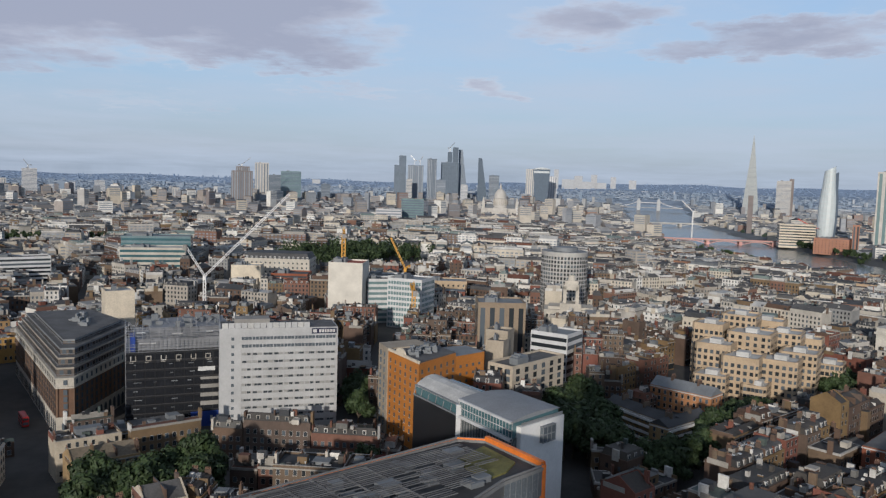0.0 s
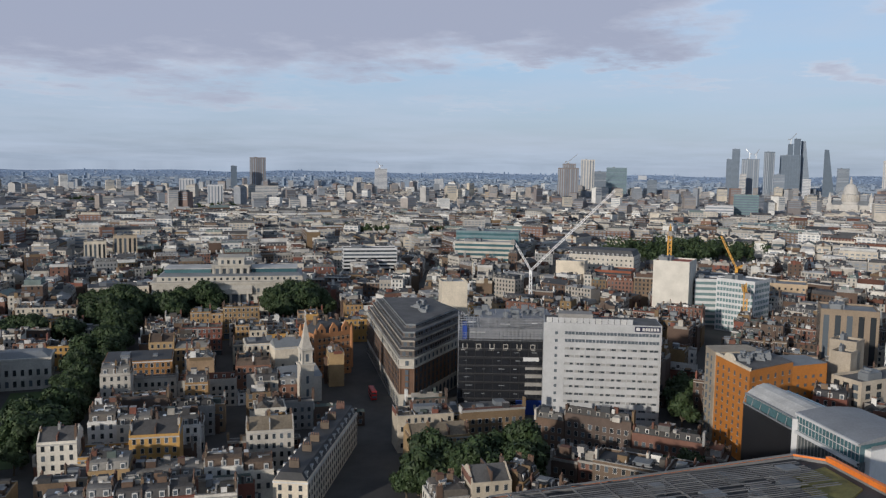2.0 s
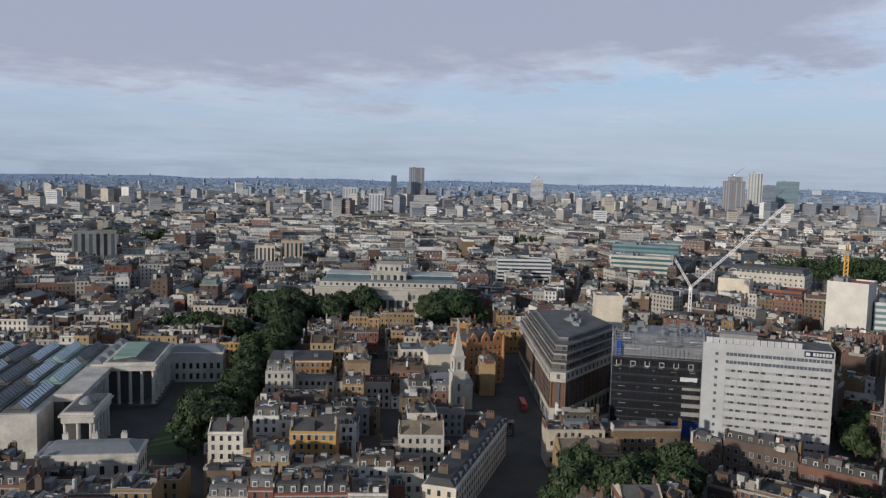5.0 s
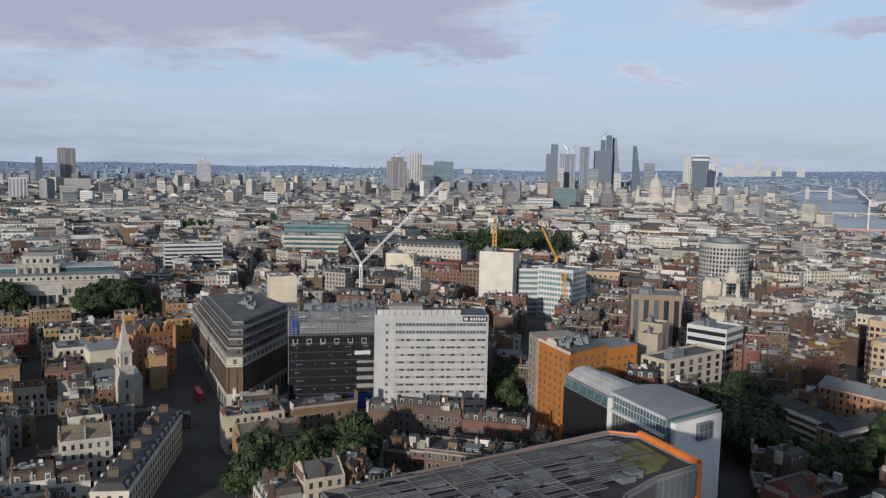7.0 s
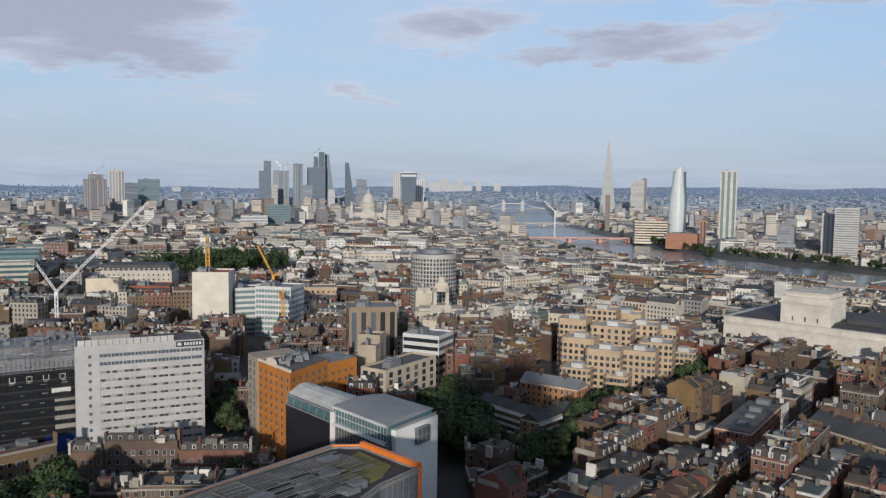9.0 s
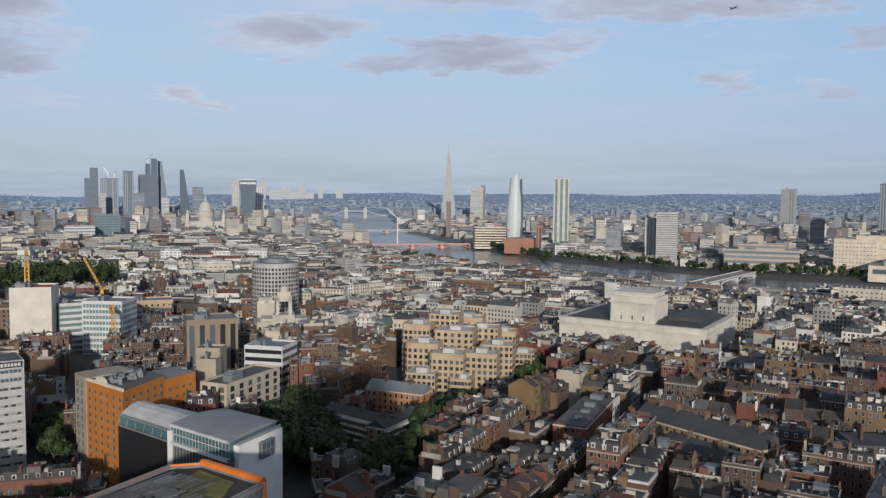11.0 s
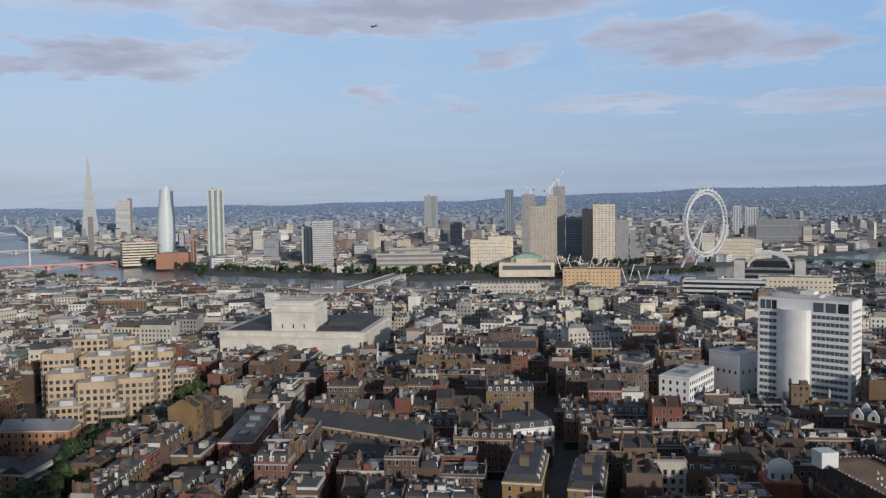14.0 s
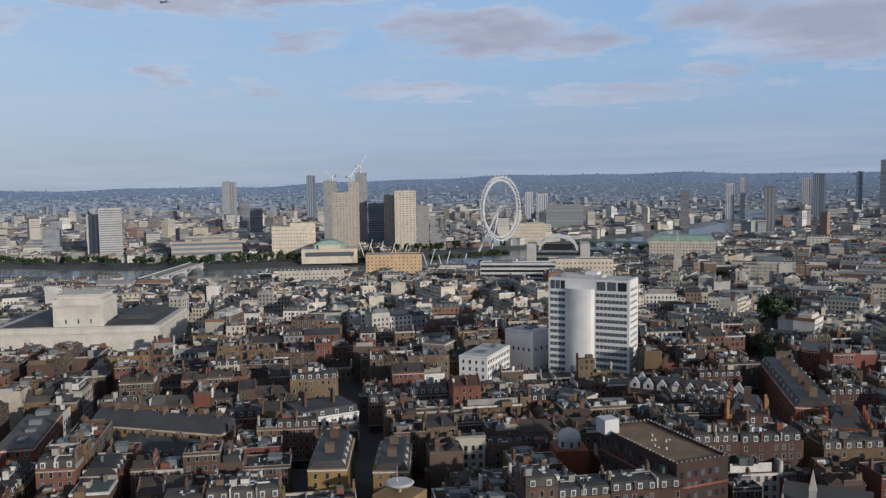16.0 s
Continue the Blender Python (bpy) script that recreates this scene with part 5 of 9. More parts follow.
def portico_house():
    """The long stone building on the square: giant columns in the middle and a stepped attic."""
    square_stone = material("square_stone", [(0.46, 0.43, 0.375)], stain=0.5)
    x, y, turn, w, d = 503, 351, math.atan2(-90, 54), 106, 44
    root = thing("stone_house", "long pale stone building with tall columns and grey stepped roof", "office building", "", x, y, 0, turn)
    claim(x, y, w, d, turn, 3)
    s = Shape()
    s.box(-w / 2, -d / 2, -2, w / 2, d / 2, 25)
    part("wall", s, square_stone, root)
    s = Shape()
    s.box(-w / 2 - 0.8, -d / 2 - 0.8, 25, w / 2 + 0.8, d / 2 + 0.8, 26.5, floor=True)
    s.box(-w / 2 - 0.5, -d / 2 - 0.5, 18, w / 2 + 0.5, d / 2 + 0.5, 18.8, floor=True)
    part("cornice", s, square_stone, root)
    s = Shape()
    s.box(-w / 2 + 3, -d / 2 + 3, 26.5, w / 2 - 3, d / 2 - 3, 30, 0, 1)
    s.solid([[(-w / 2 + 3, -d / 2 + 3, 30), (w / 2 - 3, -d / 2 + 3, 30), (w / 2 - 3, d / 2 - 3, 30), (-w / 2 + 3, d / 2 - 3, 30)],
             [(-w / 2 + 6, -d / 2 + 9, 31.6), (w / 2 - 6, -d / 2 + 9, 31.6), (w / 2 - 6, d / 2 - 7, 31.6), (-w / 2 + 6, d / 2 - 7, 31.6)]], 1)
    part("attic_floor", s, [square_stone, lead_roof], root)
    s = Shape()
    for a, b_ in ((-w / 2 + 7, -14), (14, w / 2 - 7)):
        s.box(a, -d / 2 + 12, 31.6, b_, d / 2 - 8, 34.2, 1, 0)
        s.box(a - 0.6, -d / 2 + 11.4, 34.2, b_ + 0.6, d / 2 - 7.4, 34.7, 0, floor=True)
    part("roof", s, [pale_roof, teal_glass], root)
    s = Shape()
    s.box(-13, -d / 2 + 8, 26.5, 13, d / 2 - 8, 36.5)
    s.box(-13.6, -d / 2 + 7.4, 36.5, 13.6, d / 2 - 7.4, 37.3, floor=True)
    s.box(-9, -d / 2 + 10, 37.3, 9, d / 2 - 12, 42)
    s.box(-9.5, -d / 2 + 9.5, 42, 9.5, d / 2 - 11.5, 42.6, floor=True)
    for k in range(6):
        s.box(-12.5 + k * 4.8, -d / 2 + 7.6, 30, -11.5 + k * 4.8, -d / 2 + 8, 36.5)
    part("centre_attic", s, square_stone, root)
    for k in range(12):
        if k in (5, 6):
            continue
        s = Shape()
        xm = -w / 2 + 4.5 + k * (w - 9) / 11
        s.box(xm - 0.7, -d / 2 - 0.5, 3, xm + 0.7, -d / 2, 18)
        part("pilaster", s, square_stone, root)
    s = Shape()
    s.windows(-12, 12, -d / 2 + 8, -1, 30, 4, 1, 5, 2.4, 4.4, 0.5)
    s.windows(-8, 8, -d / 2 + 10, -1, 37.3, 4, 1, 4, 1.8, 2.6, 0.7)
    s.windows(-w / 2 + 2, w / 2 - 2, -d / 2, -1, 1, 5.6, 4, 24, 1.7, 2.8, 1.0)
    s.windows(-w / 2 + 5, w / 2 - 5, -d / 2 + 3, -1, 26.5, 3.2, 1, 22, 1.6, 1.8, 0.8)
    s.windows_x(-d / 2 + 2, d / 2 - 2, -w / 2, -1, 1, 5.6, 4, 9, 1.7, 2.8, 1.0)
    part("glazing", s, glass_dark, root, kind="stuff")
    for k in range(5):
        s = Shape()
        s.tube((k - 2) * 6.0, -d / 2 - 1.2, 3, 18, 1.1, 0.95, 12)
        part("column", s, square_stone, root)
    s = Shape()
    s.box(-15, -d / 2 - 2.6, 18, 15, -d / 2, 21.5, floor=True)
    s.gable(-15, -d / 2 - 2.6, 15, -d / 2 + 2, 21.5, 24)
    part("portico", s, square_stone, root)
    # a dark sheet behind the columns makes the porch's shade
    s = Shape()
    s.box(-13, -d / 2 - 0.15, 3, 13, -d / 2 - 0.08, 17.5)
    part("porch_shade", s, glass_dark, root, "dark sheet standing for the shade inside the porch")


def museum():
    """The grey stone museum: a colonnaded front with two projecting temple blocks, end houses and long glazed roofs."""
    turn = radians(-50)
    ox, oy = 248, 303
    root = thing("museum", "grey stone museum with tall colonnades and glazed roofs", "museum", "", ox, oy, 0, turn)
    c, sn = math.cos(turn), math.sin(turn)
    for a, b_, hw, hd in ((-42, -10, 46, 76), (0, -98, 19, 9), (13, -20, 14, 84)):
        TAKEN.append((ox + a * c - b_ * sn, oy + a * sn + b_ * c, hw, hd, c, sn))
    dim = material("museum_stone", [(0.56, 0.53, 0.48)], stain=0.6)
    # same stone building; the colonnade's deep shade is put into this dark colour
    recess_shade = material("museum_shaded_wall", [(0.10, 0.095, 0.09)], stain=0.5)

    def order(x, y, z0, z1, owner):
        s = Shape()
        s.tube(x, y, z0, z0 + 0.5, 1.05, 1.0, 10)
        s.tube(x, y, z0 + 0.5, z1 - 0.7, 0.82, 0.68, 12)
        s.tube(x, y, z1 - 0.7, z1, 0.75, 1.1, 10)
        part("column", s, dim, owner)

    def temple(x0, y0, x1, y1, z, n_front, n_flank, pediment):
        """A temple block with columns along its own -y front and +x flank; the walls stand back behind them."""
        s = Shape()
        s.box(x0, y0 + 6, 0, x1 - 6, y1, z - 4)
        s.box(x0 - 1, y0 - 1, -1, x1 + 1, y1, 1.6)
        w = part("temple_block", s, recess_shade, root, "back wall behind tall columns, painted dark for shade")
        s = Shape()
        s.box(x0 - 0.3, y0 - 0.3, z - 4, x1 + 0.3, y1 + 0.3, z - 1.6, floor=True)
        s.box(x0 - 1.1, y0 - 1.1, z - 1.6, x1 + 1.1, y1 + 1.1, z - 0.9, floor=True)
        s.box(x0 - 0.4, y0 - 0.4, z - 0.9, x1 + 0.4, y1 + 0.4, z, floor=True)
        part("entablature", s, dim, w)
        for k in range(n_front):
            order(x0 + 0.9 + (x1 - x0 - 1.8) * k / (n_front - 1), y0 + 0.9, 1.6, z - 4, w)
        for k in range(1, n_flank):
            order(x1 - 0.9, y0 + 0.9 + (y1 - y0 - 1.8) * k / (n_flank - 1), 1.6, z - 4, w)
        s = Shape()
        if pediment:
            s.origin(0, 0, 0, math.pi / 2)
            s.gable(y0 + 1, -x1 + 0.5, y1 - 1, -x0 - 1, z, z + 1.6, 0, 0)
            s.origin(0, 0, 0, 0)
            s.box(x0 + 3, y0 + 4, z, x1 - 9, y1 - 8, z + 1.9, 1)
        else:
            s.box(x0 + 0.8, y0 + 0.8, z, x1 - 0.8, y1 - 0.8, z + 0.3)
        part("roof", s, [felt_roof, green_roof], w)
        return w

    temple(-22, 0, 0, 44, 21, 5, 8, True)
    block = temple(-20, -70, -9, -44, 18.5, 3, 6, False)
    s = Shape()
    s.tube(-14, -58, 18.8, 19.6, 3.2, 3.0, 14)
    s.tube(-14, -58, 19.6, 21.4, 3.0, 0.6, 14)
    part("roof_lantern", s, lead_roof, block, "leaded roof lantern")
    # recessed colonnade between the two blocks
    s = Shape()
    s.box(-30, -46, 0, -26, 1, 16)
    s.box(-27, -46, -1, -20, 1, 1.6)
    link = part("colonnade_wall", s, recess_shade, root, "back wall behind tall columns, painted dark for shade")
    s = Shape()
    s.box(-30, -46, 16, -19.6, 1, 18.4, floor=True)
    s.box(-30, -46, 18.4, -18.9, 1, 19.1, floor=True)
    part("entablature", s, dim, link)
    for k in range(10):
        order(-21, -42 + k * 4.5, 1.6, 16, link)
    # main body with its long roofs of glass and green copper
    s = Shape()
    s.box(-86, -66, -1, -30, 60, 17)
    s.box(-30, 1, -1, -22, 60, 17)
    body = part("main_body", s, [dim], root)
    for k in range(5):
        for q in range(3):
            x0, y0 = -85 + k * 10.6, -64 + q * 40
            s = Shape()
            s.box(x0, y0, 17, x0 + 9.6, y0 + 38, 18.0, 1, 1)
            s.origin(x0 + 2.2, y0 + 2, 18.0, math.pi / 2)
            s.gable(0, -5.4, 34, 0, 0, 2.6, 0, 1)
            s.origin(0, 0, 0, 0)
            for r in range(12):
                s.bar((x0 + 4.9, y0 + 3 + r * 3, 20.7), (x0 + 7.7, y0 + 3 + r * 3, 18.1), 0.09, 1)
            part("roof_light", s, [pale_glass if (k + q) % 3 else lead_roof, green_roof if (k + q) % 4 == 1 else felt_roof], body, "glazed roof ridge over a gallery")
    for k in range(4):
        s = Shape()
        s.box(-29, 3 + k * 14, 17, -23.5, 14 + k * 14, 19.5, 0)
        s.solid([[(-29, 3 + k * 14, 19.5), (-23.5, 3 + k * 14, 19.5), (-23.5, 14 + k * 14, 19.5), (-29, 14 + k * 14, 19.5)],
                 [(-27, 5 + k * 14, 21.2), (-25.5, 5 + k * 14, 21.2), (-25.5, 12 + k * 14, 21.2), (-27, 12 + k * 14, 21.2)]], 1)
        part("roof_light", s, [dim, lead_roof], body, "leaded roof ridge over a gallery")

    def end_house(x0, y0, x1, y1, z, cols):
        s = Shape()
        s.box(x0, y0, -1, x1, y1, z)
        w = part("end_house", s, dim, root)
        s = Shape()
        s.box(x0 - 0.6, y0 - 0.6, z, x1 + 0.6, y1 + 0.6, z + 0.9, floor=True)
        s.box(x0 - 0.25, y0 - 0.25, z - 1.6, x1 + 0.25, y1 + 0.25, z - 1.2, floor=True)
        s.box(x0 - 0.2, y0 - 0.2, 5.6, x1 + 0.2, y1 + 0.2, 6.0, floor=True)
        for k in range(cols + 1):
            xm = x0 + (x1 - x0) * k / cols
            s.box(xm - 0.35, y0 - 0.3, 1, xm + 0.35, y0 + 0.1, z - 1.6)
        part("cornice", s, dim, w)
        s = Shape()
        s.solid([[(x0 + 0.4, y0 + 0.4, z + 0.9), (x1 - 0.4, y0 + 0.4, z + 0.9), (x1 - 0.4, y1 - 0.4, z + 0.9), (x0 + 0.4, y1 - 0.4, z + 0.9)],
                 [(x0 + 4, y0 + 5, z + 3.2), (x1 - 4, y0 + 5, z + 3.2), (x1 - 4, y1 - 5, z + 3.2), (x0 + 4, y1 - 5, z + 3.2)]])
        part("roof", s, lead_roof, w)
        for k in range(3):
            s = Shape()
            xm = x0 + (x1 - x0) * (0.2 + 0.3 * k)
            s.box(xm - 1, y1 - 5, z + 1.5, xm + 1, y1 - 3.8, z + 5.0)
            for p in range(3):
                s.tube(xm - 0.6 + 0.6 * p, y1 - 4.4, z + 5.0, z + 5.8, 0.2, 0.17, 6)
            part("chimney", s, dim, w)
        s = Shape()
        s.windows(x0 + 0.3, x1 - 0.3, y0, -1, 0.6, 5.4, 2, cols, 1.5, 2.9, 1.0)
        s.windows_x(y0 + 0.3, y1 - 0.3, x1, 1, 0.6, 5.4, 2, 4, 1.5, 2.9, 1.0)
        part("glazing", s, glass_dark, w, kind="stuff")

    end_house(-3, 45, 25, 62, 14.5, 8)
    end_house(-18, -104, 14, -90, 13.2, 7)
    for x0, y0, x1, y1 in ((8, -6, 25, 40), (8, -66, 25, -28)):
        s = Shape()
        s.origin(ox, oy, 0, turn)
        s.box(x0, y0, -0.5, x1, y1, 0.12)
        single("lawn", s, grass, "square of mown lawn in the forecourt", "lawn", kind="structure")


portico_house()
museum()


def spire_church():
    root = thing("church", "white stone church with a stepped tower and pale body", "church", "", 322, 186, 0, math.atan2(-19, 20.5))
    claim(322, 186, 22, 26, 0, 1)
    s = Shape()
    s.box(-3, -3, 0, 3, 3, 19)
    s.box(-3.5, -3.5, 19, 3.5, 3.5, 20, floor=True)
    tower = part("tower", s, stone_pale, root)
    s = Shape()
    s.box(-2.4, -2.4, 20, 2.4, 2.4, 26)
    for a in (-2.2, 2.2):
        for b_ in (-2.2, 2.2):
            s.tube(a, b_, 20, 26, 0.5, 0.5, 6)
    s.box(-3, -3, 26, 3, 3, 27, floor=True)
    part("belfry", s, stone_pale, tower)
    s = Shape()
    ring = lambda r, z: [(-r, -r, z), (r, -r, z), (r, r, z), (-r, r, z)]
    s.solid([ring(2.5, 27), ring(2.1, 28.5), ring(2.1, 28.6), ring(1.7, 30), ring(1.6, 30.1), ring(0.35, 38.5), ring(0.2, 41)])
    part("spire", s, stone_pale, tower)
    for out in (-1, 1):
        for z in (4, 10):
            s = Shape()
            s.windows(-1.2, 1.2, out * 3, out, z, 6, 1, 1, 1.2, 3.4)
            part("louvre", s, glass_dark, tower)
        s = Shape()
        s.windows(-1, 1, out * 2.4, out, 20, 6, 1, 1, 1.4, 3.4)
        part("louvre", s, glass_dark, tower)
        s = Shape()
        s.windows_x(-1, 1, out * 2.4, out, 20, 6, 1, 1, 1.4, 3.4)
        part("louvre", s, glass_dark, tower)
    s = Shape()
    s.box(-9, 4, 0, 9, 26, 12)
    part("nave", s, stone_pale, root)
    s = Shape()
    s.gable(-9.5, 4, 9.5, 26, 12, 15.5)
    part("roof", s, lead_roof, root)


def masons_hall():
    """The great stone hall: a long rusticated base, deep cornice, and a square tower."""
    corner, left, back = (437, -366), (566, -329), (492, -432)
    ax = Vector((494 - 415, -287 + 344, 0)).normalized()
    turn = math.atan2(-ax.y, -ax.x)
    root = thing("great_hall", "huge white stone hall with square tower and wide grey roof", "hall", "", 437, -366, -3, turn)
    # local -x... the front runs from the near corner along +u
    u = Vector((math.cos(turn), math.sin(turn), 0))
    s = Shape()
    w, d = 106.0, 84.0
    s.box(-w, 0, 0, 0, d, 22)
    part("wall", s, hall_stone, root)
    mid = Vector((437, -366, 0)) + u * (-w / 2) + Vector((-u.y, u.x, 0)) * (d / 2)
    claim(mid.x, mid.y, w, d, turn, 14)
    s = Shape()
    s.box(-w - 1, -1, 18.5, 1, d + 1, 20, floor=True)
    s.box(-w - 0.5, -0.5, 22, 0.5, d + 0.5, 23, floor=True)
    part("cornice", s, hall_stone, root)
    s = Shape()
    s.solid([[(-w + 4, 4, 23), (-4, 4, 23), (-4, d - 4, 23), (-w + 4, d - 4, 23)], [(-w + 10, 12, 25), (-10, 12, 25), (-10, d - 12, 25), (-w + 10, d - 12, 25)]])
    s.box(-30, 16, 24, -9, d - 20, 28)
    part("roof", s, slate_roof, root)
    s = Shape()
    s.box(-68, 3, 22, -36, 33, 41)
    s.box(-69, 2, 36.5, -35, 34, 37.8, floor=True)
    s.box(-66, 5, 41, -38, 31, 44)
    s.box(-67, 4, 43.4, -37, 32, 44.2, floor=True)
    tower = part("tower", s, hall_stone, root)
    s = Shape()
    s.windows(-64, -40, 3, -1, 24, 8, 1, 3, 1.0, 3)
    part("tower_glazing", s, glass_dark, tower)
    s = Shape()
    s.windows(-w + 2, -2, 0, -1, 1, 5.8, 1, 20, 1.6, 3.0)
    s.windows_x(2, d - 2, 0, 1, 1, 5.8, 1, 16, 1.6, 3.0)
    part("glazing", s, glass_dark, root, kind="stuff")


def terrace_flats():
    """The stepped yellow stone flats: a cluster of blocks of differing heights with bands of windows."""
    root = thing("stepped_flats", "stepped yellow stone office cluster with rows of dark windows", "office building", "", 418, -181, 0, math.atan2(-46, 66))
    turn = math.atan2(-46, 66)
    u, v = Vector((math.cos(turn), math.sin(turn))), Vector((-math.sin(turn), math.cos(turn)))
    claim(418, -181, 78, 90, turn, 2)
    rnd = random.Random(12)
    for bx, by, w, d, h in ((-34, 14, 16, 16, 17), (-24, 2, 18, 18, 26), (-14, 18, 18, 18, 29), (-14, -14, 18, 18, 25), (2, 4, 20, 22, 34), (4, 26, 18, 16, 36),
                            (2, -20, 18, 18, 27), (20, -8, 18, 20, 33), (20, 14, 18, 18, 40), (18, -32, 16, 14, 20), (36, 4, 16, 20, 36), (34, -18, 14, 16, 29), (36, 26, 16, 16, 33), (-30, -6, 14, 12, 14)):
        s = Shape()
        c = 1.4
        x0, x1, y0, y1 = bx - w / 2, bx + w / 2, by - d / 2, by + d / 2
        ring = [(x0 + c, y0), (x1 - c, y0), (x1, y0 + c), (x1, y1 - c), (x1 - c, y1), (x0 + c, y1), (x0, y1 - c), (x0, y0 + c)]
        inn = [((x - bx) * 0.9 + bx, (y - by) * 0.9 + by) for x, y in ring]
        s.solid([[(x, y, -2) for x, y in ring], [(x, y, h) for x, y in ring], [(x, y, h) for x, y in inn], [(x, y, h - 0.9) for x, y in inn]])
        body = part("block", s, yellow_stone, root)
        s = Shape()
        s.prism(inn, h - 1.0, h - 0.85)
        part("flat_roof", s, pale_roof, body)
        s = Shape()
        s.box(bx - 3, by - 3, h - 0.9, bx + 3, by + 3, h + 1.6)
        part("roof_plant", s, pale_roof, body)
        s = Shape()
        n = int(h / 3.3)
        for out in (-1, 1):
            s.windows(x0 + c, x1 - c, by + out * d / 2, out, 0, 3.3, n, 5, 1.7, 1.9, 0.8)
            s.windows_x(y0 + c, y1 - c, bx + out * w / 2, out, 0, 3.3, n, 5, 1.7, 1.9, 0.8)
        for sx in (-1, 1):
            for sy in (-1, 1):
                px, py = bx + sx * (w / 2 - c / 2 + 0.05), by + sy * (d / 2 - c / 2 + 0.05)
                for r in range(n):
                    t = Vector((sx * sy * -0.55, 0.55)) if True else None
                    e = Vector((-sy * sx, 1.0)).normalized() * 0.7
                    pts = [(px - e.x, py - e.y, r * 3.3 + 0.9), (px + e.x, py + e.y, r * 3.3 + 0.9), (px + e.x, py + e.y, r * 3.3 + 2.5), (px - e.x, py - e.y, r * 3.3 + 2.5)]
                    s.poly(pts if sx > 0 else pts[::-1])
        part("glazing", s, glass_dark, body, kind="stuff")


def white_tower():
    """The white slab tower: ribbed window bands either side of a blank curved shaft, open top floor."""
    (ax, ay), (bx, by) = (186.5, -431), (140, -434)
    turn = math.atan2(by - ay, bx - ax)
    w = math.dist((ax, ay), (bx, by))
    d, h = 19.0, 57.0
    root = thing("white_tower", "white office tower with dark window bands and a blank rounded shaft", "office building", "", ax, ay, 0, turn)
    u, v = Vector((math.cos(turn), math.sin(turn))), Vector((-math.sin(turn), math.cos(turn)))
    claim(ax + u.x * w / 2 + v.x * d / 2, ay + u.y * w / 2 + v.y * d / 2, w, d, turn, 3)
    s = Shape()
    s.box(0, 0, -2, w, d, h)
    part("wall", s, white_bright, root)
    s = Shape()
    s.box(0.6, 0.6, h, w - 0.6, d - 0.6, h + 0.4)
    s.box(6, 4, h, 30, 14, h + 2.0)
    part("roof", s, pale_roof, root)
    s = Shape()
    s.box(20, 5, h + 2, 27, 12, h + 3.6)
    part("roof_plant", s, white_bright, root)
    s = Shape()
    n = 10
    ring = [(10.5 + 16.5 * k / n, -3.4 * math.sin(math.pi * k / n) ** 0.5 if 0 < k < n else 0) for k in range(n + 1)]
    s.solid([[(x, y, -2) for x, y in ring], [(x, y, h - 5.5) for x, y in ring]])
    part("shaft", s, white_bright, root, "blank white rounded shaft")
    band = {}
    for nm, x0, x1 in (("left", 1.0, 10.0), ("right", 27.6, w - 1.2)):
        s = Shape()
        s.poly([(x0, -0.06, 0), (x1, -0.06, 0), (x1, -0.06, 1.9), (x0, -0.06, 1.9)], 0)
        k = x0
        while k < x1:
            s.box(k, -0.16, 0, k + 0.14, -0.02, 1.9, 1)
            k += 2.2
        band[nm] = s.mesh("window_band", [glass_dark, white_bright])
        for r in range(13):
            ob = part("window_band", band[nm], [], root)
            ob.location = (0, 0, 4 + r * 3.62)
        s = Shape()
        for k in range(3):
            a = x0 + (x1 - x0) * (k + 0.1) / 3
            s.box(a, -0.1, h - 6, a + (x1 - x0) / 3.6, 0.1, h - 1.2, floor=True)
        part("open_loggia", s, glass_dark, root)
    s = Shape()
    for r in range(14):
        s.box(w - 0.1, 2, 4 + r * 3.62, w + 0.1, d - 2, 5.3 + r * 3.62, floor=True)
    part("side_glazing", s, material("pale_window", [(0.35, 0.36, 0.37)], rough=0.3), root)


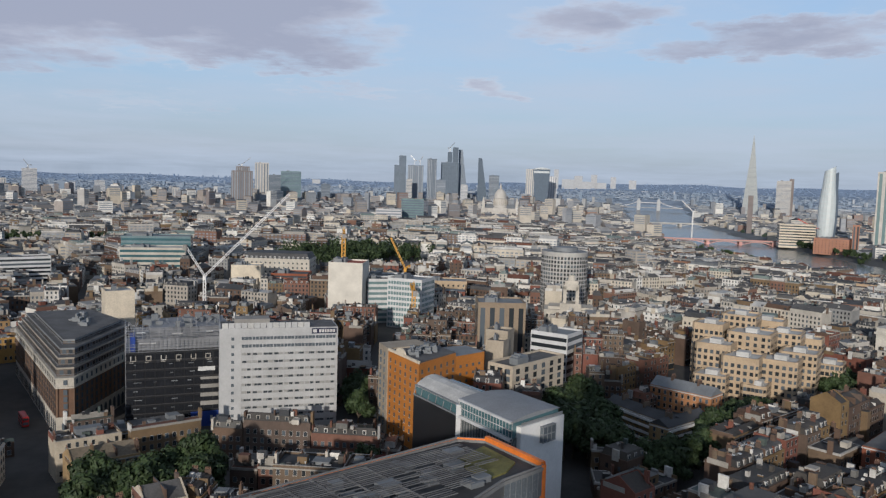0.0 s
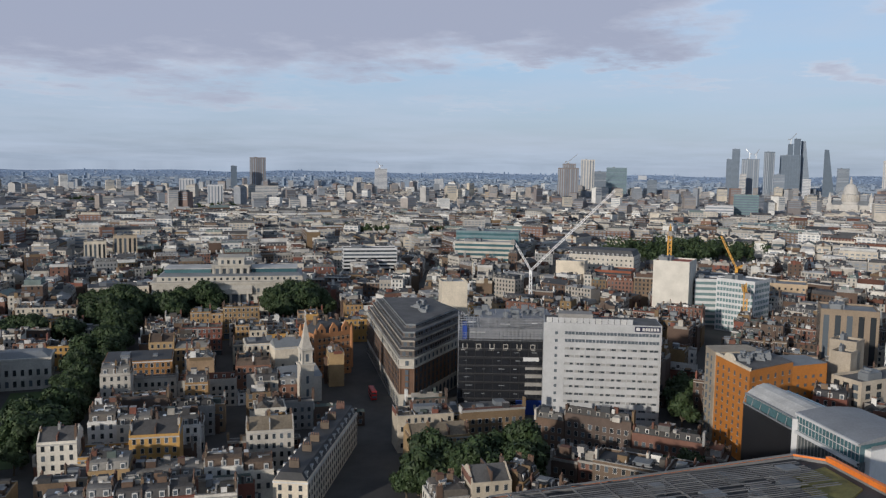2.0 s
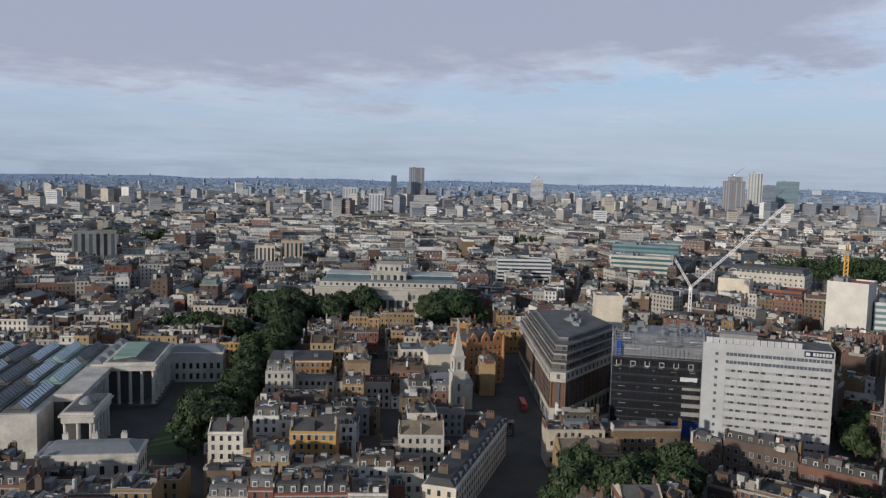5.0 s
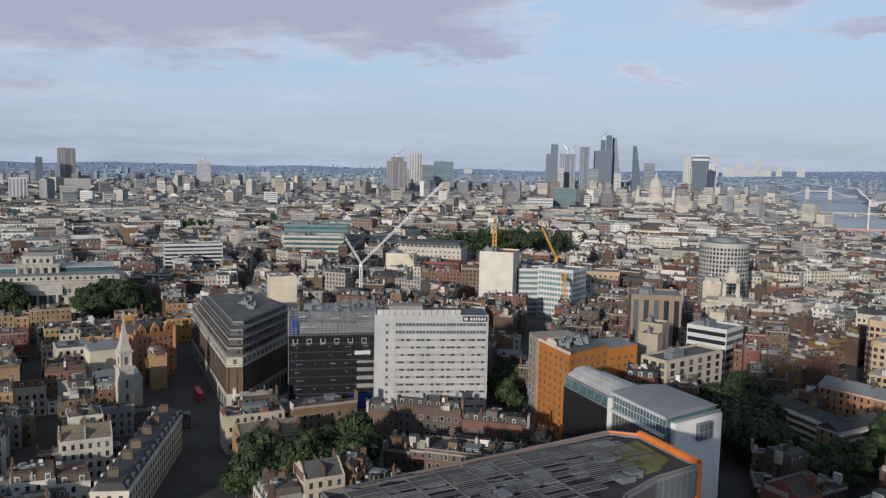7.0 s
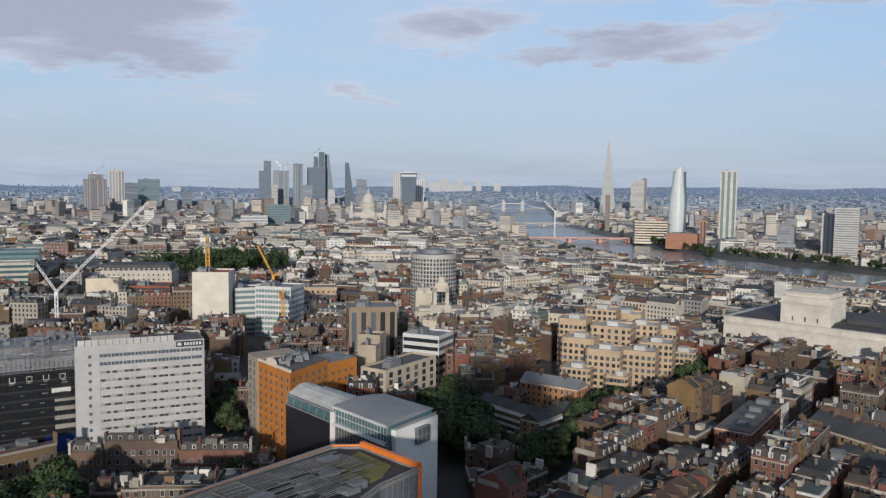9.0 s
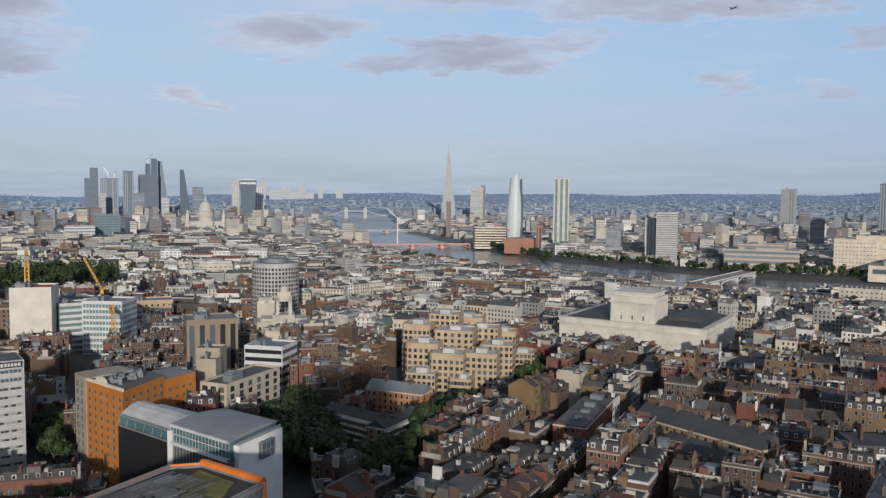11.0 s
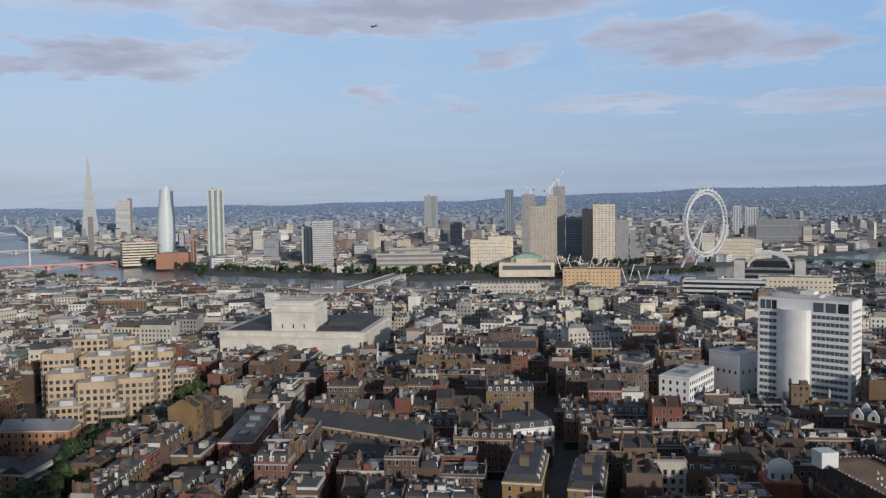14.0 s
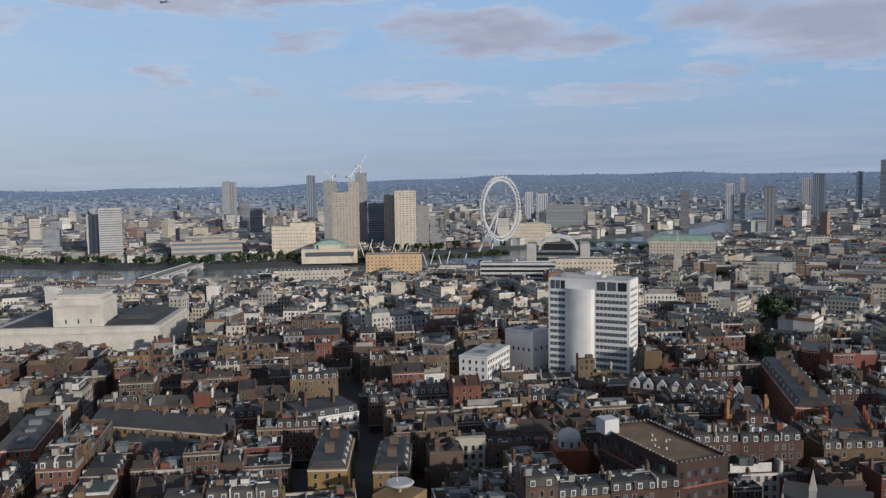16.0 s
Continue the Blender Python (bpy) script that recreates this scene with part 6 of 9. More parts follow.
def round_tower():
    """The drum-shaped concrete grid tower, with its low stone neighbours."""
    x, y, h, r = 690, -127, 50, 19.5
    root = thing("drum_tower", "round concrete tower with a grid of windows", "office building", "", x, y, -2)
    claim(x, y, 46, 46, 0, 2)
    s = Shape()
    s.tube(0, 0, 0, h + 2, r, r, 40)
    part("wall", s, material("grey_concrete", [(0.42, 0.41, 0.39)]), root)
    s = Shape()
    s.tube(0, 0, h + 2, h + 2.3, r - 1, r - 1, 32)
    s.tube(0, 0, h + 2.3, h + 5.5, r * 0.55, r * 0.55, 24)
    part("roof", s, lead_roof, root)
    s = Shape()
    for k in range(44):
        a = 2 * math.pi * k / 44
        for f in range(13):
            s.origin((r + 0.06) * math.cos(a), (r + 0.06) * math.sin(a), 6 + f * 3.35, a + math.pi / 2)
            s.poly([(-0.85, 0, 0), (0.85, 0, 0), (0.85, 0, 2.2), (-0.85, 0, 2.2)])
    s.origin(0, 0, 0, 0)
    part("glazing", s, glass_dark, root, kind="stuff")
    # the stone church tower in front
    x, y = 618, -120
    root = thing("stone_lantern", "stone building with an arched lantern tower", "church", "", x, y, 0, facing(x, y))
    claim(x, y, 40, 26, facing(x, y), 2)
    s = Shape()
    s.box(-20, -8, -2, 20, 16, 12)
    s.box(-17, -5, 12, 17, 13, 14)
    part("wall", s, stone_pale, root)
    s = Shape()
    for a, b_ in ((-6, -3.4), (3.4, 6)):
        s.box(a, -6, 14, b_, 4, 30)
    s.box(-6, -6, 27, 6, 4, 31, floor=True)
    s.box(-5, -5, 31, 5, 3, 34)
    s.box(-8, -8, 12, 8, 6, 17)
    s.tube(0, -1, 34, 38, 3, 2.2, 10)
    part("lantern", s, stone_pale, root)
    s = Shape()
    s.windows(-19, 19, -8, -1, 1, 4.2, 2, 12, 1.5, 2.4)
    part("glazing", s, glass_dark, root, kind="stuff")


spire_church()
masons_hall()
terrace_flats()
white_tower()
round_tower()
crane("white luffing tower crane with raised jib", 617, 157, 0, 30, (17, -60, 63), (-3.4, 13.6, 23), white_steel, 0.2, 0.9)
crane("orange tower crane beside the offices", 557, 0, 0, 31, (14, 2, 3), (-8, -1, 1), yellow_steel, 0.34, 1.1)
crane("yellow tower crane over the trees", 668, 58, 0, 60, (22, 2, 2), (-9, -1, 1), yellow_steel, 0.4, 1.3)
crane("yellow luffing crane over the trees", 705, 8, 0, 30, (1, 13, 26), (2, -6, 3), yellow_steel, 0.26, 0.8)


# ---- named buildings in the near streets ----
def brown_roof_block():
    """The dark brick block with a gravel roof, white parapet nibs and a white lift housing."""
    foot = [(62, -237), (94, -262), (82, -277), (50, -252)]
    foot = [(50.5, -252), (62, -237), (94.5, -262), (82.5, -277)]
    foot = foot[::-1]
    claim_outline(foot, 3)
    cx, cy = footprint(foot)
    root = thing("gravel_roof_block", "dark red brick block with flat brown gravel roof", "office building", "", cx, cy, 0)
    loc = [(x - cx, y - cy) for x, y in foot]
    area = sum(a[0] * b_[1] - b_[0] * a[1] for a, b_ in zip(loc, loc[1:] + loc[:1]))
    if area < 0:
        loc = loc[::-1]
    inn = [(x * 0.95, y * 0.95) for x, y in loc]
    s = Shape()
    s.solid([[(x, y, -2) for x, y in loc], [(x, y, 28) for x, y in loc], [(x, y, 28) for x, y in inn], [(x, y, 27.2) for x, y in inn]])
    part("wall", s, material("maroon_brick", [(0.055, 0.03, 0.025)], stain=0.5), root)
    s = Shape()
    s.prism(inn, 27, 27.25)
    part("roof", s, brown_roof, root)
    rnd = random.Random(5)
    s = Shape()
    for (ax, ay), (bx, by) in zip(loc, loc[1:] + loc[:1]):
        n = int(math.dist((ax, ay), (bx, by)) / 1.6)
        for k in range(n):
            t = k / n
            s.box(ax + (bx - ax) * t - 0.25, ay + (by - ay) * t - 0.25, 28, ax + (bx - ax) * t + 0.25, ay + (by - ay) * t + 0.25, 28.4)
    part("parapet_nib", s, trim_white, root, kind="stuff")
    for k in range(9):
        s = Shape()
        t, q = rnd.uniform(-0.35, 0.35), rnd.uniform(-0.3, 0.3)
        px, py = (loc[0][0] - loc[2][0]) * t * 0.5 + q * 8, (loc[0][1] - loc[2][1]) * t * 0.5 + q * 8
        s.tube(px, py, 27.2, 27.6 + rnd.uniform(0, 0.5), 0.35, 0.3, 8)
        part("roof_vent", s, trim_white, root)
    s = Shape()
    s.origin(93 - cx, -263 - cy, 27, math.atan2(-25, 32))
    s.box(-6, -1.5, 0, -0.5, 4, 5)
    part("lift_housing", s, white_paint, root, "white lift housing")
    s = Shape()
    for (ax, ay), (bx, by) in zip(loc, loc[1:] + loc[:1]):
        ln = math.dist((ax, ay), (bx, by))
        tn = math.atan2(by - ay, bx - ax)
        s.origin(ax, ay, 0, tn)
        s.windows(0.5, ln - 0.5, 0, -1, 2, 3.4, 7, max(2, int(ln / 2.6)), 1.3, 1.8, 0.8, 0)
        s.box(0, -0.2, 20, ln, 0.05, 20.6, 1, floor=True)
    s.origin(0, 0, 0, 0)
    part("glazing", s, [glass_dark, red_brick], root, kind="stuff")


def gabled_corner(x, y, turn, w, d, h, wall, label, gables=3, gable_face=None):
    """A Victorian corner block with shaped gables, bands and turrets."""
    root = thing("gabled_mansion", label, "mansion block", "gabled mansions", x, y, ground_z(x, y), turn)
    claim(x, y, w, d, turn, 1.5)
    hw, hd = w / 2, d / 2
    s = Shape()
    s.box(-hw, -hd, -2, hw, hd, h)
    part("wall", s, wall, root)
    buff = material("buff_stone", [(0.42, 0.32, 0.22)])
    for k in range(int(h / 3.4)):
        s = Shape()
        s.box(-hw - 0.12, -hd - 0.12, 3 + k * 3.4, hw + 0.12, hd + 0.12, 3.3 + k * 3.4, floor=True)
        part("string_course", s, buff, root)
    s = Shape()
    s.solid([[(-hw + 0.6, -hd + 0.6, h), (hw - 0.6, -hd + 0.6, h), (hw - 0.6, hd - 0.6, h), (-hw + 0.6, hd - 0.6, h)],
             [(-hw * 0.5, -hd * 0.5, h + 5), (hw * 0.5, -hd * 0.5, h + 5), (hw * 0.5, hd * 0.5, h + 5), (-hw * 0.5, hd * 0.5, h + 5)]])
    part("roof", s, slate_roof, root)
    for k in range(gables):
        for side in (-1, 1):
            xm = -hw + (k + 0.5) * w / gables
            g = min(2.4, w / gables * 0.36)
            s = Shape()
            y0, y1 = sorted((side * (hd + 0.1), side * (hd - 1.0)))
            s.solid([[(xm - g, y0, h - 0.2), (xm + g, y0, h - 0.2), (xm + g, y1, h - 0.2), (xm - g, y1, h - 0.2)],
                     [(xm - g, y0, h + 2), (xm + g, y0, h + 2), (xm + g, y1, h + 2), (xm - g, y1, h + 2)],
                     [(xm - g * 0.5, y0, h + 3.6), (xm + g * 0.5, y0, h + 3.6), (xm + g * 0.5, y1, h + 3.6), (xm - g * 0.5, y1, h + 3.6)],
                     [(xm - 0.2, y0, h + 5), (xm + 0.2, y0, h + 5), (xm + 0.2, y1, h + 5), (xm - 0.2, y1, h + 5)]])
            s.flat(xm, side * (hd + 0.16), h + 0.4, 1.2, 1.8, side, 1)
            part("gable", s, [gable_face or wall, glass_dark], root)
    for sx in (-1, 1):
        for sy in (-1, 1):
            s = Shape()
            s.tube(sx * hw, sy * hd, 3, h + 1.0, 0.85, 0.85, 8)
            s.tube(sx * hw, sy * hd, h + 1.0, h + 3.4, 0.95, 0.1, 8)
            part("turret", s, wall, root)
    s = Shape()
    for out in (-1, 1):
        s.windows(-hw + 1, hw - 1, out * hd, out, 1, 3.4, int(h / 3.4), max(2, int(w / 2.8)), 1.2, 1.9, 0.8, 0, 1)
        s.windows_x(-hd + 1, hd - 1, out * hw, out, 1, 3.4, int(h / 3.4), max(2, int(d / 2.8)), 1.2, 1.9, 0.8, 0, 1)
    part("glazing", s, [glass_dark, material("buff_trim", [(0.38, 0.30, 0.22)])], root, kind="stuff")
    for k in range(3):
        s = Shape()
        s.box(-hw * 0.6 + k * hw * 0.6 - 0.5, -1.4, h + 2, -hw * 0.6 + k * hw * 0.6 + 0.5, 1.4, h + 8)
        part("chimney", s, chimney_brick, root)


def long_house(name, label, a, b_, depth, h, wall, roof, storeys, style="mansard", cols=12, z0=0.0, trim=None):
    """A long street building whose front runs from a to b."""
    ln = math.dist(a, b_)
    turn = math.atan2(b_[1] - a[1], b_[0] - a[0])
    root = thing(name, label, "building", "", a[0], a[1], z0, turn)
    claim((a[0] + b_[0]) / 2 - math.sin(turn) * depth / 2, (a[1] + b_[1]) / 2 + math.cos(turn) * depth / 2, ln, depth, turn, 1.5)
    s = Shape()
    s.box(0, 0, -3, ln, depth, h)
    s.box(-0.15, -0.2, h - 0.9, ln + 0.15, depth + 0.2, h - 0.4, 1, floor=True)
    part("wall", s, [wall, trim or trim_white], root)
    s = Shape()
    if style == "mansard":
        s.solid([[(0.3, 0.5, h), (ln - 0.3, 0.5, h), (ln - 0.3, depth - 0.5, h), (0.3, depth - 0.5, h)],
                 [(0.3, 2.0, h + 2.6), (ln - 0.3, 2.0, h + 2.6), (ln - 0.3, depth - 2.0, h + 2.6), (0.3, depth - 2.0, h + 2.6)]])
    elif style == "gable":
        s.gable(0, -0.3, ln, depth + 0.3, h, h + depth * 0.3)
    else:
        s.box(0.4, 0.4, h, ln - 0.4, depth - 0.4, h + 0.2)
    part("roof", s, roof, root)
    s = Shape()
    storey = (h - 1.2) / storeys
    for y, out in ((0, -1), (depth, 1)):
        s.windows(0.5, ln - 0.5, y, out, 0.3, storey, storeys, cols, 1.2, min(1.9, storey * 0.6), 0.7, 0, 1)
    for x, out in ((0, -1), (ln, 1)):
        s.windows_x(0.6, depth - 0.6, x, out, 0.3, storey, storeys, max(2, int(depth / 3.5)), 1.1, min(1.8, storey * 0.6), 0.7, 0, 1)
    part("glazing", s, [glass_dark, trim or trim_white], root, kind="stuff")
    if style == "mansard":
        for k in range(cols // 2):
            xm = (k + 0.5) * ln / (cols // 2)
            for y0, y1, out, yy in ((0.7, 2.2, -1, 0.64), (depth - 2.2, depth - 0.7, 1, depth - 0.64)):
                s = Shape()
                s.box(xm - 0.8, y0, h + 0.2, xm + 0.8, y1, h + 2.1, 0, 2)
                s.flat(xm, yy, h + 0.5, 1.1, 1.3, out, 1)
                part("dormer", s, [trim_white, glass_dark, lead_roof], root)
    rnd = random.Random(int(ln * 7))
    for k in range(max(2, int(ln / 12))):
        s = Shape()
        x = (k + 0.5) * ln / max(2, int(ln / 12)) + rnd.uniform(-2, 2)
        if style == "flat":
            s.box(x, depth * 0.3, h, x + rnd.uniform(2, 5), depth * 0.3 + rnd.uniform(2, depth * 0.4), h + rnd.uniform(1, 2.6))
            part("roof_plant", s, plant_grey, root)
        else:
            s.box(x - 0.5, depth / 2 - 1.6, h, x + 0.5, depth / 2 + 1.6, h + depth * 0.3 + 1.6)
            for p in range(4):
                s.tube(x, depth / 2 - 1.2 + p * 0.8, h + depth * 0.3 + 1.6, h + depth * 0.3 + 2.4, 0.2, 0.17, 6, 1)
            part("chimney", s, [chimney_brick, pot_clay], root)
    return root


def balcony_flats(a, b_, depth, h):
    """Low post-war flats with white balcony fronts."""
    root = long_house("balcony_flats", "four-storey brick flats with white balcony bands", a, b_, depth, h, stock_brick, slate_roof, 4, "gable", 14)
    ln = math.dist(a, b_)
    for k in range(4):
        s = Shape()
        s.box(0, -1.6, 1.2 + k * h / 4, ln, -0.2, 1.5 + k * h / 4, floor=True)
        s.box(0, -1.7, 1.5 + k * h / 4, ln, -1.5, 2.4 + k * h / 4, floor=True)
        part("balcony", s, white_bright, root)


def disc_canopy():
    """A pale round canopy on a mast."""
    x, y = 137, -203
    root = thing("disc_canopy", "pale round roof canopy with a slim white mast", "canopy", "", x, y, 0)
    claim(x, y, 14, 14, 0, 1)
    s = Shape()
    s.box(-6, -6, -2, 6, 6, 17)
    part("plinth", s, stock_brick, root)
    s = Shape()
    s.tube(0, 0, 17, 19.4, 0.6, 0.6, 8)
    part("post", s, steel, root)
    s = Shape()
    s.tube(0, 0, 19.4, 19.9, 4.0, 4.5, 28)
    s.tube(0, 0, 19.9, 20.3, 4.5, 3.9, 28)
    part("disc", s, pale_roof, root)
    s = Shape()
    s.tube(0.6, 0.4, 20.2, 25, 0.12, 0.06, 6)
    part("mast", s, white_steel, root)


def dome_house():
    x, y = 111, -275
    root = thing("domed_corner_house", "red brick corner house with a white drum and dome", "house", "", x, y, 0, 0.6)
    claim(x, y, 12, 12, 0.6, 1)
    s = Shape()
    s.box(-6, -6, -2, 6, 6, 15)
    part("wall", s, red_brick, root)
    s = Shape()
    s.tube(0, 0, 15, 18, 4.2, 4.2, 16)
    n = 16
    s.solid([[(r * math.cos(6.2832 * k / n), r * math.sin(6.2832 * k / n), z) for k in range(n)] for r, z in ((4.4, 18), (4.0, 19.4), (2.8, 20.8), (1.0, 21.6), (0.2, 21.8))])
    part("dome", s, pale_roof, root)
    s = Shape()
    for k in range(8):
        a = 6.2832 * k / 8
        s.origin(4.25 * math.cos(a), 4.25 * math.sin(a), 15.6, a + math.pi / 2)
        s.poly([(-0.5, 0, 0), (0.5, 0, 0), (0.5, 0, 1.8), (-0.5, 0, 1.8)])
    s.origin(0, 0, 0, 0)
    part("glazing", s, glass_dark, root)


def chapel_spires():
    """The church at the crossroads: grey spirelets with white caps."""
    x, y = 24, -262
    root = thing("chapel", "grey stone chapel with pinnacles and pale caps", "church", "", x, y, 0, 0.1)
    claim(x, y, 26, 20, 0.1, 1)
    s = Shape()
    s.box(-12, -8, -2, 12, 8, 14)
    part("wall", s, dark_brick, root)
    s = Shape()
    s.gable(-12, -8, 12, 8, 14, 20)
    part("roof", s, slate_roof, root)
    for px, py, h in ((4, 8, 27), (-8, 8, 19), (12, 8, 19), (-12, 0, 18), (12, -8, 18)):
        s = Shape()
        s.box(px - 1, py - 1, 0, px + 1, py + 1, h - 6)
        s.solid([[(px - 1.1, py - 1.1, h - 6), (px + 1.1, py - 1.1, h - 6), (px + 1.1, py + 1.1, h - 6), (px - 1.1, py + 1.1, h - 6)], [(px - 0.05, py - 0.05, h), (px + 0.05, py - 0.05, h), (px + 0.05, py + 0.05, h), (px - 0.05, py + 0.05, h)]])
        part("pinnacle", s, stone_pale, root)


brown_roof_block()
gabled_corner(62, -345, math.atan2(-0.985, 0.17), 20, 15, 18, orange_brick, "orange terracotta corner block with shaped gables")
gabled_corner(26, -345, math.atan2(-0.985, 0.17), 20, 15, 18, red_brick, "red brick corner block with shaped gables")
gabled_corner(97, -386, math.pi, 52, 12, 12.5, dark_brick, "dark brick mansion row with pale gables", 8, trim_white)
long_house("red_theatre_row", "long red brick theatre row with grey roofs", (76, -456), (47, -370), 17, 15, red_brick, slate_roof, 4, "mansard", 20)
long_house("red_theatre", "red brick theatre with pale lettering band", (74, -494), (28, -487), 30, 16, red_brick, felt_roof, 4, "flat", 14)
long_house("grey_office", "beige-grey office cube with window bands", (236, -397.5), (237.6, -414), 14, 20, material("taupe_concrete", [(0.25, 0.22, 0.18)]), felt_roof, 5, "flat", 6)
long_house("white_fin_office", "white office with dark upright fins", (197.6, -376.5), (202, -412), 16, 20, white_bright, pale_roof, 5, "flat", 14)
long_house("white_store", "plain white rendered store beside the tower", (198, -434), (194.5, -452), 20, 24, white_bright, pale_roof, 2, "flat", 3)
long_house("white_ribbon_house", "white rendered building with ribbon windows", (209, -337), (186, -350), 12, 11, white_bright, felt_roof, 3, "flat", 10)
long_house("white_curved_house", "white painted corner building with grey mansard", (224, -259), (211, -282), 22, 13, white_bright, slate_roof, 3, "mansard", 8)
long_house("yellow_brick_house", "yellow brick building with grey flat roof", (251, -318), (282, -345), 12, 14, stock_brick, felt_roof, 4, "flat", 10)
long_house("slate_hall", "long brick hall under a slate roof", (243, -244), (303, -228), 16, 13, stock_brick, slate_roof, 4, "gable", 16)
long_house("brick_workshop", "yellow brick workshop with long window strip", (222, -222), (266, -212), 14, 12, stock_brick, slate_roof, 3, "gable", 14)
long_house("stock_brick_flats", "yellow stock brick flats with mansard dormers", (164, -212), (182, -240), 13, 17, material("ochre_brick", [(0.30, 0.19, 0.07)], stain=0.5), slate_roof, 5, "mansard", 10)
long_house("stock_brick_flats", "yellow stock brick flats with tall chimneys", (148, -225), (163, -250), 12, 15, material("ochre_brick_2", [(0.27, 0.17, 0.075)], stain=0.5), slate_roof, 5, "mansard", 8)
long_house("blue_roof_flats", "red brick flats with blue-green top storey", (283, -178), (318, -214), 14, 15, red_brick, felt_roof, 5, "flat", 14)
long_house("cream_curved_hall", "cream stone hall with deep cornice", (136.5, -336), (132, -363), 14, 12, cream_render, slate_roof, 3, "flat", 9)
balcony_flats((360, -88), (327, -106), 9, 11.5)
balcony_flats((321, -104), (339, -127), 9, 11.5)
long_house("orange_school", "orange brick school with grey pitched roofs", (395, -118), (372, -140), 12, 11, orange_brick, lead_roof, 3, "gable", 10)
disc_canopy()
dome_house()
chapel_spires()
# north of the crossroads
long_house("mustard_flats", "mustard brick mansion flats with pale bands", (288, 271), (306, 247), 22, 19, material("mustard_brick", [(0.30, 0.15, 0.05)], stain=0.5), slate_roof, 6, "flat", 12)
gabled_corner(378, 206, math.atan2(-9, 16), 22, 15, 23, orange_brick, "orange and white striped brick mansion with turrets", 3)
long_house("cream_flats", "plain cream rendered block with few windows", (343, 232), (351, 222), 16, 20, cream_render, felt_roof, 6, "flat", 4)
long_house("pale_hall", "tall pale windowless church hall", (338, 212), (348, 202), 12, 21, cream_render, lead_roof, 2, "gable", 2)
long_house("corner_parade", "weathered brown brick corner parade with white ground floor", (300, 121), (306.5, 106), 13, 10.5, stock_brick, felt_roof, 4, "flat", 6)
long_house("corner_parade", "yellow brick back range beside the hoarding", (308, 103.5), (317.5, 90), 12, 11, material("sooty_stock", [(0.20, 0.135, 0.07)], stain=0.6), felt_roof, 3, "flat", 6)
long_house("hotel_podium", "low white podium with flat roofs", (316, 74), (327, 34), 9, 5.5, white_paint, pale_roof, 1, "flat", 12)
long_house("white_terrace", "cream stucco street terrace with slate mansard and dormers", (214, 123), (284, 141), 11, 13, cream_render, slate_roof, 4, "mansard", 24)
long_house("red_slate_hall", "low hall with dark red tiled roof", (284, -10), (276, 28), 13, 11, red_brick, material("red_tiles", [(0.11, 0.03, 0.025)], stain=0.5), 3, "gable", 12)
long_house("palazzo_wing", "cream stone wing with long rows of windows", (446, 431), (474, 402), 22, 21, cream_render, felt_roof, 5, "flat", 12)


def city_bus(x, y, turn):
    """A red double-decker."""
    root = thing("bus", "red double-decker bus driving up the street", "bus", "", x, y, 0, turn)
    s = Shape()
    s.box(-5.4, -1.25, 0.35, 5.4, 1.25, 4.3, 0)
    s.solid([[(-5.4, -1.25, 4.3), (5.4, -1.25, 4.3), (5.4, 1.25, 4.3), (-5.4, 1.25, 4.3)], [(-5.2, -1.0, 4.45), (5.2, -1.0, 4.45), (5.2, 1.0, 4.45), (-5.2, 1.0, 4.45)]], 0)
    part("body", s, material("bus_red", [(0.42, 0.02, 0.02)], rough=0.35, bump=0), root)
    for z in (1.3, 3.1):
        for sy in (-1, 1):
            s = Shape()
            s.flat(0, sy * 1.27, z, 9.8, 0.85, sy, 0)
            part("side_window", s, glass_dark, root)
    for sx in (-1, 1):
        s = Shape()
        s.flat_x(sx * 5.42, 0, 1.1, 2.1, 1.1, sx, 0)
        s.flat_x(sx * 5.42, 0, 3.0, 2.1, 0.9, sx, 0)
        part("end_window", s, glass_dark, root)
        for sy in (-1, 1):
            s = Shape()
            for k in range(10):
                a, b_ = 2 * math.pi * k / 10, 2 * math.pi * (k + 1) / 10
                s.poly([(sx * 3.4, sy * 1.28, 0.5), (sx * 3.4 + 0.5 * math.cos(a), sy * 1.28, 0.5 + 0.5 * math.sin(a)), (sx * 3.4 + 0.5 * math.cos(b_), sy * 1.28, 0.5 + 0.5 * math.sin(b_))])
                s.poly([(sx * 3.4 + 0.5 * math.cos(a), sy * 1.28, 0.5 + 0.5 * math.sin(a)), (sx * 3.4 + 0.5 * math.cos(b_), sy * 1.28, 0.5 + 0.5 * math.sin(b_)),
                        (sx * 3.4 + 0.5 * math.cos(b_), sy * 0.95, 0.5 + 0.5 * math.sin(b_)), (sx * 3.4 + 0.5 * math.cos(a), sy * 0.95, 0.5 + 0.5 * math.sin(a))])
            part("wheel", s, black_clad, root)


city_bus(345.5, 163.5, math.atan2(0.55, 0.836))

# ---- the far skyline ----
def far(name, label, x, y, w, top, wall, style="bands", floors=20, cols=6, d=None, pane=None, extra=0.0, roof=None, plant=1):
    return block(name, label, x, y, w, d or w * 0.8, top, wall, roof or lead_roof, floors, style, cols, max(2, cols - 2), extra=extra,
                 category="tower", group="skyline towers", pane=pane or hazed_pane, plant=plant, win=(w / cols * 0.5, 1.6), low=-17)


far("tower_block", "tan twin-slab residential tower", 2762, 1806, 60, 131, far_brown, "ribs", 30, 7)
far("tower_block", "dark blade-shaped tower far off", 2629, 1824, 22, 98, hazed_dark, "none")
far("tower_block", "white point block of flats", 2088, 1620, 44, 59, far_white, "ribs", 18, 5)
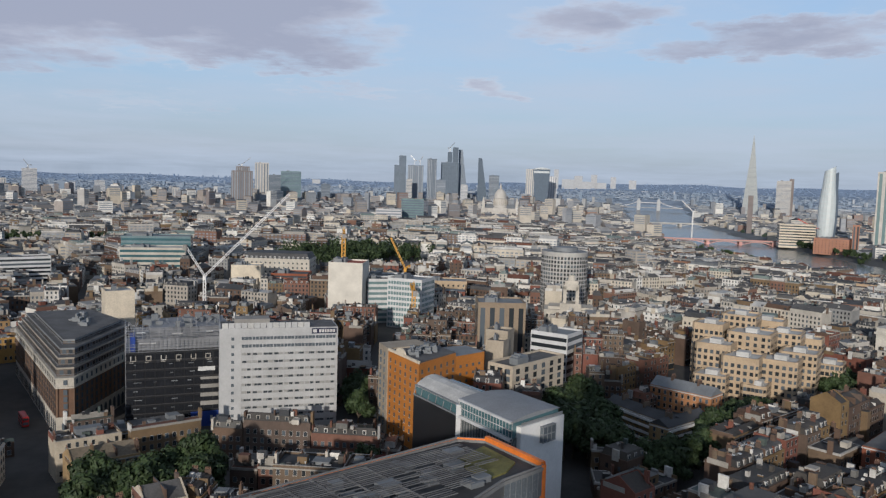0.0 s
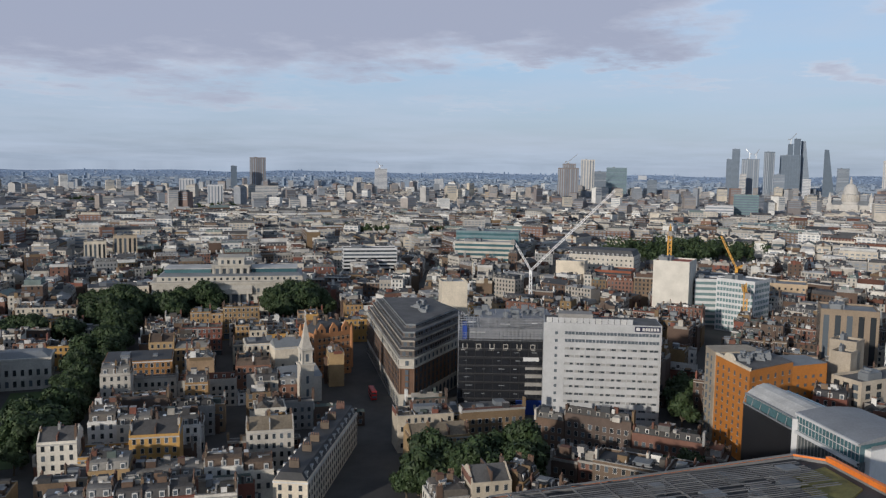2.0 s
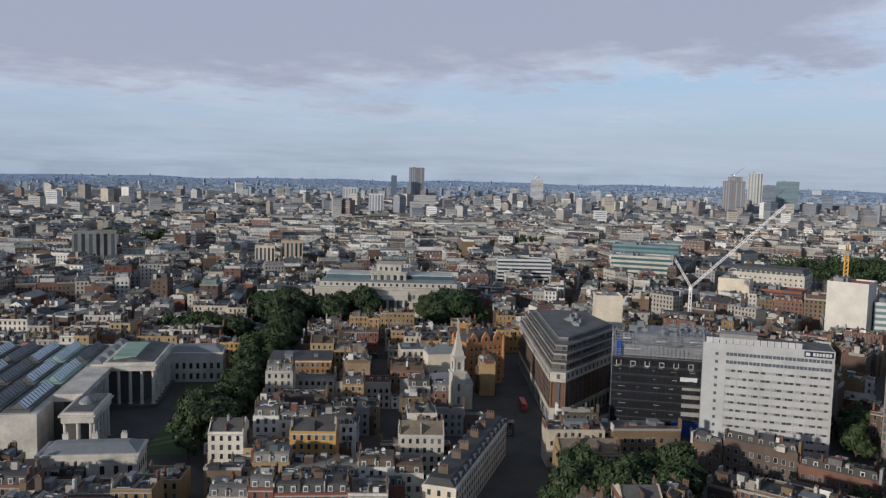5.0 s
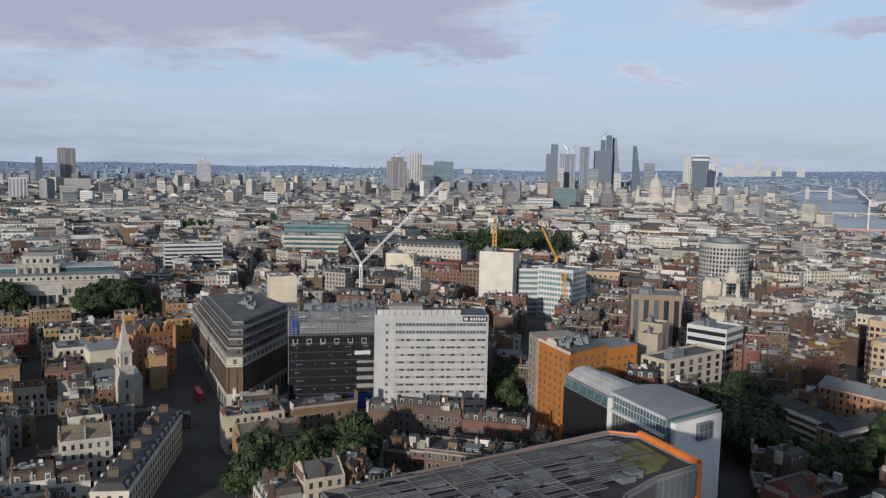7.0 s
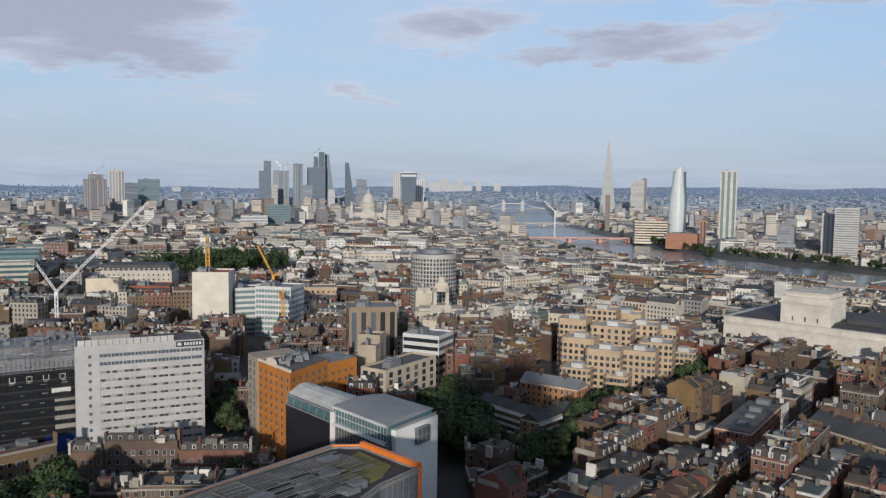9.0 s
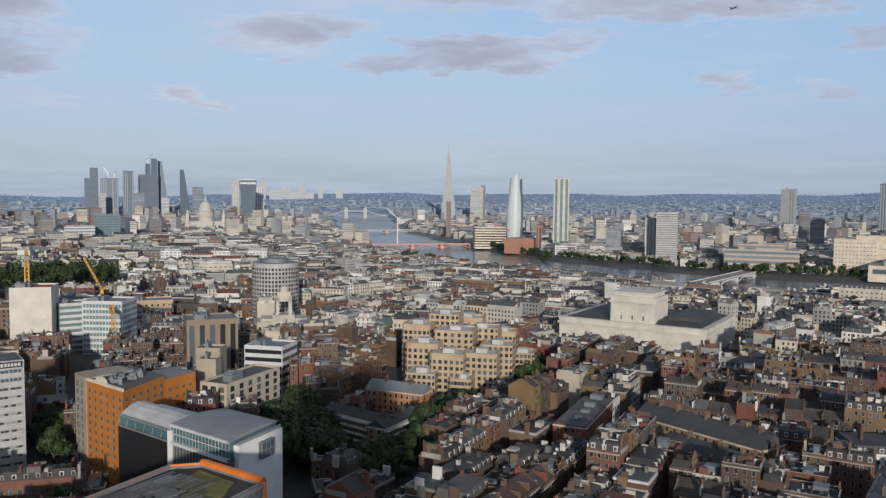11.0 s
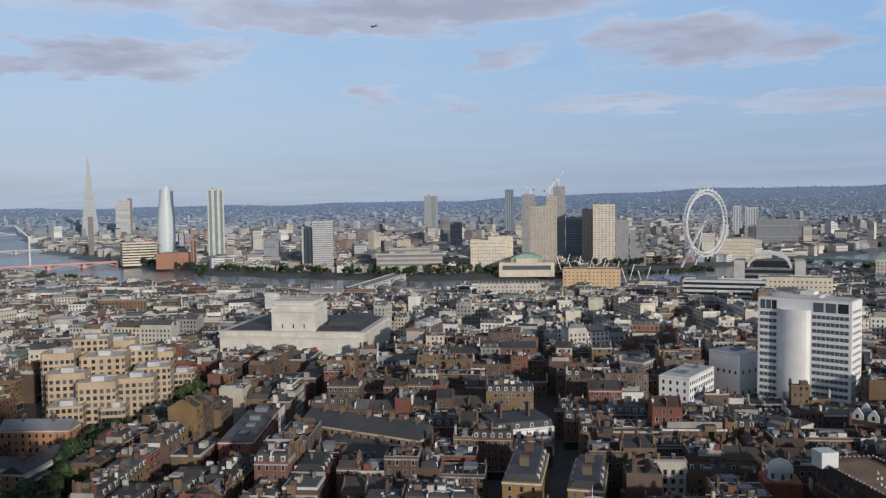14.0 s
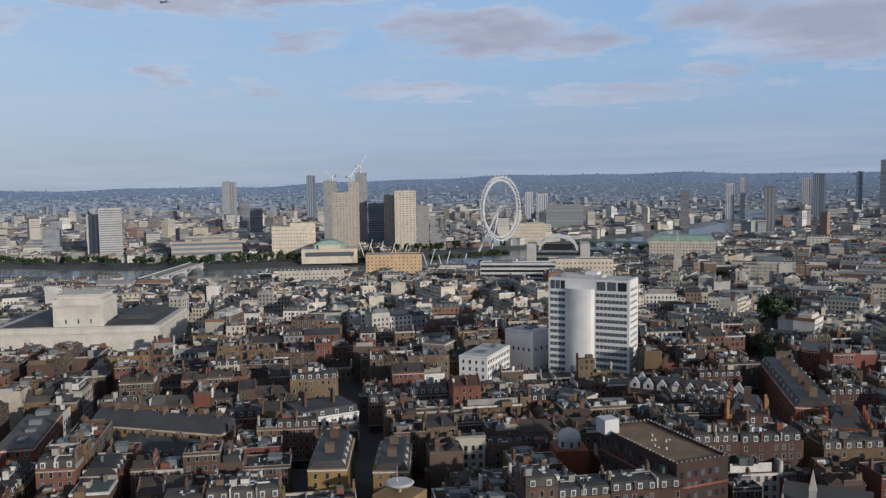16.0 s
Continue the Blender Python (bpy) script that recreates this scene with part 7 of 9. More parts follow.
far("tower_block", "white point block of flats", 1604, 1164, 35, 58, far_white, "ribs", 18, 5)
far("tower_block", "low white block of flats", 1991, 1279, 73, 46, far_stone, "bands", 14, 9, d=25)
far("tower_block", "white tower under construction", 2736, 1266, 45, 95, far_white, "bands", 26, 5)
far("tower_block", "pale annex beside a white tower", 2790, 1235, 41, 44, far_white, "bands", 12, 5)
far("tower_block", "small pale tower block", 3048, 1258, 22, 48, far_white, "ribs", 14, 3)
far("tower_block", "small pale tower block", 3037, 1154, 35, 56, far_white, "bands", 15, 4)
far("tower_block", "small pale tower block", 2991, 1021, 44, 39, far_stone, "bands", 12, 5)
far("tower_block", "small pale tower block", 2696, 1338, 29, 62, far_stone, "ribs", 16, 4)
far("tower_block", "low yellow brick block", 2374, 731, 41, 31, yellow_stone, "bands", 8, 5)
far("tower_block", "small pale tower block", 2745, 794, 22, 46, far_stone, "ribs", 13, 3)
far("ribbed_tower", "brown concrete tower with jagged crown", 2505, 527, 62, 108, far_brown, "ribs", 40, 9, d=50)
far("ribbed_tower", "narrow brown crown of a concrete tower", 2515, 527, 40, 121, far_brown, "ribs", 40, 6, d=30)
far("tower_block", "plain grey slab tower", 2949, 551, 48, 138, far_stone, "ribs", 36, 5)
far("tower_block", "dark glass office tower", 2859, 486, 48, 97, hazed_dark, "bands", 24, 5)
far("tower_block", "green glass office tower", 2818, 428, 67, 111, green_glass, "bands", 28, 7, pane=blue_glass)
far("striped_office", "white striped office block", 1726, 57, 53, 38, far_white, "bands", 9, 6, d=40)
far("glass_office", "dark green glass office block", 1781, 8, 48, 59, green_glass, "bands", 14, 6, d=40, pane=hazed_dark)
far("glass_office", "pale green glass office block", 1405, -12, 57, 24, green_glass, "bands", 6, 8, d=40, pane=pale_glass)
far("tower_block", "small dark blue tower", 2982, 328, 33, 69, hazed_dark, "bands", 16, 4)
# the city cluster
far("glass_tower", "blue glass tower with stepped shoulder", 3389, 60, 29, 189, blue_glass, "bands", 46, 4, pane=hazed_dark)
far("glass_tower", "blue glass shoulder tower", 3395, 84, 20, 150, blue_glass, "bands", 36, 3, pane=hazed_dark)
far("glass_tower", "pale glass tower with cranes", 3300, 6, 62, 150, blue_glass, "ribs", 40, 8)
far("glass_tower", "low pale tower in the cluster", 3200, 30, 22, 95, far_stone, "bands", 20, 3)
far("dark_tower", "dark grey ribbed tower", 3179, -57, 36, 175, hazed_dark, "ribs", 44, 6)
far("glass_tower", "blue glass tower still building", 3277, -130, 70, 165, blue_glass, "curtain", 36, 8, pane=hazed_dark)
far("tower_core", "concrete lift core rising from a tower", 3260, -128, 18, 205, hazed_dark, "none")
far("tower_core", "second concrete lift core under cranes", 3258, -150, 22, 224, hazed_dark, "none")
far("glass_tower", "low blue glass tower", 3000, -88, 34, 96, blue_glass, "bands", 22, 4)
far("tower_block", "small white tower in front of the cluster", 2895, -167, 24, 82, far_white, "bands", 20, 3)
far("glass_tower", "dark blue glass block", 3186, -299, 39, 119, hazed_dark, "bands", 26, 4)
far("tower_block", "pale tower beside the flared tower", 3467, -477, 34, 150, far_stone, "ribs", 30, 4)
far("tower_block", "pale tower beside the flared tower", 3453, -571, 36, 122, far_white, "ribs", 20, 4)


def sloping_tower(label, x, y, w, top, low, mat, lean):
    """A wedge tower with one sloping side."""
    root = thing("wedge_tower", label, "tower", "skyline towers", x, y, -17, facing(x, y))
    claim(x, y, w, w, 0, 2)
    h, hw = top + 17, w / 2
    s = Shape()
    a = -hw if lean > 0 else hw
    tip = a * 0.35
    s.solid([[(-hw, -hw, 0), (hw, -hw, 0), (hw, hw, 0), (-hw, hw, 0)],
             [(min(a, tip), -hw * 0.6, h), (max(a, tip), -hw * 0.6, h), (max(a, tip), hw * 0.6, h), (min(a, tip), hw * 0.6, h)]])
    part("wall", s, mat, root)
    s = Shape()
    for r in range(1, 40):
        z = h * r / 40
        k = 1 - r / 40
        x0, x1 = (-hw + (min(a, tip) + hw) * r / 40), (hw + (max(a, tip) - hw) * r / 40)
        y0 = -hw + 0.4 * hw * r / 40
        s.bar((x0, y0 - 0.1, z), (x1, y0 - 0.1, z), 0.35)
    part("floor_edge", s, hazed_dark, root)


sloping_tower("tall glass wedge tower", 3305, -188, 46, 217, 0, blue_glass, 1)
sloping_tower("sharp dark glass wedge tower", 3339, -270, 46, 187, 0, hazed_dark, 1)


def flared_tower():
    x, y = 3203, -486
    root = thing("flared_tower", "dark glass tower flaring towards a curved top", "tower", "skyline towers", x, y, -17, facing(x, y))
    rings = []
    for k in range(13):
        t = k / 12
        hw = 23 + 10 * t ** 1.6
        rings.append([(-hw, -16, 165 * t), (hw, -16, 165 * t), (hw, 16, 165 * t), (-hw, 16, 165 * t)])
    s = Shape()
    s.solid(rings)
    part("wall", s, hazed_dark, root)
    s = Shape()
    n = 10
    for k in range(n):
        x0, x1 = -33 + 66 * k / n, -33 + 66 * (k + 1) / n
        z0, z1 = 165 + 7 * math.sin(math.pi * k / n), 165 + 7 * math.sin(math.pi * (k + 1) / n)
        s.solid([[(x0, -16, 163), (x1, -16, 163), (x1, 16, 163), (x0, 16, 163)], [(x0, -16, z0), (x1, -16, z1), (x1, 16, z1), (x0, 16, z0)]])
    s.box(-30, -17, 150, 30, -16.2, 158, floor=True)
    part("top_garden", s, material("flared_crown", [(0.42, 0.47, 0.50)], rough=0.4, bump=0), root, kind="stuff")


def domed_cathedral():
    x, y = 2179, -223
    root = thing("cathedral", "pale stone cathedral with a great dome and two west towers", "cathedral", "", x, y, -6, facing(x, y))
    claim(x, y, 100, 70, facing(x, y), 4)
    s = Shape()
    s.box(-50, -20, 0, 50, 22, 36)
    s.box(-18, -34, 0, 18, 34, 38)
    part("body", s, far_stone, root)
    s = Shape()
    s.gable(-50, -16, 50, 16, 36, 46)
    part("roof", s, lead_roof, root)
    s = Shape()
    n = 24
    prof = [(19, 36), (19, 44), (17.5, 44.5), (17.5, 60), (18.5, 60.5), (16.5, 62), (16.4, 66), (15.2, 73), (12.6, 79), (9, 83.5), (4.5, 86.5), (3, 87), (3, 94), (1.6, 96), (0.5, 103)]
    s.solid([[(r * math.cos(2 * math.pi * k / n), r * math.sin(2 * math.pi * k / n), z) for k in range(n)] for r, z in prof])
    dome = part("dome", s, far_stone, root, "pale lead and stone dome")
    s = Shape()
    for k in range(24):
        a = 2 * math.pi * (k + 0.5) / 24
        s.tube(18.2 * math.cos(a), 18.2 * math.sin(a), 45, 59.5, 0.7, 0.7, 6)
    part("colonnade", s, stone_pale, dome)
    for sx in (-44, 44):
        s = Shape()
        s.box(sx - 5, -26, 0, sx + 5, -16, 40)
        s.box(sx - 3.8, -25, 40, sx + 3.8, -17, 54)
        s.tube(sx, -21, 54, 66, 3, 0.5, 8)
        part("west_tower", s, far_stone, root)
    s = Shape()
    s.windows(-48, 48, -20, -1, 4, 14, 2, 10, 3, 7)
    part("glazing", s, glass_dark, root, kind="stuff")


def spike_tower():
    """The tall tapering glass spike with splintered tip."""
    x, y = 3015, -1239
    root = thing("spike_tower", "very tall tapering pale glass spire tower", "tower", "skyline towers", x, y, -20, facing(x, y))
    claim(x, y, 70, 70, 0, 2)
    tilt = material("pale_spire_glass", [(0.34, 0.37, 0.375)], rough=0.65, bump=0, stain=0.2)
    s = Shape()
    h = 316
    s.solid([[(-34, -30, 0), (34, -30, 0), (34, 30, 0), (-34, 30, 0)], [(-30, -27, 30), (30, -27, 30), (30, 27, 30), (-30, 27, 30)], [(-3, -3, h - 26), (3, -3, h - 26), (3, 3, h - 26), (-3, 3, h - 26)]])
    part("shaft", s, tilt, root)
    for k, (a, b_, top) in enumerate(((-2.6, -2.6, h), (2.6, -2.6, h - 8), (2.6, 2.6, h - 3), (-2.6, 2.6, h - 12))):
        s = Shape()
        s.solid([[(a * 1.9 - 2, b_ * 1.9, h - 60), (a * 1.9 + 2, b_ * 1.9, h - 60), (a * 1.9, b_ * 1.9 + 3, h - 60)], [(a * 0.3 - 0.4, b_ * 0.3, top), (a * 0.3 + 0.4, b_ * 0.3, top), (a * 0.3, b_ * 0.3 + 0.5, top)]])
        part("shard", s, tilt, root)
    s = Shape()
    for k in range(1, 60):
        t = k / 62
        w = 33 * (1 - t) + 3 * t + 0.2
        s.bar((-w, -w * 0.9 - 0.1, t * (h - 26)), (w, -w * 0.9 - 0.1, t * (h - 26)), 0.4)
    part("floor_edge", s, hazed_pane, root)


def boomerang_tower():
    """The bulging glass tower by the bridge."""
    x, y = 1766, -895
    root = thing("bulging_tower", "pale blue glass tower with a bulging waist and slanted top", "tower", "skyline towers", x, y, -17, facing(x, y))
    claim(x, y, 44, 44, 0, 2)
    rings, n = [], 16
    for k in range(21):
        t = k / 20
        w = 14.5 + 3.5 * math.sin(math.pi * min(1, t * 1.3)) - 11 * max(0, t - 0.62) ** 1.3
        off = 2.5 * t
        rings.append([(off + w * math.cos(2 * math.pi * i / n), 12 * math.sin(2 * math.pi * i / n), 168 * t + (6 * math.cos(2 * math.pi * i / n) * t ** 6)) for i in range(n)])
    s = Shape()
    s.solid(rings)
    part("wall", s, material("bulging_glass", [(0.50, 0.56, 0.58)], rough=0.35, bump=0, stain=0.15), root)
    s = Shape()
    s.solid([[(x * 0.8 + 7 + 1.5 * k / 20, y * 0.8 + 4, z * 0.93) for x, y, z in ring] for k, ring in enumerate(rings)])
    part("shaded_side", s, hazed_dark, root, "dark glass side shell")
    s = Shape()
    for r in range(2, 20):
        ring = rings[r]
        for i in range(8, 16):
            a, c = ring[i], ring[(i + 1) % n]
            s.bar((a[0] * 1.01, a[1] * 1.02, a[2]), (c[0] * 1.01, c[1] * 1.02, c[2]), 0.3)
    part("floor_edge", s, far_white, root, kind="stuff")
    block("bank_office", "cream office block at the bridge foot", 1700, -800, 70, 40, 32, cream_render, lead_roof, 8, "bands", category="office building", low=-17, extra=8)
    block("riverside_works", "orange brick riverside works with tower", 1545, -800, 62, 36, 14, far_brick, lead_roof, 6, "grid", 10, 5, low=-17, extra=-10)
    block("works_tower", "slim orange brick tower", 1520, -830, 12, 12, 42, far_brick, lead_roof, 8, "ribs", 2, 2, low=-17)


flared_tower()
domed_cathedral()
spike_tower()
boomerang_tower()
far("striped_tower", "cream-ribbed residential tower with dark green glazing", 1548, -899, 33, 143, far_stone, "ribs", 40, 3, d=28, pane=green_glass)
far("hospital_tower", "grey concrete hospital tower", 2980, -1346, 50, 130, far_stone, "bands", 34, 5)
far("hospital_tower", "dark service shaft of the hospital", 2975, -1372, 16, 138, far_brown, "none")
far("brick_chimney", "tall brown brick chimney", 2127, -875, 13, 84, far_brown, "none", d=13, plant=0)
far("banded_tower", "beige office tower with dark bands", 1262, -959, 38, 76, far_stone, "bands", 22, 5, d=34)
far("banded_tower", "lower grey ribbed tower wing", 1307, -957, 22, 65, far_stone, "ribs", 18, 3)
far("theatre", "low beige concrete theatre with terraces", 1093, -1027, 118, 19, far_tan, "bands", 4, 14, d=60)
far("theatre", "upper terrace of the concrete theatre", 1100, -1034, 74, 27, far_tan, "bands", 6, 9, d=40)
far("theatre", "theatre fly tower of beige concrete", 1128, -1046, 26, 40, far_tan, "none", d=40)
far("white_office", "long cream riverside office", 966, -1100, 62, 42, cream_render, "grid", 9, 12, d=40)
far("white_office", "cream riverside office upper block", 958, -1125, 44, 47, cream_render, "grid", 3, 12, d=30)
far("tower_block", "pale concrete riverside tower", 952, -1236, 42, 99, far_tan, "grid", 26, 7)
far("tower_block", "grey tower wrapped in scaffolding", 1089, -1370, 28, 123, far_grey, "grid", 30, 4)
far("tower_block", "tall tower under construction", 1008, -1369, 24, 138, far_grey, "grid", 34, 4)
far("tower_block", "slim tower under construction", 975, -1300, 20, 118, far_tan, "grid", 30, 3)
far("tower_block", "dark blue glass tower", 983, -1387, 34, 75, hazed_dark, "bands", 18, 4)
far("tower_block", "cream stone office tower wing", 927, -1353, 22, 93, far_tan, "grid", 24, 3)
far("tower_block", "cream stone office tower", 879, -1337, 41, 101, cream_render, "grid", 26, 6)
far("tower_block", "pale stone residential block", 850, -1355, 24, 71, far_grey, "grid", 16, 4)
far("tower_block", "low pale residential block", 825, -1370, 30, 50, far_grey, "grid", 12, 4)
far("tower_block", "dark slotted residential tower", 1888, -2267, 30, 150, hazed_dark, "ribs", 40, 4)
far("tower_block", "grey slanted residential tower", 1846, -1831, 42, 129, far_grey, "ribs", 36, 6)
far("tower_block", "square brown office tower", 1466, -1504, 24, 73, far_brown, "bands", 18, 3)
far("tower_block", "dark brown office tower", 1377, -1451, 29, 61, far_brown, "bands", 15, 4)
far("stone_palace", "long pale county building by the river", 733, -1589, 71, 29, cream_render, "grid", 6, 14, d=50)
far("hospital_block", "grey concrete hospital block", 796, -1943, 92, 58, far_grey, "bands", 14, 12, d=60)
block("ministry_block", "long cream ministry with green copper mansard roof", 332, -1288, 97, 60, 21, cream_render, green_roof, 7, "grid", 20, 10, category="office building", win=(2.4, 2.4), pane=hazed_pane, plant=3, low=-17, mansard=8.0)
far("gothic_tower", "tall square gothic stone tower", 306, -1926, 23, 100, far_brown, "ribs", 8, 3, d=23)
far("tower_block", "grey glass office tower", 288, -2685, 34, 132, hazed_dark, "ribs", 32, 6)
far("tower_block", "pale tower beside the office tower", 347, -2879, 25, 122, far_stone, "ribs", 30, 4)
far("tower_block", "slim dark riverside tower", 127, -2947, 26, 175, hazed_dark, "bands", 44, 4)
far("tower_block", "pale blue residential tower", 200, -2960, 18, 140, blue_glass, "bands", 40, 3)
far("tower_block", "slim white residential tower", 596, -2940, 28, 106, far_white, "ribs", 30, 4)
far("tower_block", "slim pale tower with mast", 556, -2948, 16, 125, far_stone, "ribs", 30, 3)
far("tower_block", "banded brown residential tower", 593, -2326, 23, 85, far_brown, "bands", 24, 4)
far("tower_block", "white residential slab block", 1129, -2453, 24, 86, far_white, "ribs", 22, 3)
far("tower_block", "white residential slab block", 1090, -2470, 37, 80, far_white, "ribs", 20, 5)


def festival_hall():
    x, y = 874, -1094
    root = thing("concert_hall", "white concert hall with a curved copper roof", "hall", "", x, y, -17, facing(x, y))
    claim(x, y, 95, 60, facing(x, y), 3)
    s = Shape()
    s.box(-46, -28, 0, 46, 28, 24)
    s.box(-18, -30, 24, 18, 26, 31)
    part("wall", s, cream_render, root)
    s = Shape()
    n = 12
    under, over = [], []
    for k in range(n + 1):
        q = -26 + 52 * k / n
        over.append((q, 31 + 7.5 * math.sin(math.pi * k / n)))
    for (x0, z0), (x1, z1) in zip(over, over[1:]):
        s.poly([(x0, -26, z0), (x1, -26, z1), (x1, 24, z1), (x0, 24, z0)])
    s.poly([(q, -26, z) for q, z in over][::-1] + [(-26, -26, 24), (26, -26, 24)])
    s.poly([(q, 24, z) for q, z in over] + [(26, 24, 24), (-26, 24, 24)])
    part("roof", s, green_roof, root)
    s = Shape()
    s.box(-40, -28.4, 12, 40, -28, 19, floor=True)
    part("glazing", s, glass_dark, root)


def big_wheel():
    """The great white observation wheel by the river: rim, spokes, capsules and its leaning legs."""
    x, y, hub, r = 699.0, -1391.0, 65.0, 60.0
    turn = math.atan2(-0.988, -0.156)
    root = thing("observation_wheel", "giant white observation wheel with glass capsules", "ferris wheel", "", x, y, hub, turn)
    s = Shape()
    n = 48
    for k in range(n):
        a, b_ = 2 * math.pi * k / n, 2 * math.pi * (k + 1) / n
        for rr, yy in ((r, -3), (r, 3), (r - 7, 0)):
            s.bar((rr * math.cos(a), yy, rr * math.sin(a)), (rr * math.cos(b_), yy, rr * math.sin(b_)), 0.8)
        s.bar((r * math.cos(a), -3, r * math.sin(a)), ((r - 7) * math.cos(b_), 0, (r - 7) * math.sin(b_)), 0.4)
        s.bar((r * math.cos(b_), 3, r * math.sin(b_)), ((r - 7) * math.cos(a), 0, (r - 7) * math.sin(a)), 0.4)
        s.bar((r * math.cos(a), -3, r * math.sin(a)), (r * math.cos(a), 3, r * math.sin(a)), 0.4)
    part("rim", s, white_steel, root)
    s = Shape()
    for k in range(32):
        a = 2 * math.pi * k / 32
        s.bar((2 * math.cos(a), 0, 2 * math.sin(a)), ((r - 7) * math.cos(a), 0, (r - 7) * math.sin(a)), 0.12)
    part("spoke_web", s, white_steel, root)
    pod = Shape()
    m = 8
    pod.solid([[(rad * math.cos(2 * math.pi * i / m), rad * 0.9 * math.sin(2 * math.pi * i / m), z) for i in range(m)] for rad, z in ((0.8, -2), (2.0, -1), (2.2, 0.4), (1.6, 1.6), (0.5, 2.1))])
    pod_me = pod.mesh("capsule", [pale_glass])
    for k in range(32):
        a = 2 * math.pi * (k + 0.5) / 32
        ob = part("capsule", pod_me, [], root)
        ob.location = ((r + 3.5) * math.cos(a), 0, (r + 3.5) * math.sin(a))
    s = Shape()
    s.origin(0, 0, 0, math.pi / 2)
    s.bar((-6, 0, 0), (8, 0, 0), 1.8)
    part("hub", s, white_steel, root)
    for sx in (-1, 1):
        s = Shape()
        s.bar((0, 6, 0), (sx * 20, 38, -hub - 17), 1.6)
        part("leg", s, white_steel, root)


festival_hall()
big_wheel()
block("station_hotel", "cream stone riverside hotel with terraces", 330, -850, 69, 26, 29, cream_render, lead_roof, 6, "grid", 16, 4, extra=4, category="hotel")
block("white_terrace_office", "long white terrace of offices", 372, -780, 78, 26, 29, white_paint, pale_roof, 6, "bands", extra=-2)
block("savoy_block", "orange and cream stone hotel over the river", 618, -910, 74, 34, 20, material("peach_stone", [(0.60, 0.42, 0.25)], stain=0.4), lead_roof, 7, "grid", 14, 6, trim=trim_white, category="hotel")
block("stone_facade", "grey stone mansion block with many gables", 614, -735, 74, 24, 15, stone_pale, slate_roof, 5, "grid", 16, 5, trim=trim_white, mansard=4.0)


def arch_station():
    x, y = 417, -996
    root = thing("station_block", "glass station offices under two white arches", "station", "", x, y, -8, facing(x, y))
    claim(x, y, 72, 50, facing(x, y), 3)
    s = Shape()
    s.box(-34, -20, 0, 34, 22, 34)
    part("wall", s, lead_roof, root)
    s = Shape()
    n = 12
    for k in range(n):
        a, b_ = math.pi * k / n, math.pi * (k + 1) / n
        for yy in (-21, 10):
            s.bar((24 * math.cos(a), yy, 34 + 17 * math.sin(a)), (24 * math.cos(b_), yy, 34 + 17 * math.sin(b_)), 1.5)
        s.poly([(23 * math.cos(a), -20, 34 + 16 * math.sin(a)), (23 * math.cos(b_), -20, 34 + 16 * math.sin(b_)), (23 * math.cos(b_), 20, 34 + 16 * math.sin(b_)), (23 * math.cos(a), 20, 34 + 16 * math.sin(a))])
    part("arch", s, far_white, root)
    s = Shape()
    for z in (6, 13, 20, 27):
        s.box(-32, -20.5, z, 32, -20, z + 4, floor=True)
    s.box(-19, -20.6, 34, 19, -20.2, 42, floor=True)
    part("glazing", s, glass_dark, root)
    for sx in (-36, 32):
        s = Shape()
        s.box(sx - 4, -22, 0, sx + 8, 22, 42)
        part("pier", s, far_stone, root)


def spired_church():
    x, y = 238, -905
    root = thing("steeple_church", "cream stone church with tall steeple and portico", "church", "", x, y, -6, facing(x, y))
    claim(x, y, 30, 40, facing(x, y), 3)
    s = Shape()
    s.box(-12, -16, 0, 12, 20, 20)
    part("nave", s, stone_pale, root)
    s = Shape()
    ring = lambda q, z: [(-q, -16 - q + 5, z), (q, -16 - q + 5, z), (q, -11 + q, z), (-q, -11 + q, z)]
    s.solid([ring(4.5, 0), ring(4.5, 32), ring(3.6, 32.5), ring(3.6, 42), ring(2.8, 42.5), ring(0.3, 62)])
    part("steeple", s, stone_pale, root)


arch_station()
spired_church()


def bridge(label, a, b_, deck, arches, mat, width=18):
    ax, ay = a
    bx, by = b_
    ln = math.dist(a, b_)
    turn = math.atan2(by - ay, bx - ax)
    root = thing("bridge", label, "bridge", "bridges", ax, ay, -27, turn)
    s = Shape()
    s.box(0, -width / 2, 27 + deck - 1.5, ln, width / 2, 27 + deck, floor=True)
    part("deck", s, concrete, root)
    s = Shape()
    n = 8
    for k in range(arches):
        x0, x1 = ln * k / arches + 3, ln * (k + 1) / arches - 3
        for yy in (-width / 2 - 0.3, width / 2 + 0.3):
            for i in range(n):
                t0, t1 = i / n, (i + 1) / n
                p = (x0 + (x1 - x0) * t0, yy, 27 + deck - 8 + 6.5 * math.sin(math.pi * t0))
                q = (x0 + (x1 - x0) * t1, yy, 27 + deck - 8 + 6.5 * math.sin(math.pi * t1))
                s.bar(p, q, 0.7)
                s.bar(p, (p[0], yy, 27 + deck - 1), 0.3)
        s.box(x1, -width / 2, 0, x1 + 6, width / 2, 27 + deck - 1.5)
    part("arcade", s, mat, root)
    s = Shape()
    for yy in (-width / 2, width / 2):
        s.box(0, yy - 0.2, 27 + deck, ln, yy + 0.2, 27 + deck + 1.3)
    part("parapet", s, mat, root)


bridge("red and white arched road bridge", (1795, -500), (1757, -850), -11, 5, material("bridge_paint", [(0.55, 0.30, 0.27)]))
bridge("pale concrete river bridge", (845, -640), (1060, -1000), -11, 5, far_white, 24)
bridge("white footbridge and railway", (545, -965), (890, -1190), -9, 8, far_white, 26)
bridge("green arched bridge far upstream", (420, -1646), (670, -1690), -12, 6, green_roof, 22)
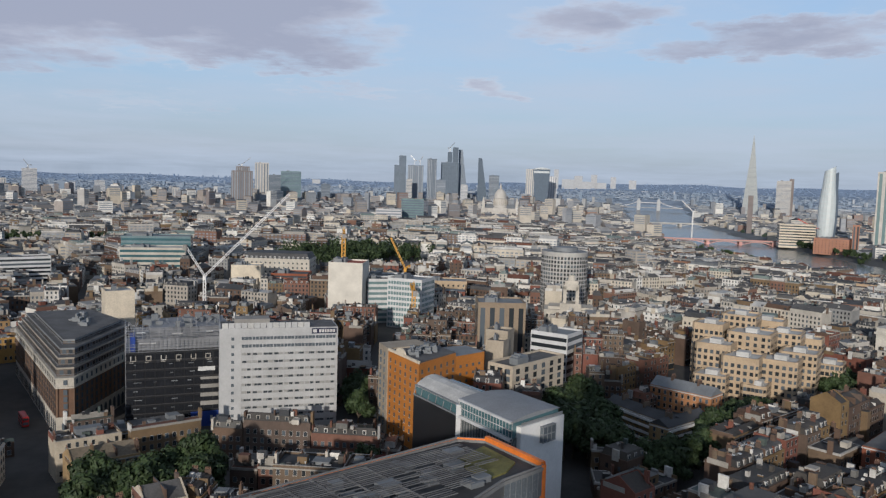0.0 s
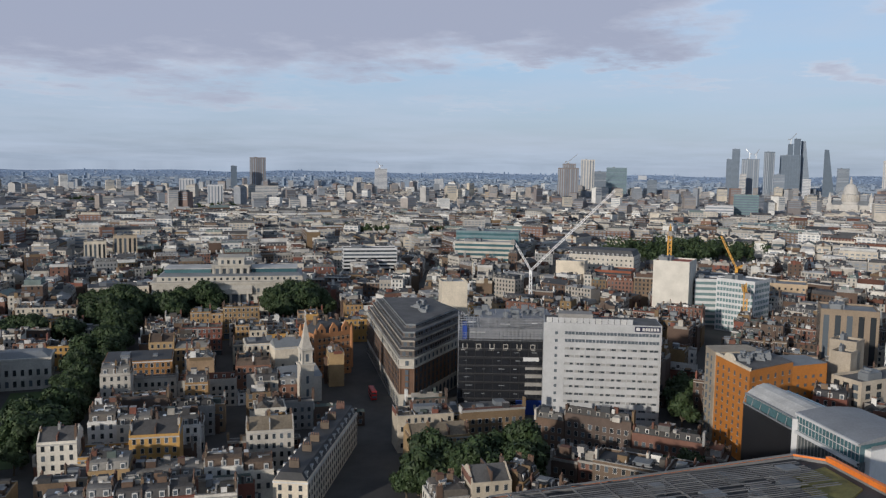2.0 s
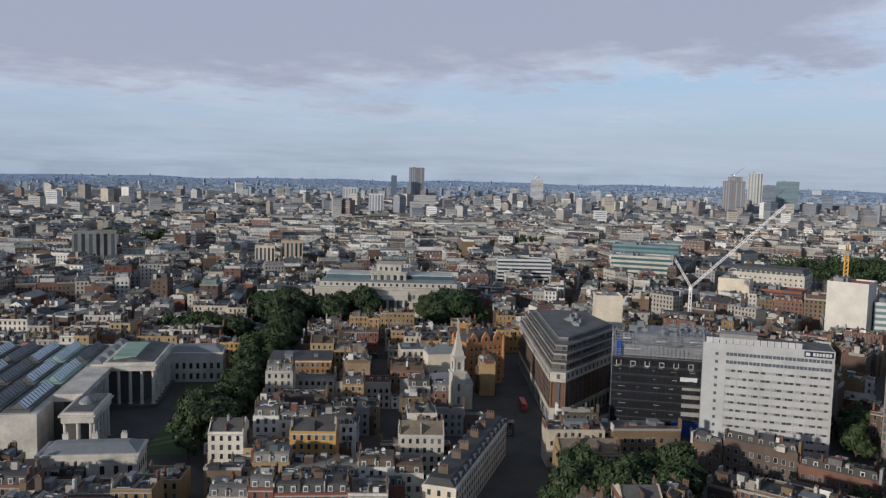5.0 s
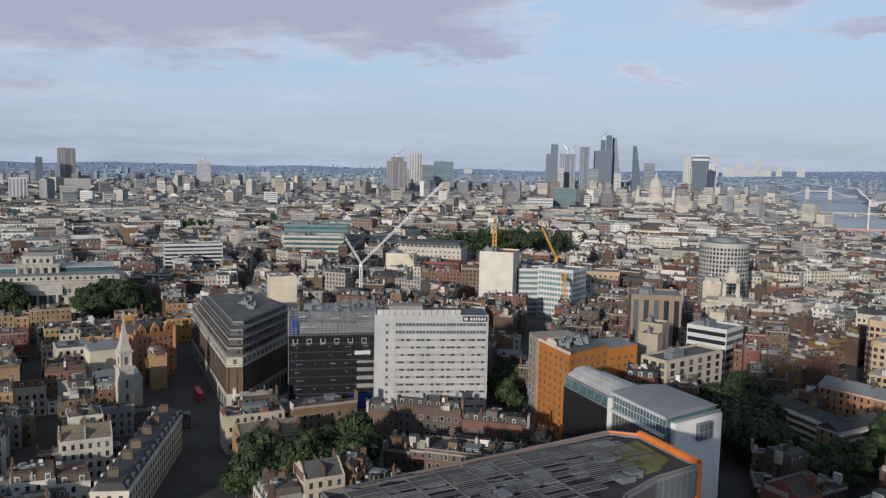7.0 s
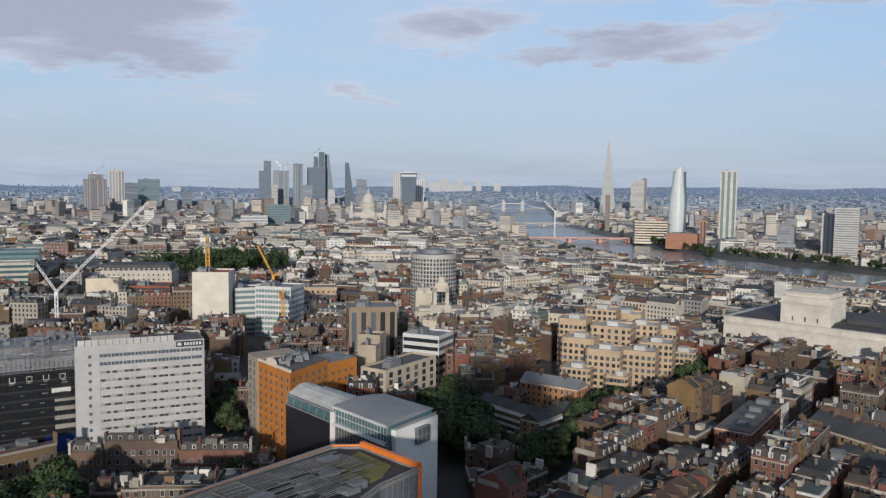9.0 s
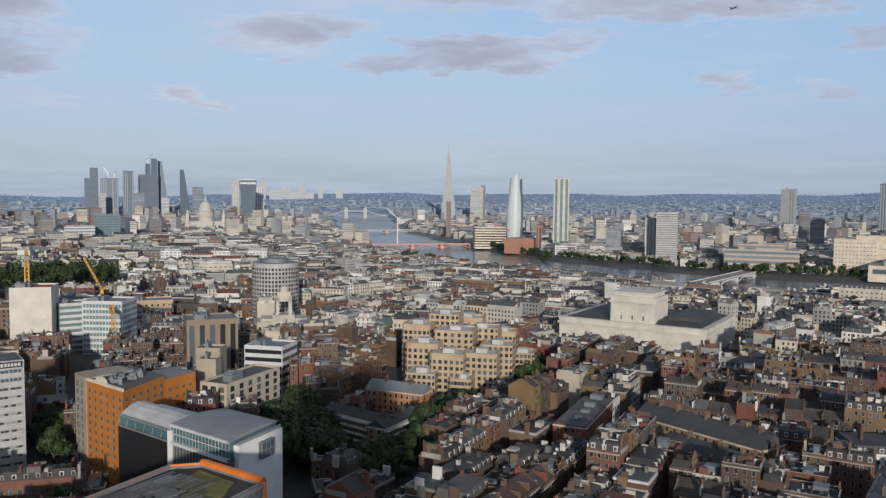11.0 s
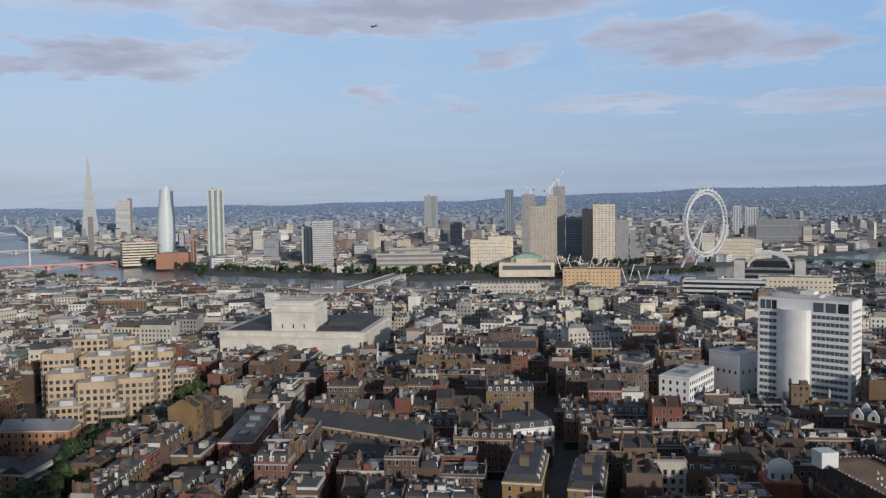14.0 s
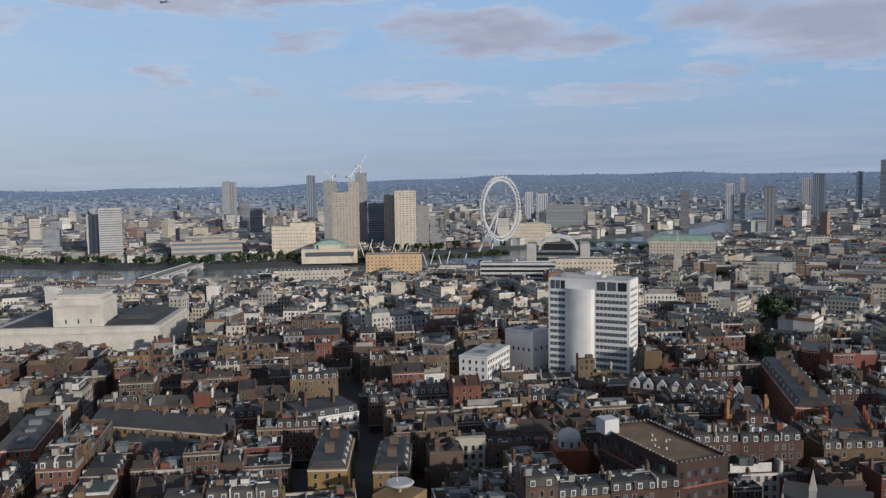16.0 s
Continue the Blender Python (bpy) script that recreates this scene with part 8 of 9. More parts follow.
bridge("grey road bridge over the river", (2463, -560), (2463, -960), -11, 5, far_stone, 16)


def twin_tower_bridge():
    """Two stone towers with a high walk between them and hanging side spans, far down the river."""
    x, y = 3330 * math.sin(radians(105.9)), 3330 * math.cos(radians(105.9))
    z = plain_z(x, y) - 6
    root = thing("twin_tower_bridge", "pale stone bridge with two towers and hanging side spans", "bridge", "bridges", x, y, z, facing(x, y))
    for sx in (-1, 1):
        s = Shape()
        s.box(sx * 38 - 7, -7, -6, sx * 38 + 7, 7, 36)
        s.solid([[(sx * 38 - 7, -7, 36), (sx * 38 + 7, -7, 36), (sx * 38 + 7, 7, 36), (sx * 38 - 7, 7, 36)], [(sx * 38 - 1, -1, 47), (sx * 38 + 1, -1, 47), (sx * 38 + 1, 1, 47), (sx * 38 - 1, 1, 47)]])
        part("tower", s, hazed_pale, root)
        s = Shape()
        for k in range(8):
            t0, t1 = k / 8, (k + 1) / 8
            s.bar((sx * (45 + 85 * t0), 0, 12 + 20 * (1 - t0) ** 2), (sx * (45 + 85 * t1), 0, 12 + 20 * (1 - t1) ** 2), 1.0)
        part("hanging_chain", s, far_white, root)
    s = Shape()
    s.box(-130, -6, 9, 130, 6, 11.5, floor=True)
    part("deck", s, far_grey, root)
    s = Shape()
    s.box(-31, -3, 28, 31, 3, 31, floor=True)
    part("high_walk", s, far_white, root)


def pylons():
    """White raking masts of the footbridge."""
    a, b_ = Vector((545, -965, -9)), Vector((890, -1190, -9))
    side = Vector((b_.y - a.y, a.x - b_.x, 0)).normalized()
    root = thing("footbridge_masts", "white raking masts of the footbridge", "bridge", "", a.x, a.y, -9)
    for k in range(8):
        p = a.lerp(b_, (k + 0.5) / 8) - a
        for sg in (-1, 1):
            s = Shape()
            s.bar(p + side * sg * 14, p + side * sg * 22 + Vector((0, 0, 24)), 0.5)
            part("mast", s, white_steel, root)


pylons()
twin_tower_bridge()
# thin cranes over the far skyline
for label, x, y, foot, mast, jib, ctr, m in (
        ("thin crane over the tallest city tower", 3262, -128, 160, 62, (6, -18, 22), (-4, 8, 0), steel),
        ("thin crane over the city cluster", 3290, 10, 148, 22, (2, 16, 18), (0, -6, 0), steel),
        ("thin crane over the city cluster", 3290, -12, 148, 20, (2, -10, 20), (0, 5, 0), steel),
        ("crane on the white tower", 2736, 1270, 95, 12, (-6, 12, 16), (3, -8, 0), steel),
        ("crane over the brown tower", 2515, 530, 119, 8, (8, -26, 22), (-4, 8, 0), steel),
        ("white crane on the riverside", 1003, -1360, 138, 12, (-10, -6, 22), (6, 4, 2), white_steel),
        ("white crane on the riverside", 975, -1290, 118, 10, (-12, -10, 24), (6, 4, 2), white_steel),
        ("white crane on the riverside", 1080, -1365, 122, 10, (14, 8, 12), (-6, -4, 2), white_steel),
        ("white crane at the river", 1880, -640, -20, 66, (22, 20, 24), (-6, -6, 0), white_steel),
        ("red crane at the bridge", 1740, -860, -17, 40, (20, 30, 18), (-6, -6, 0), red_steel)):
    crane(label, x, y, foot, mast, jib, ctr, m, 0.4, 0.9)


def airliner():
    """A small aeroplane low over the far hills."""
    x, y, z = 4500 * math.sin(radians(131)), 4500 * math.cos(radians(131)), 110 + 4500 * math.tan(radians(11.9))
    root = thing("airliner", "small grey airliner in level flight", "aeroplane", "", x, y, z, radians(-8))
    n = 10
    s = Shape()
    s.solid([[(u, r * math.cos(6.2832 * k / n), r * math.sin(6.2832 * k / n)) for k in range(n)] for u, r in ((-33, 0.3), (-26, 2.2), (-10, 3.2), (18, 3.2), (28, 2.4), (32, 0.4))])
    part("fuselage", s, hazed_dark, root)
    for sg in (-1, 1):
        s = Shape()
        s.solid([[(8, sg * 2, -1), (-5, sg * 2, -1), (-14, sg * 30, 1.5), (-10, sg * 30, 1.5)], [(8, sg * 2, -0.2), (-5, sg * 2, -0.2), (-14, sg * 30, 1.9), (-10, sg * 30, 1.9)]], floor=True)
        part("wing", s, hazed_dark, root)
        s = Shape()
        s.solid([[(-26, sg * 1, 1), (-31, sg * 1, 1), (-34, sg * 11, 1.6), (-31, sg * 11, 1.6)], [(-26, sg * 1, 1.5), (-31, sg * 1, 1.5), (-34, sg * 11, 2), (-31, sg * 11, 2)]], floor=True)
        part("tailplane", s, hazed_dark, root)
    s = Shape()
    s.solid([[(-25, -0.3, 2), (-31, -0.3, 2), (-31, 0.3, 2), (-25, 0.3, 2)], [(-32, -0.2, 11), (-35, -0.2, 11), (-35, 0.2, 11), (-32, 0.2, 11)]], floor=True)
    part("fin", s, hazed_dark, root)


airliner()
# towers on the skyline beyond the city, paled by haze put into their colour
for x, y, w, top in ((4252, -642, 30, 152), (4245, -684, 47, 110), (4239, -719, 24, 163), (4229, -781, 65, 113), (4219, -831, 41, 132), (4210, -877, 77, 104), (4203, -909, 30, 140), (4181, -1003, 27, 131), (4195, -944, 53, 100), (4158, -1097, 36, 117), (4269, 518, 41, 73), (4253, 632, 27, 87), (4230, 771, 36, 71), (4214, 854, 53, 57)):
    far("tower_block", "small pale tower on the far skyline", x, y, w, top, hazed_pale, "none", plant=0)

# ---- streets of houses ----
def house(kind, w, d, floors, rnd, walls):
    """One terraced house; its front looks along -y. kind: mansard, flat, gable, double, or plain (farther off)."""
    root = thing(HOUSE_NAME[kind], HOUSE_LABEL[kind], "house", "houses in the streets")
    h = floors * 3.2 + 1.0
    hw, hd = w / 2, d / 2
    s = Shape()
    t = 0.4
    outer = [(-hw, -hd), (hw, -hd), (hw, hd), (-hw, hd)]
    inner = [(-hw + t, -hd + t), (hw - t, -hd + t), (hw - t, hd - t), (-hw + t, hd - t)]
    s.solid([[(a, c, -3) for a, c in outer], [(a, c, h) for a, c in outer], [(a, c, h) for a, c in inner], [(a, c, h - 0.8) for a, c in inner]])
    if kind == "gable":
        for sx in (-hw, hw - t):
            s.solid([[(sx, -hd, h), (sx + t, -hd, h), (sx + t, hd, h), (sx, hd, h)], [(sx, -0.3, h + d * 0.28), (sx + t, -0.3, h + d * 0.28), (sx + t, 0.3, h + d * 0.28), (sx, 0.3, h + d * 0.28)]])
    # cornice, string course and shop fascia
    s.box(-hw, -hd - 0.25, h - 1.2, hw, -hd + 0.1, h - 0.8, 1, floor=True)
    s.box(-hw, -hd - 0.12, 3.3, hw, -hd + 0.1, 3.6, 1, floor=True)
    s.box(-hw + 0.2, -hd - 0.1, 2.7, hw - 0.2, -hd + 0.1, 3.2, 2, floor=True)
    if kind == "flat":
        for y0, y1 in ((-hd, -hd + t), (hd - t, hd)):
            s.box(-hw, y0 - 0.06, h, hw, y1 + 0.06, h + 0.14, 1, floor=True)
    part("wall", s, [walls, trim_white, glass_dark], root)
    s = Shape()
    if kind == "mansard":
        m = 1.5
        s.solid([[(-hw + t, -hd + 0.7, h - 0.7), (hw - t, -hd + 0.7, h - 0.7), (hw - t, hd - 0.7, h - 0.7), (-hw + t, hd - 0.7, h - 0.7)],
                 [(-hw + t, -hd + m, h + 2.2), (hw - t, -hd + m, h + 2.2), (hw - t, hd - m, h + 2.2), (-hw + t, hd - m, h + 2.2)],
                 [(-hw + t, -hd + m + 1.5, h + 2.6), (hw - t, -hd + m + 1.5, h + 2.6), (hw - t, hd - m - 1.5, h + 2.6), (-hw + t, hd - m - 1.5, h + 2.6)]])
    elif kind == "gable":
        s.gable(-hw + t, -hd + 0.2, hw - t, hd - 0.2, h - 0.6, h + d * 0.26)
    elif kind == "double":
        s.gable(-hw + t, -hd + 0.4, hw - t, 0, h - 0.6, h + 1.7)
        s.gable(-hw + t, 0, hw - t, hd - 0.4, h - 0.6, h + 1.7)
    else:
        s.box(-hw + t, -hd + t, h - 0.9, hw - t, hd - t, h - 0.7)
        # hatches, ducts and upstands that belong to the roof covering
        for _ in range(rnd.randint(2, 5)):
            a, c = rnd.uniform(-hw * 0.8, hw * 0.6), rnd.uniform(-hd * 0.8, hd * 0.6)
            s.box(a, c, h - 0.7, a + rnd.uniform(0.5, 1.6), c + rnd.uniform(0.5, 2.2), h - rnd.uniform(-0.6, 0.3))
    if kind != "plain":
        for _ in range(rnd.randint(1, 5)):
            a, c = rnd.uniform(-hw * 0.6, hw * 0.5), rnd.uniform(-hd * 0.3, hd * 0.3)
            z = h + (2.66 if kind == "mansard" else -0.6)
            if kind in ("mansard", "flat"):
                s.box(a, c, z - 0.1, a + 1.1, c + 1.4, z + 0.15, 1)
    part("roof", s, [lead_mix if walls == pale_mix else roof_mix, pale_glass], root)
    if kind in ("flat", "plain"):
        for k in range(rnd.choice((1, 2, 3)) if kind == "flat" else 1):
            s = Shape()
            a, c = rnd.uniform(-hw * 0.6, hw * 0.1), rnd.uniform(-hd * 0.6, hd * 0.2)
            pw, pd, ph = rnd.uniform(1.4, w * 0.45), rnd.uniform(1.4, d * 0.4), rnd.uniform(1.0, 2.6)
            s.box(a, c, h - 0.7, a + pw, c + pd, h - 0.7 + ph)
            s.box(a - 0.1, c - 0.1, h - 0.7 + ph, a + pw + 0.1, c + pd + 0.1, h - 0.55 + ph, 0, floor=True)
            part("roof_plant", s, plant_grey, root)
    if kind == "mansard":
        n = max(1, int(w / 3.2))
        for k in range(n):
            xm = -hw + (k + 0.5) * w / n
            for sy in (-1, 1):
                s = Shape()
                y0, y1 = sorted((sy * (hd - 0.85), sy * (hd - 2.2)))
                s.box(xm - 0.75, y0, h - 0.3, xm + 0.75, y1, h + 1.75, 0, 2)
                s.flat(xm, sy * (hd - 0.78), h + 0.1, 1.0, 1.3, sy, 1)
                part("dormer", s, [trim_white, glass_dark, lead_roof], root)
    cols = max(2, int(w / 2.6))
    s = Shape()
    for sy in (-1, 1):
        s.windows(-hw + 0.4, hw - 0.4, sy * hd, sy, 0.6 if sy > 0 else 3.6, 3.2, floors if sy > 0 else floors - 1, cols, 1.05, 1.75, 0.7, 0, 1, 0.0 if sy < 0 else 0.2, rnd)
    s.flat(0, -hd - 0.04, 0.1, w - 0.6, 2.6, -1, 0)
    part("glazing", s, [glass_dark, trim_white], root, kind="stuff")
    if kind == "plain":
        return root
    for sx, sy in ((1, -0.45), (1, 0.4)) if kind in ("mansard", "double") else ((1, rnd.uniform(-0.4, 0.4)),):
        s = Shape()
        x0, yc = sx * hw - 0.75, sy * hd
        top = h + (3.4 if kind == "mansard" else 1.9) + rnd.uniform(0, 0.8)
        s.box(x0, yc - 0.95, h - 0.8, x0 + 0.65, yc + 0.95, top, 0)
        s.box(x0 - 0.08, yc - 1.03, top - 0.35, x0 + 0.73, yc + 1.03, top - 0.12, 0, floor=True)
        for p in range(4):
            s.tube(x0 + 0.32, yc - 0.72 + p * 0.48, top, top + 0.75, 0.17, 0.14, 6, 1)
        part("chimney", s, [chimney_brick, pot_clay], root)
    return root


HOUSE_NAME = {"mansard": "mansard_house", "flat": "flat_roofed_house", "gable": "gabled_house", "double": "double_roofed_house", "plain": "street_building"}
HOUSE_LABEL = {"mansard": "brick terraced house with slate mansard, dormers and chimneys", "flat": "terraced house with flat dark roof and roof plant",
               "gable": "brick terraced house with slate gable roof", "double": "brick house with double-pitched slate roof",
               "plain": "flat-roofed street building with rows of sash windows"}
STOCKPILE = {}


def place_house(kind, w, d, floors, x, y, turn, rnd, version=0):
    bearing = math.degrees(math.atan2(x, y))
    walls = pale_mix if bearing < 74 else red_mix if bearing > 156 else brick_mix
    key = (kind, w, d, floors, version, walls.name)
    m = Matrix.Translation((x, y, ground_z(x, y))) @ Matrix.Rotation(turn, 4, "Z")
    if key in STOCKPILE:
        return copy_thing(STOCKPILE[key], m)
    root = house(kind, w, d, floors, rnd, walls)
    root.matrix_world = m
    STOCKPILE[key] = root
    return root


LOW = [(283, -72, 28), (262, -80, 20), (150, -402, 36), (172, -405, 24), (300, 45, 34), (304, 18, 30), (290, 85, 18), (325, 96, 20), (275, 45, 26), (405, -350, 26, 9.5), (432, -328, 26, 9.5), (462, -305, 26, 9.5), (490, -285, 26, 9.5), (380, -330, 30, 10.5),
       (455, 345, 32), (470, 310, 32), (482, 283, 26), (436, 372, 26), (925, 70, 60), (935, 15, 50), (925, 125, 50), (165, -372, 30), (138, -370, 28), (1050, 600, 50), (1070, 500, 50), (690, 1005, 50)]  # x, y, radius of yards with low roofs


def lowered(x, y):
    """The roof height of the low plots, or 0 elsewhere."""
    for a, c, r, *top in LOW:
        if (x - a) ** 2 + (y - c) ** 2 < r * r:
            return top[0] if top else 5.6
    return 0.0


STREETS = []  # open corridors: a, b, half width


def corridor(ax, ay, bx, by, half):
    STREETS.append((ax, ay, bx, by, half))


def in_street(x, y, r):
    for ax, ay, bx, by, half in STREETS:
        dx, dy = bx - ax, by - ay
        t = max(0.0, min(1.0, ((x - ax) * dx + (y - ay) * dy) / (dx * dx + dy * dy)))
        if math.hypot(x - ax - t * dx, y - ay - t * dy) < half + r:
            return True
    return False


corridor(195, 106, 302, 131, 6)
corridor(302, 131, 320, 147, 8)
corridor(318, 147, 590, 326, 4)
corridor(226, 160, 420, 298, 3)
corridor(230, 240, 400, 345, 6)
corridor(210, -112, 470, -384, 2.5)
corridor(150, -212, 350, -452, 2.0)
corridor(42, -300, 46, -345, 3)
corridor(46, -345, 84, -470, 3)
corridor(84, -470, 112, -760, 4)
corridor(345, 24, 600, 10, 6)
corridor(260, -55, 560, -95, 6)


def quarter(x, y):
    """Street direction by district."""
    b_ = math.degrees(math.atan2(x, y))
    if b_ < 74:
        return math.atan2(0.57, 0.82), (3.0, 62.0)
    if b_ < 104:
        return math.atan2(-0.12, 1.0), (8.0, 52.0)
    if b_ < 163:
        return math.atan2(-0.768, 0.64), (-20.5, 56.5)
    return math.atan2(-0.985, 0.17), (9.0, 60.0)


def lesser(s, x, y, turn, w, d, h, rnd, fine, style=None):
    """One ordinary building added to a joined sheet: body, roof, clutter and windows. Slots: wall, roof, glass, trim."""
    s.origin(x, y, ground_z(x, y), turn)
    hw, hd = w / 2, d / 2
    style = rnd.random() if style is None else style
    s.box(-hw, -hd, -4, hw, hd, h, 0, 0)
    top = h
    if style < 0.6:
        if rnd.random() < 0.75:
            s.box(-hw - 0.15, -hd - 0.15, h - 0.7, hw + 0.15, hd + 0.15, h + 0.1, 3, floor=True)
        s.box(-hw + 0.5, -hd + 0.5, h - 0.2, hw - 0.5, hd - 0.5, h + 0.15, 1)
        if rnd.random() < 0.45 and w > 9:
            i = rnd.uniform(1.2, 2.6)
            top = h + rnd.uniform(2.4, 3.4)
            s.box(-hw + i, -hd + i, h, hw - i * rnd.uniform(0.3, 2), hd - i, top, rnd.choice((0, 3, 1)), 1)
            if fine:
                s.windows(-hw + i, hw - i * 2, -hd + i, -1, h, 3, 1, max(2, int(w / 3)), 1.6, 1.6, 0.7, 2)
    elif style < 0.86:
        i = rnd.uniform(1.0, 2.0)
        top = h + 2.6
        s.solid([[(-hw + 0.4, -hd + 0.4, h), (hw - 0.4, -hd + 0.4, h), (hw - 0.4, hd - 0.4, h), (-hw + 0.4, hd - 0.4, h)],
                 [(-hw + i, -hd + i, top), (hw - i, -hd + i, top), (hw - i, hd - i, top), (-hw + i, hd - i, top)]], 1)
        n = max(2, int(w / 3.6))
        for q in range(n):
            xm = -hw + (q + 0.5) * w / n
            for sy in (-1, 1):
                y0, y1 = sorted((sy * (hd - 0.6), sy * (hd - 2.0)))
                s.box(xm - 0.7, y0, h + 0.2, xm + 0.7, y1, h + 2.0, 3, 1)
                if fine:
                    s.flat(xm, sy * (hd - 0.55), h + 0.5, 0.9, 1.2, sy, 2)
    else:
        s.gable(-hw, -hd, hw, hd, h, h + d * 0.24, 1, 0)
        top = h + d * 0.1
    # chimneys on both party walls, party-wall upstands, hatches, tanks and ducts
    for sx in (-1, 1):
        if rnd.random() < 0.7:
            yc = rnd.uniform(-0.6, 0.6) * hd
            s.box(sx * hw - 0.5, yc - rnd.uniform(0.8, 1.8), h - 1, sx * hw + 0.4, yc + rnd.uniform(0.8, 1.8), h + rnd.uniform(2.2, 4.4), rnd.choice((0, 0, 3)))
    if rnd.random() < 0.6:
        s.box(hw - 0.2, -hd, h - 1, hw + 0.25, hd, h + rnd.uniform(0.6, 1.5), rnd.choice((0, 3)))
    for _ in range((rnd.randint(2, 7) if fine else rnd.randint(1, 4)) if w > 8 else rnd.randint(1, 3)):
        a, e = rnd.uniform(-hw * 0.85, hw * 0.7), rnd.uniform(-hd * 0.85, hd * 0.7)
        big = rnd.random() < 0.25
        z0 = top if style < 0.86 and abs(a) < hw * 0.6 and abs(e) < hd * 0.6 else h
        s.box(a, e, z0 - 0.2, a + (rnd.uniform(2, 4.5) if big else rnd.uniform(0.5, 1.8)), e + (rnd.uniform(2, 4) if big else rnd.uniform(0.5, 2.0)), z0 + rnd.uniform(0.4, 2.4), rnd.choice((0, 1, 1, 3, 1)), rnd.choice((0, 1, 1, 3)))
    if fine:
        cols, nf = max(2, int(w / 2.8)), max(2, int(h / 3.3))
        low = max(0, nf - 4)
        for sy in (-1, 1):
            s.windows(-hw + 0.4, hw - 0.4, sy * hd, sy, 0.2 + low * 3.3, 3.3, nf - low, cols, 1.25, 1.8, 0.8, 2, 3 if fine > 1 else None)
        for sx in (-1, 1):
            if rnd.random() < (0.8 if fine > 1 else 0.45):
                s.windows_x(-hd + 0.6, hd - 0.6, sx * hw, sx, 0.2 + low * 3.3, 3.3, nf - low, max(1, int(d / 4)), 1.2, 1.7, 0.8, 2)
    else:
        nf, cols = max(2, int(h / 3.6)), max(2, int(w / 5))
        low = max(0, nf - 4)
        for sy in (-1, 1):
            for f in range(low, nf):
                for c in range(cols):
                    s.flat(-hw + (c + 0.5) * w / cols, sy * (hd + 0.08), 1.0 + f * 3.6, w / cols * 0.6, 1.7, sy, 2)
        if rnd.random() < 0.5:
            for sx in (-1, 1):
                for f in range(low, nf):
                    s.flat_x(sx * (hw + 0.08), 0, 1.0 + f * 3.6, d * 0.7, 1.6, sx, 2)


def clutter(s, x, y, z, turn, w, d, kind, h, rnd):
    """Small things on one roof, added to a joined sheet: stair heads, ducts, tanks, parapets, stacks. Slots: wall, roof, trim, plant."""
    s.origin(x, y, z, turn)
    hw, hd = w / 2 - 0.6, d / 2 - 0.9
    top = {"mansard": h + 2.5, "flat": h - 0.7, "plain": h - 0.7}.get(kind)
    if top is not None:
        iw, id_ = (hw, hd) if kind != "mansard" else (hw, hd - 2.2)
        for _ in range(int(rnd.randint(5, 11) * max(1.0, w * d / 130))):
            a, c = rnd.uniform(-iw, iw * 0.8), rnd.uniform(-id_, id_ * 0.7)
            q = rnd.random()
            if q < 0.25:
                e, f, g = rnd.uniform(1.6, 3.2), rnd.uniform(1.6, 3.0), rnd.uniform(1.6, 2.6)
                s.box(a, c, top - 0.1, min(a + e, iw + 0.4), min(c + f, id_ + 0.4), top + g, rnd.choice((0, 2, 0, 1)), rnd.choice((1, 1, 3)))
            elif q < 0.6:
                s.box(a, c, top - 0.1, a + rnd.uniform(0.4, 1.3), c + rnd.uniform(0.4, 1.3), top + rnd.uniform(0.3, 1.2), rnd.choice((3, 2, 3, 1)))
            elif q < 0.8:
                s.box(a, c, top + 0.25, min(a + rnd.uniform(2, 5), iw), c + 0.35, top + 0.65, 3, floor=True)
            else:
                s.tube(a, c, top - 0.1, top + rnd.uniform(0.7, 1.7), 0.16, 0.14, 6, 3)
    # party walls between narrow plots, with their stacks
    plots = int(w / 5.6)
    for k in range(1, plots):
        a = -w / 2 + k * w / plots + rnd.uniform(-0.3, 0.3)
        rise = {"mansard": 2.9, "gable": d * 0.22, "double": 1.2}.get(kind, 0.2)
        s.box(a - 0.2, -hd - 0.3, h - 1, a + 0.2, hd + 0.3, h + rise * rnd.uniform(0.7, 1.15), rnd.choice((0, 0, 0, 2)), rnd.choice((2, 0, 1)))
        if rnd.random() < 0.6:
            c = rnd.uniform(-0.7, 0.7) * hd
            g = h + rise + rnd.uniform(1.2, 2.6)
            s.box(a - 0.42, c - 0.9, h - 1, a + 0.42, c + 0.9, g, 0)
            for p in range(rnd.randint(2, 5)):
                s.tube(a, c - 0.7 + p * 0.35, g, g + 0.7, 0.15, 0.12, 5, 4)
    # party-wall upstands, stacks and back additions
    for sx in (-1, 1):
        if rnd.random() < 0.6:
            s.box(sx * (hw + 0.55) - 0.2, -hd, h - 1, sx * (hw + 0.55) + 0.2, hd * rnd.uniform(0.2, 1), h + rnd.uniform(0.3, 1.4), rnd.choice((0, 0, 2)), 2)
        if rnd.random() < 0.55:
            c = rnd.uniform(-0.8, 0.8) * hd
            g = h + rnd.uniform(2.4, 4.6)
            s.box(sx * (hw + 0.1) - 0.4, c - rnd.uniform(0.6, 1.4), h - 1, sx * (hw + 0.1) + 0.4, c + rnd.uniform(0.6, 1.4), g, 0)
            for p in range(rnd.randint(2, 5)):
                s.tube(sx * (hw + 0.1), c - 0.6 + p * 0.34, g, g + 0.7, 0.15, 0.12, 5, 4)
    if kind in ("flat", "mansard", "double", "gable") and rnd.random() < 0.7:
        a = rnd.uniform(-hw, hw * 0.3)
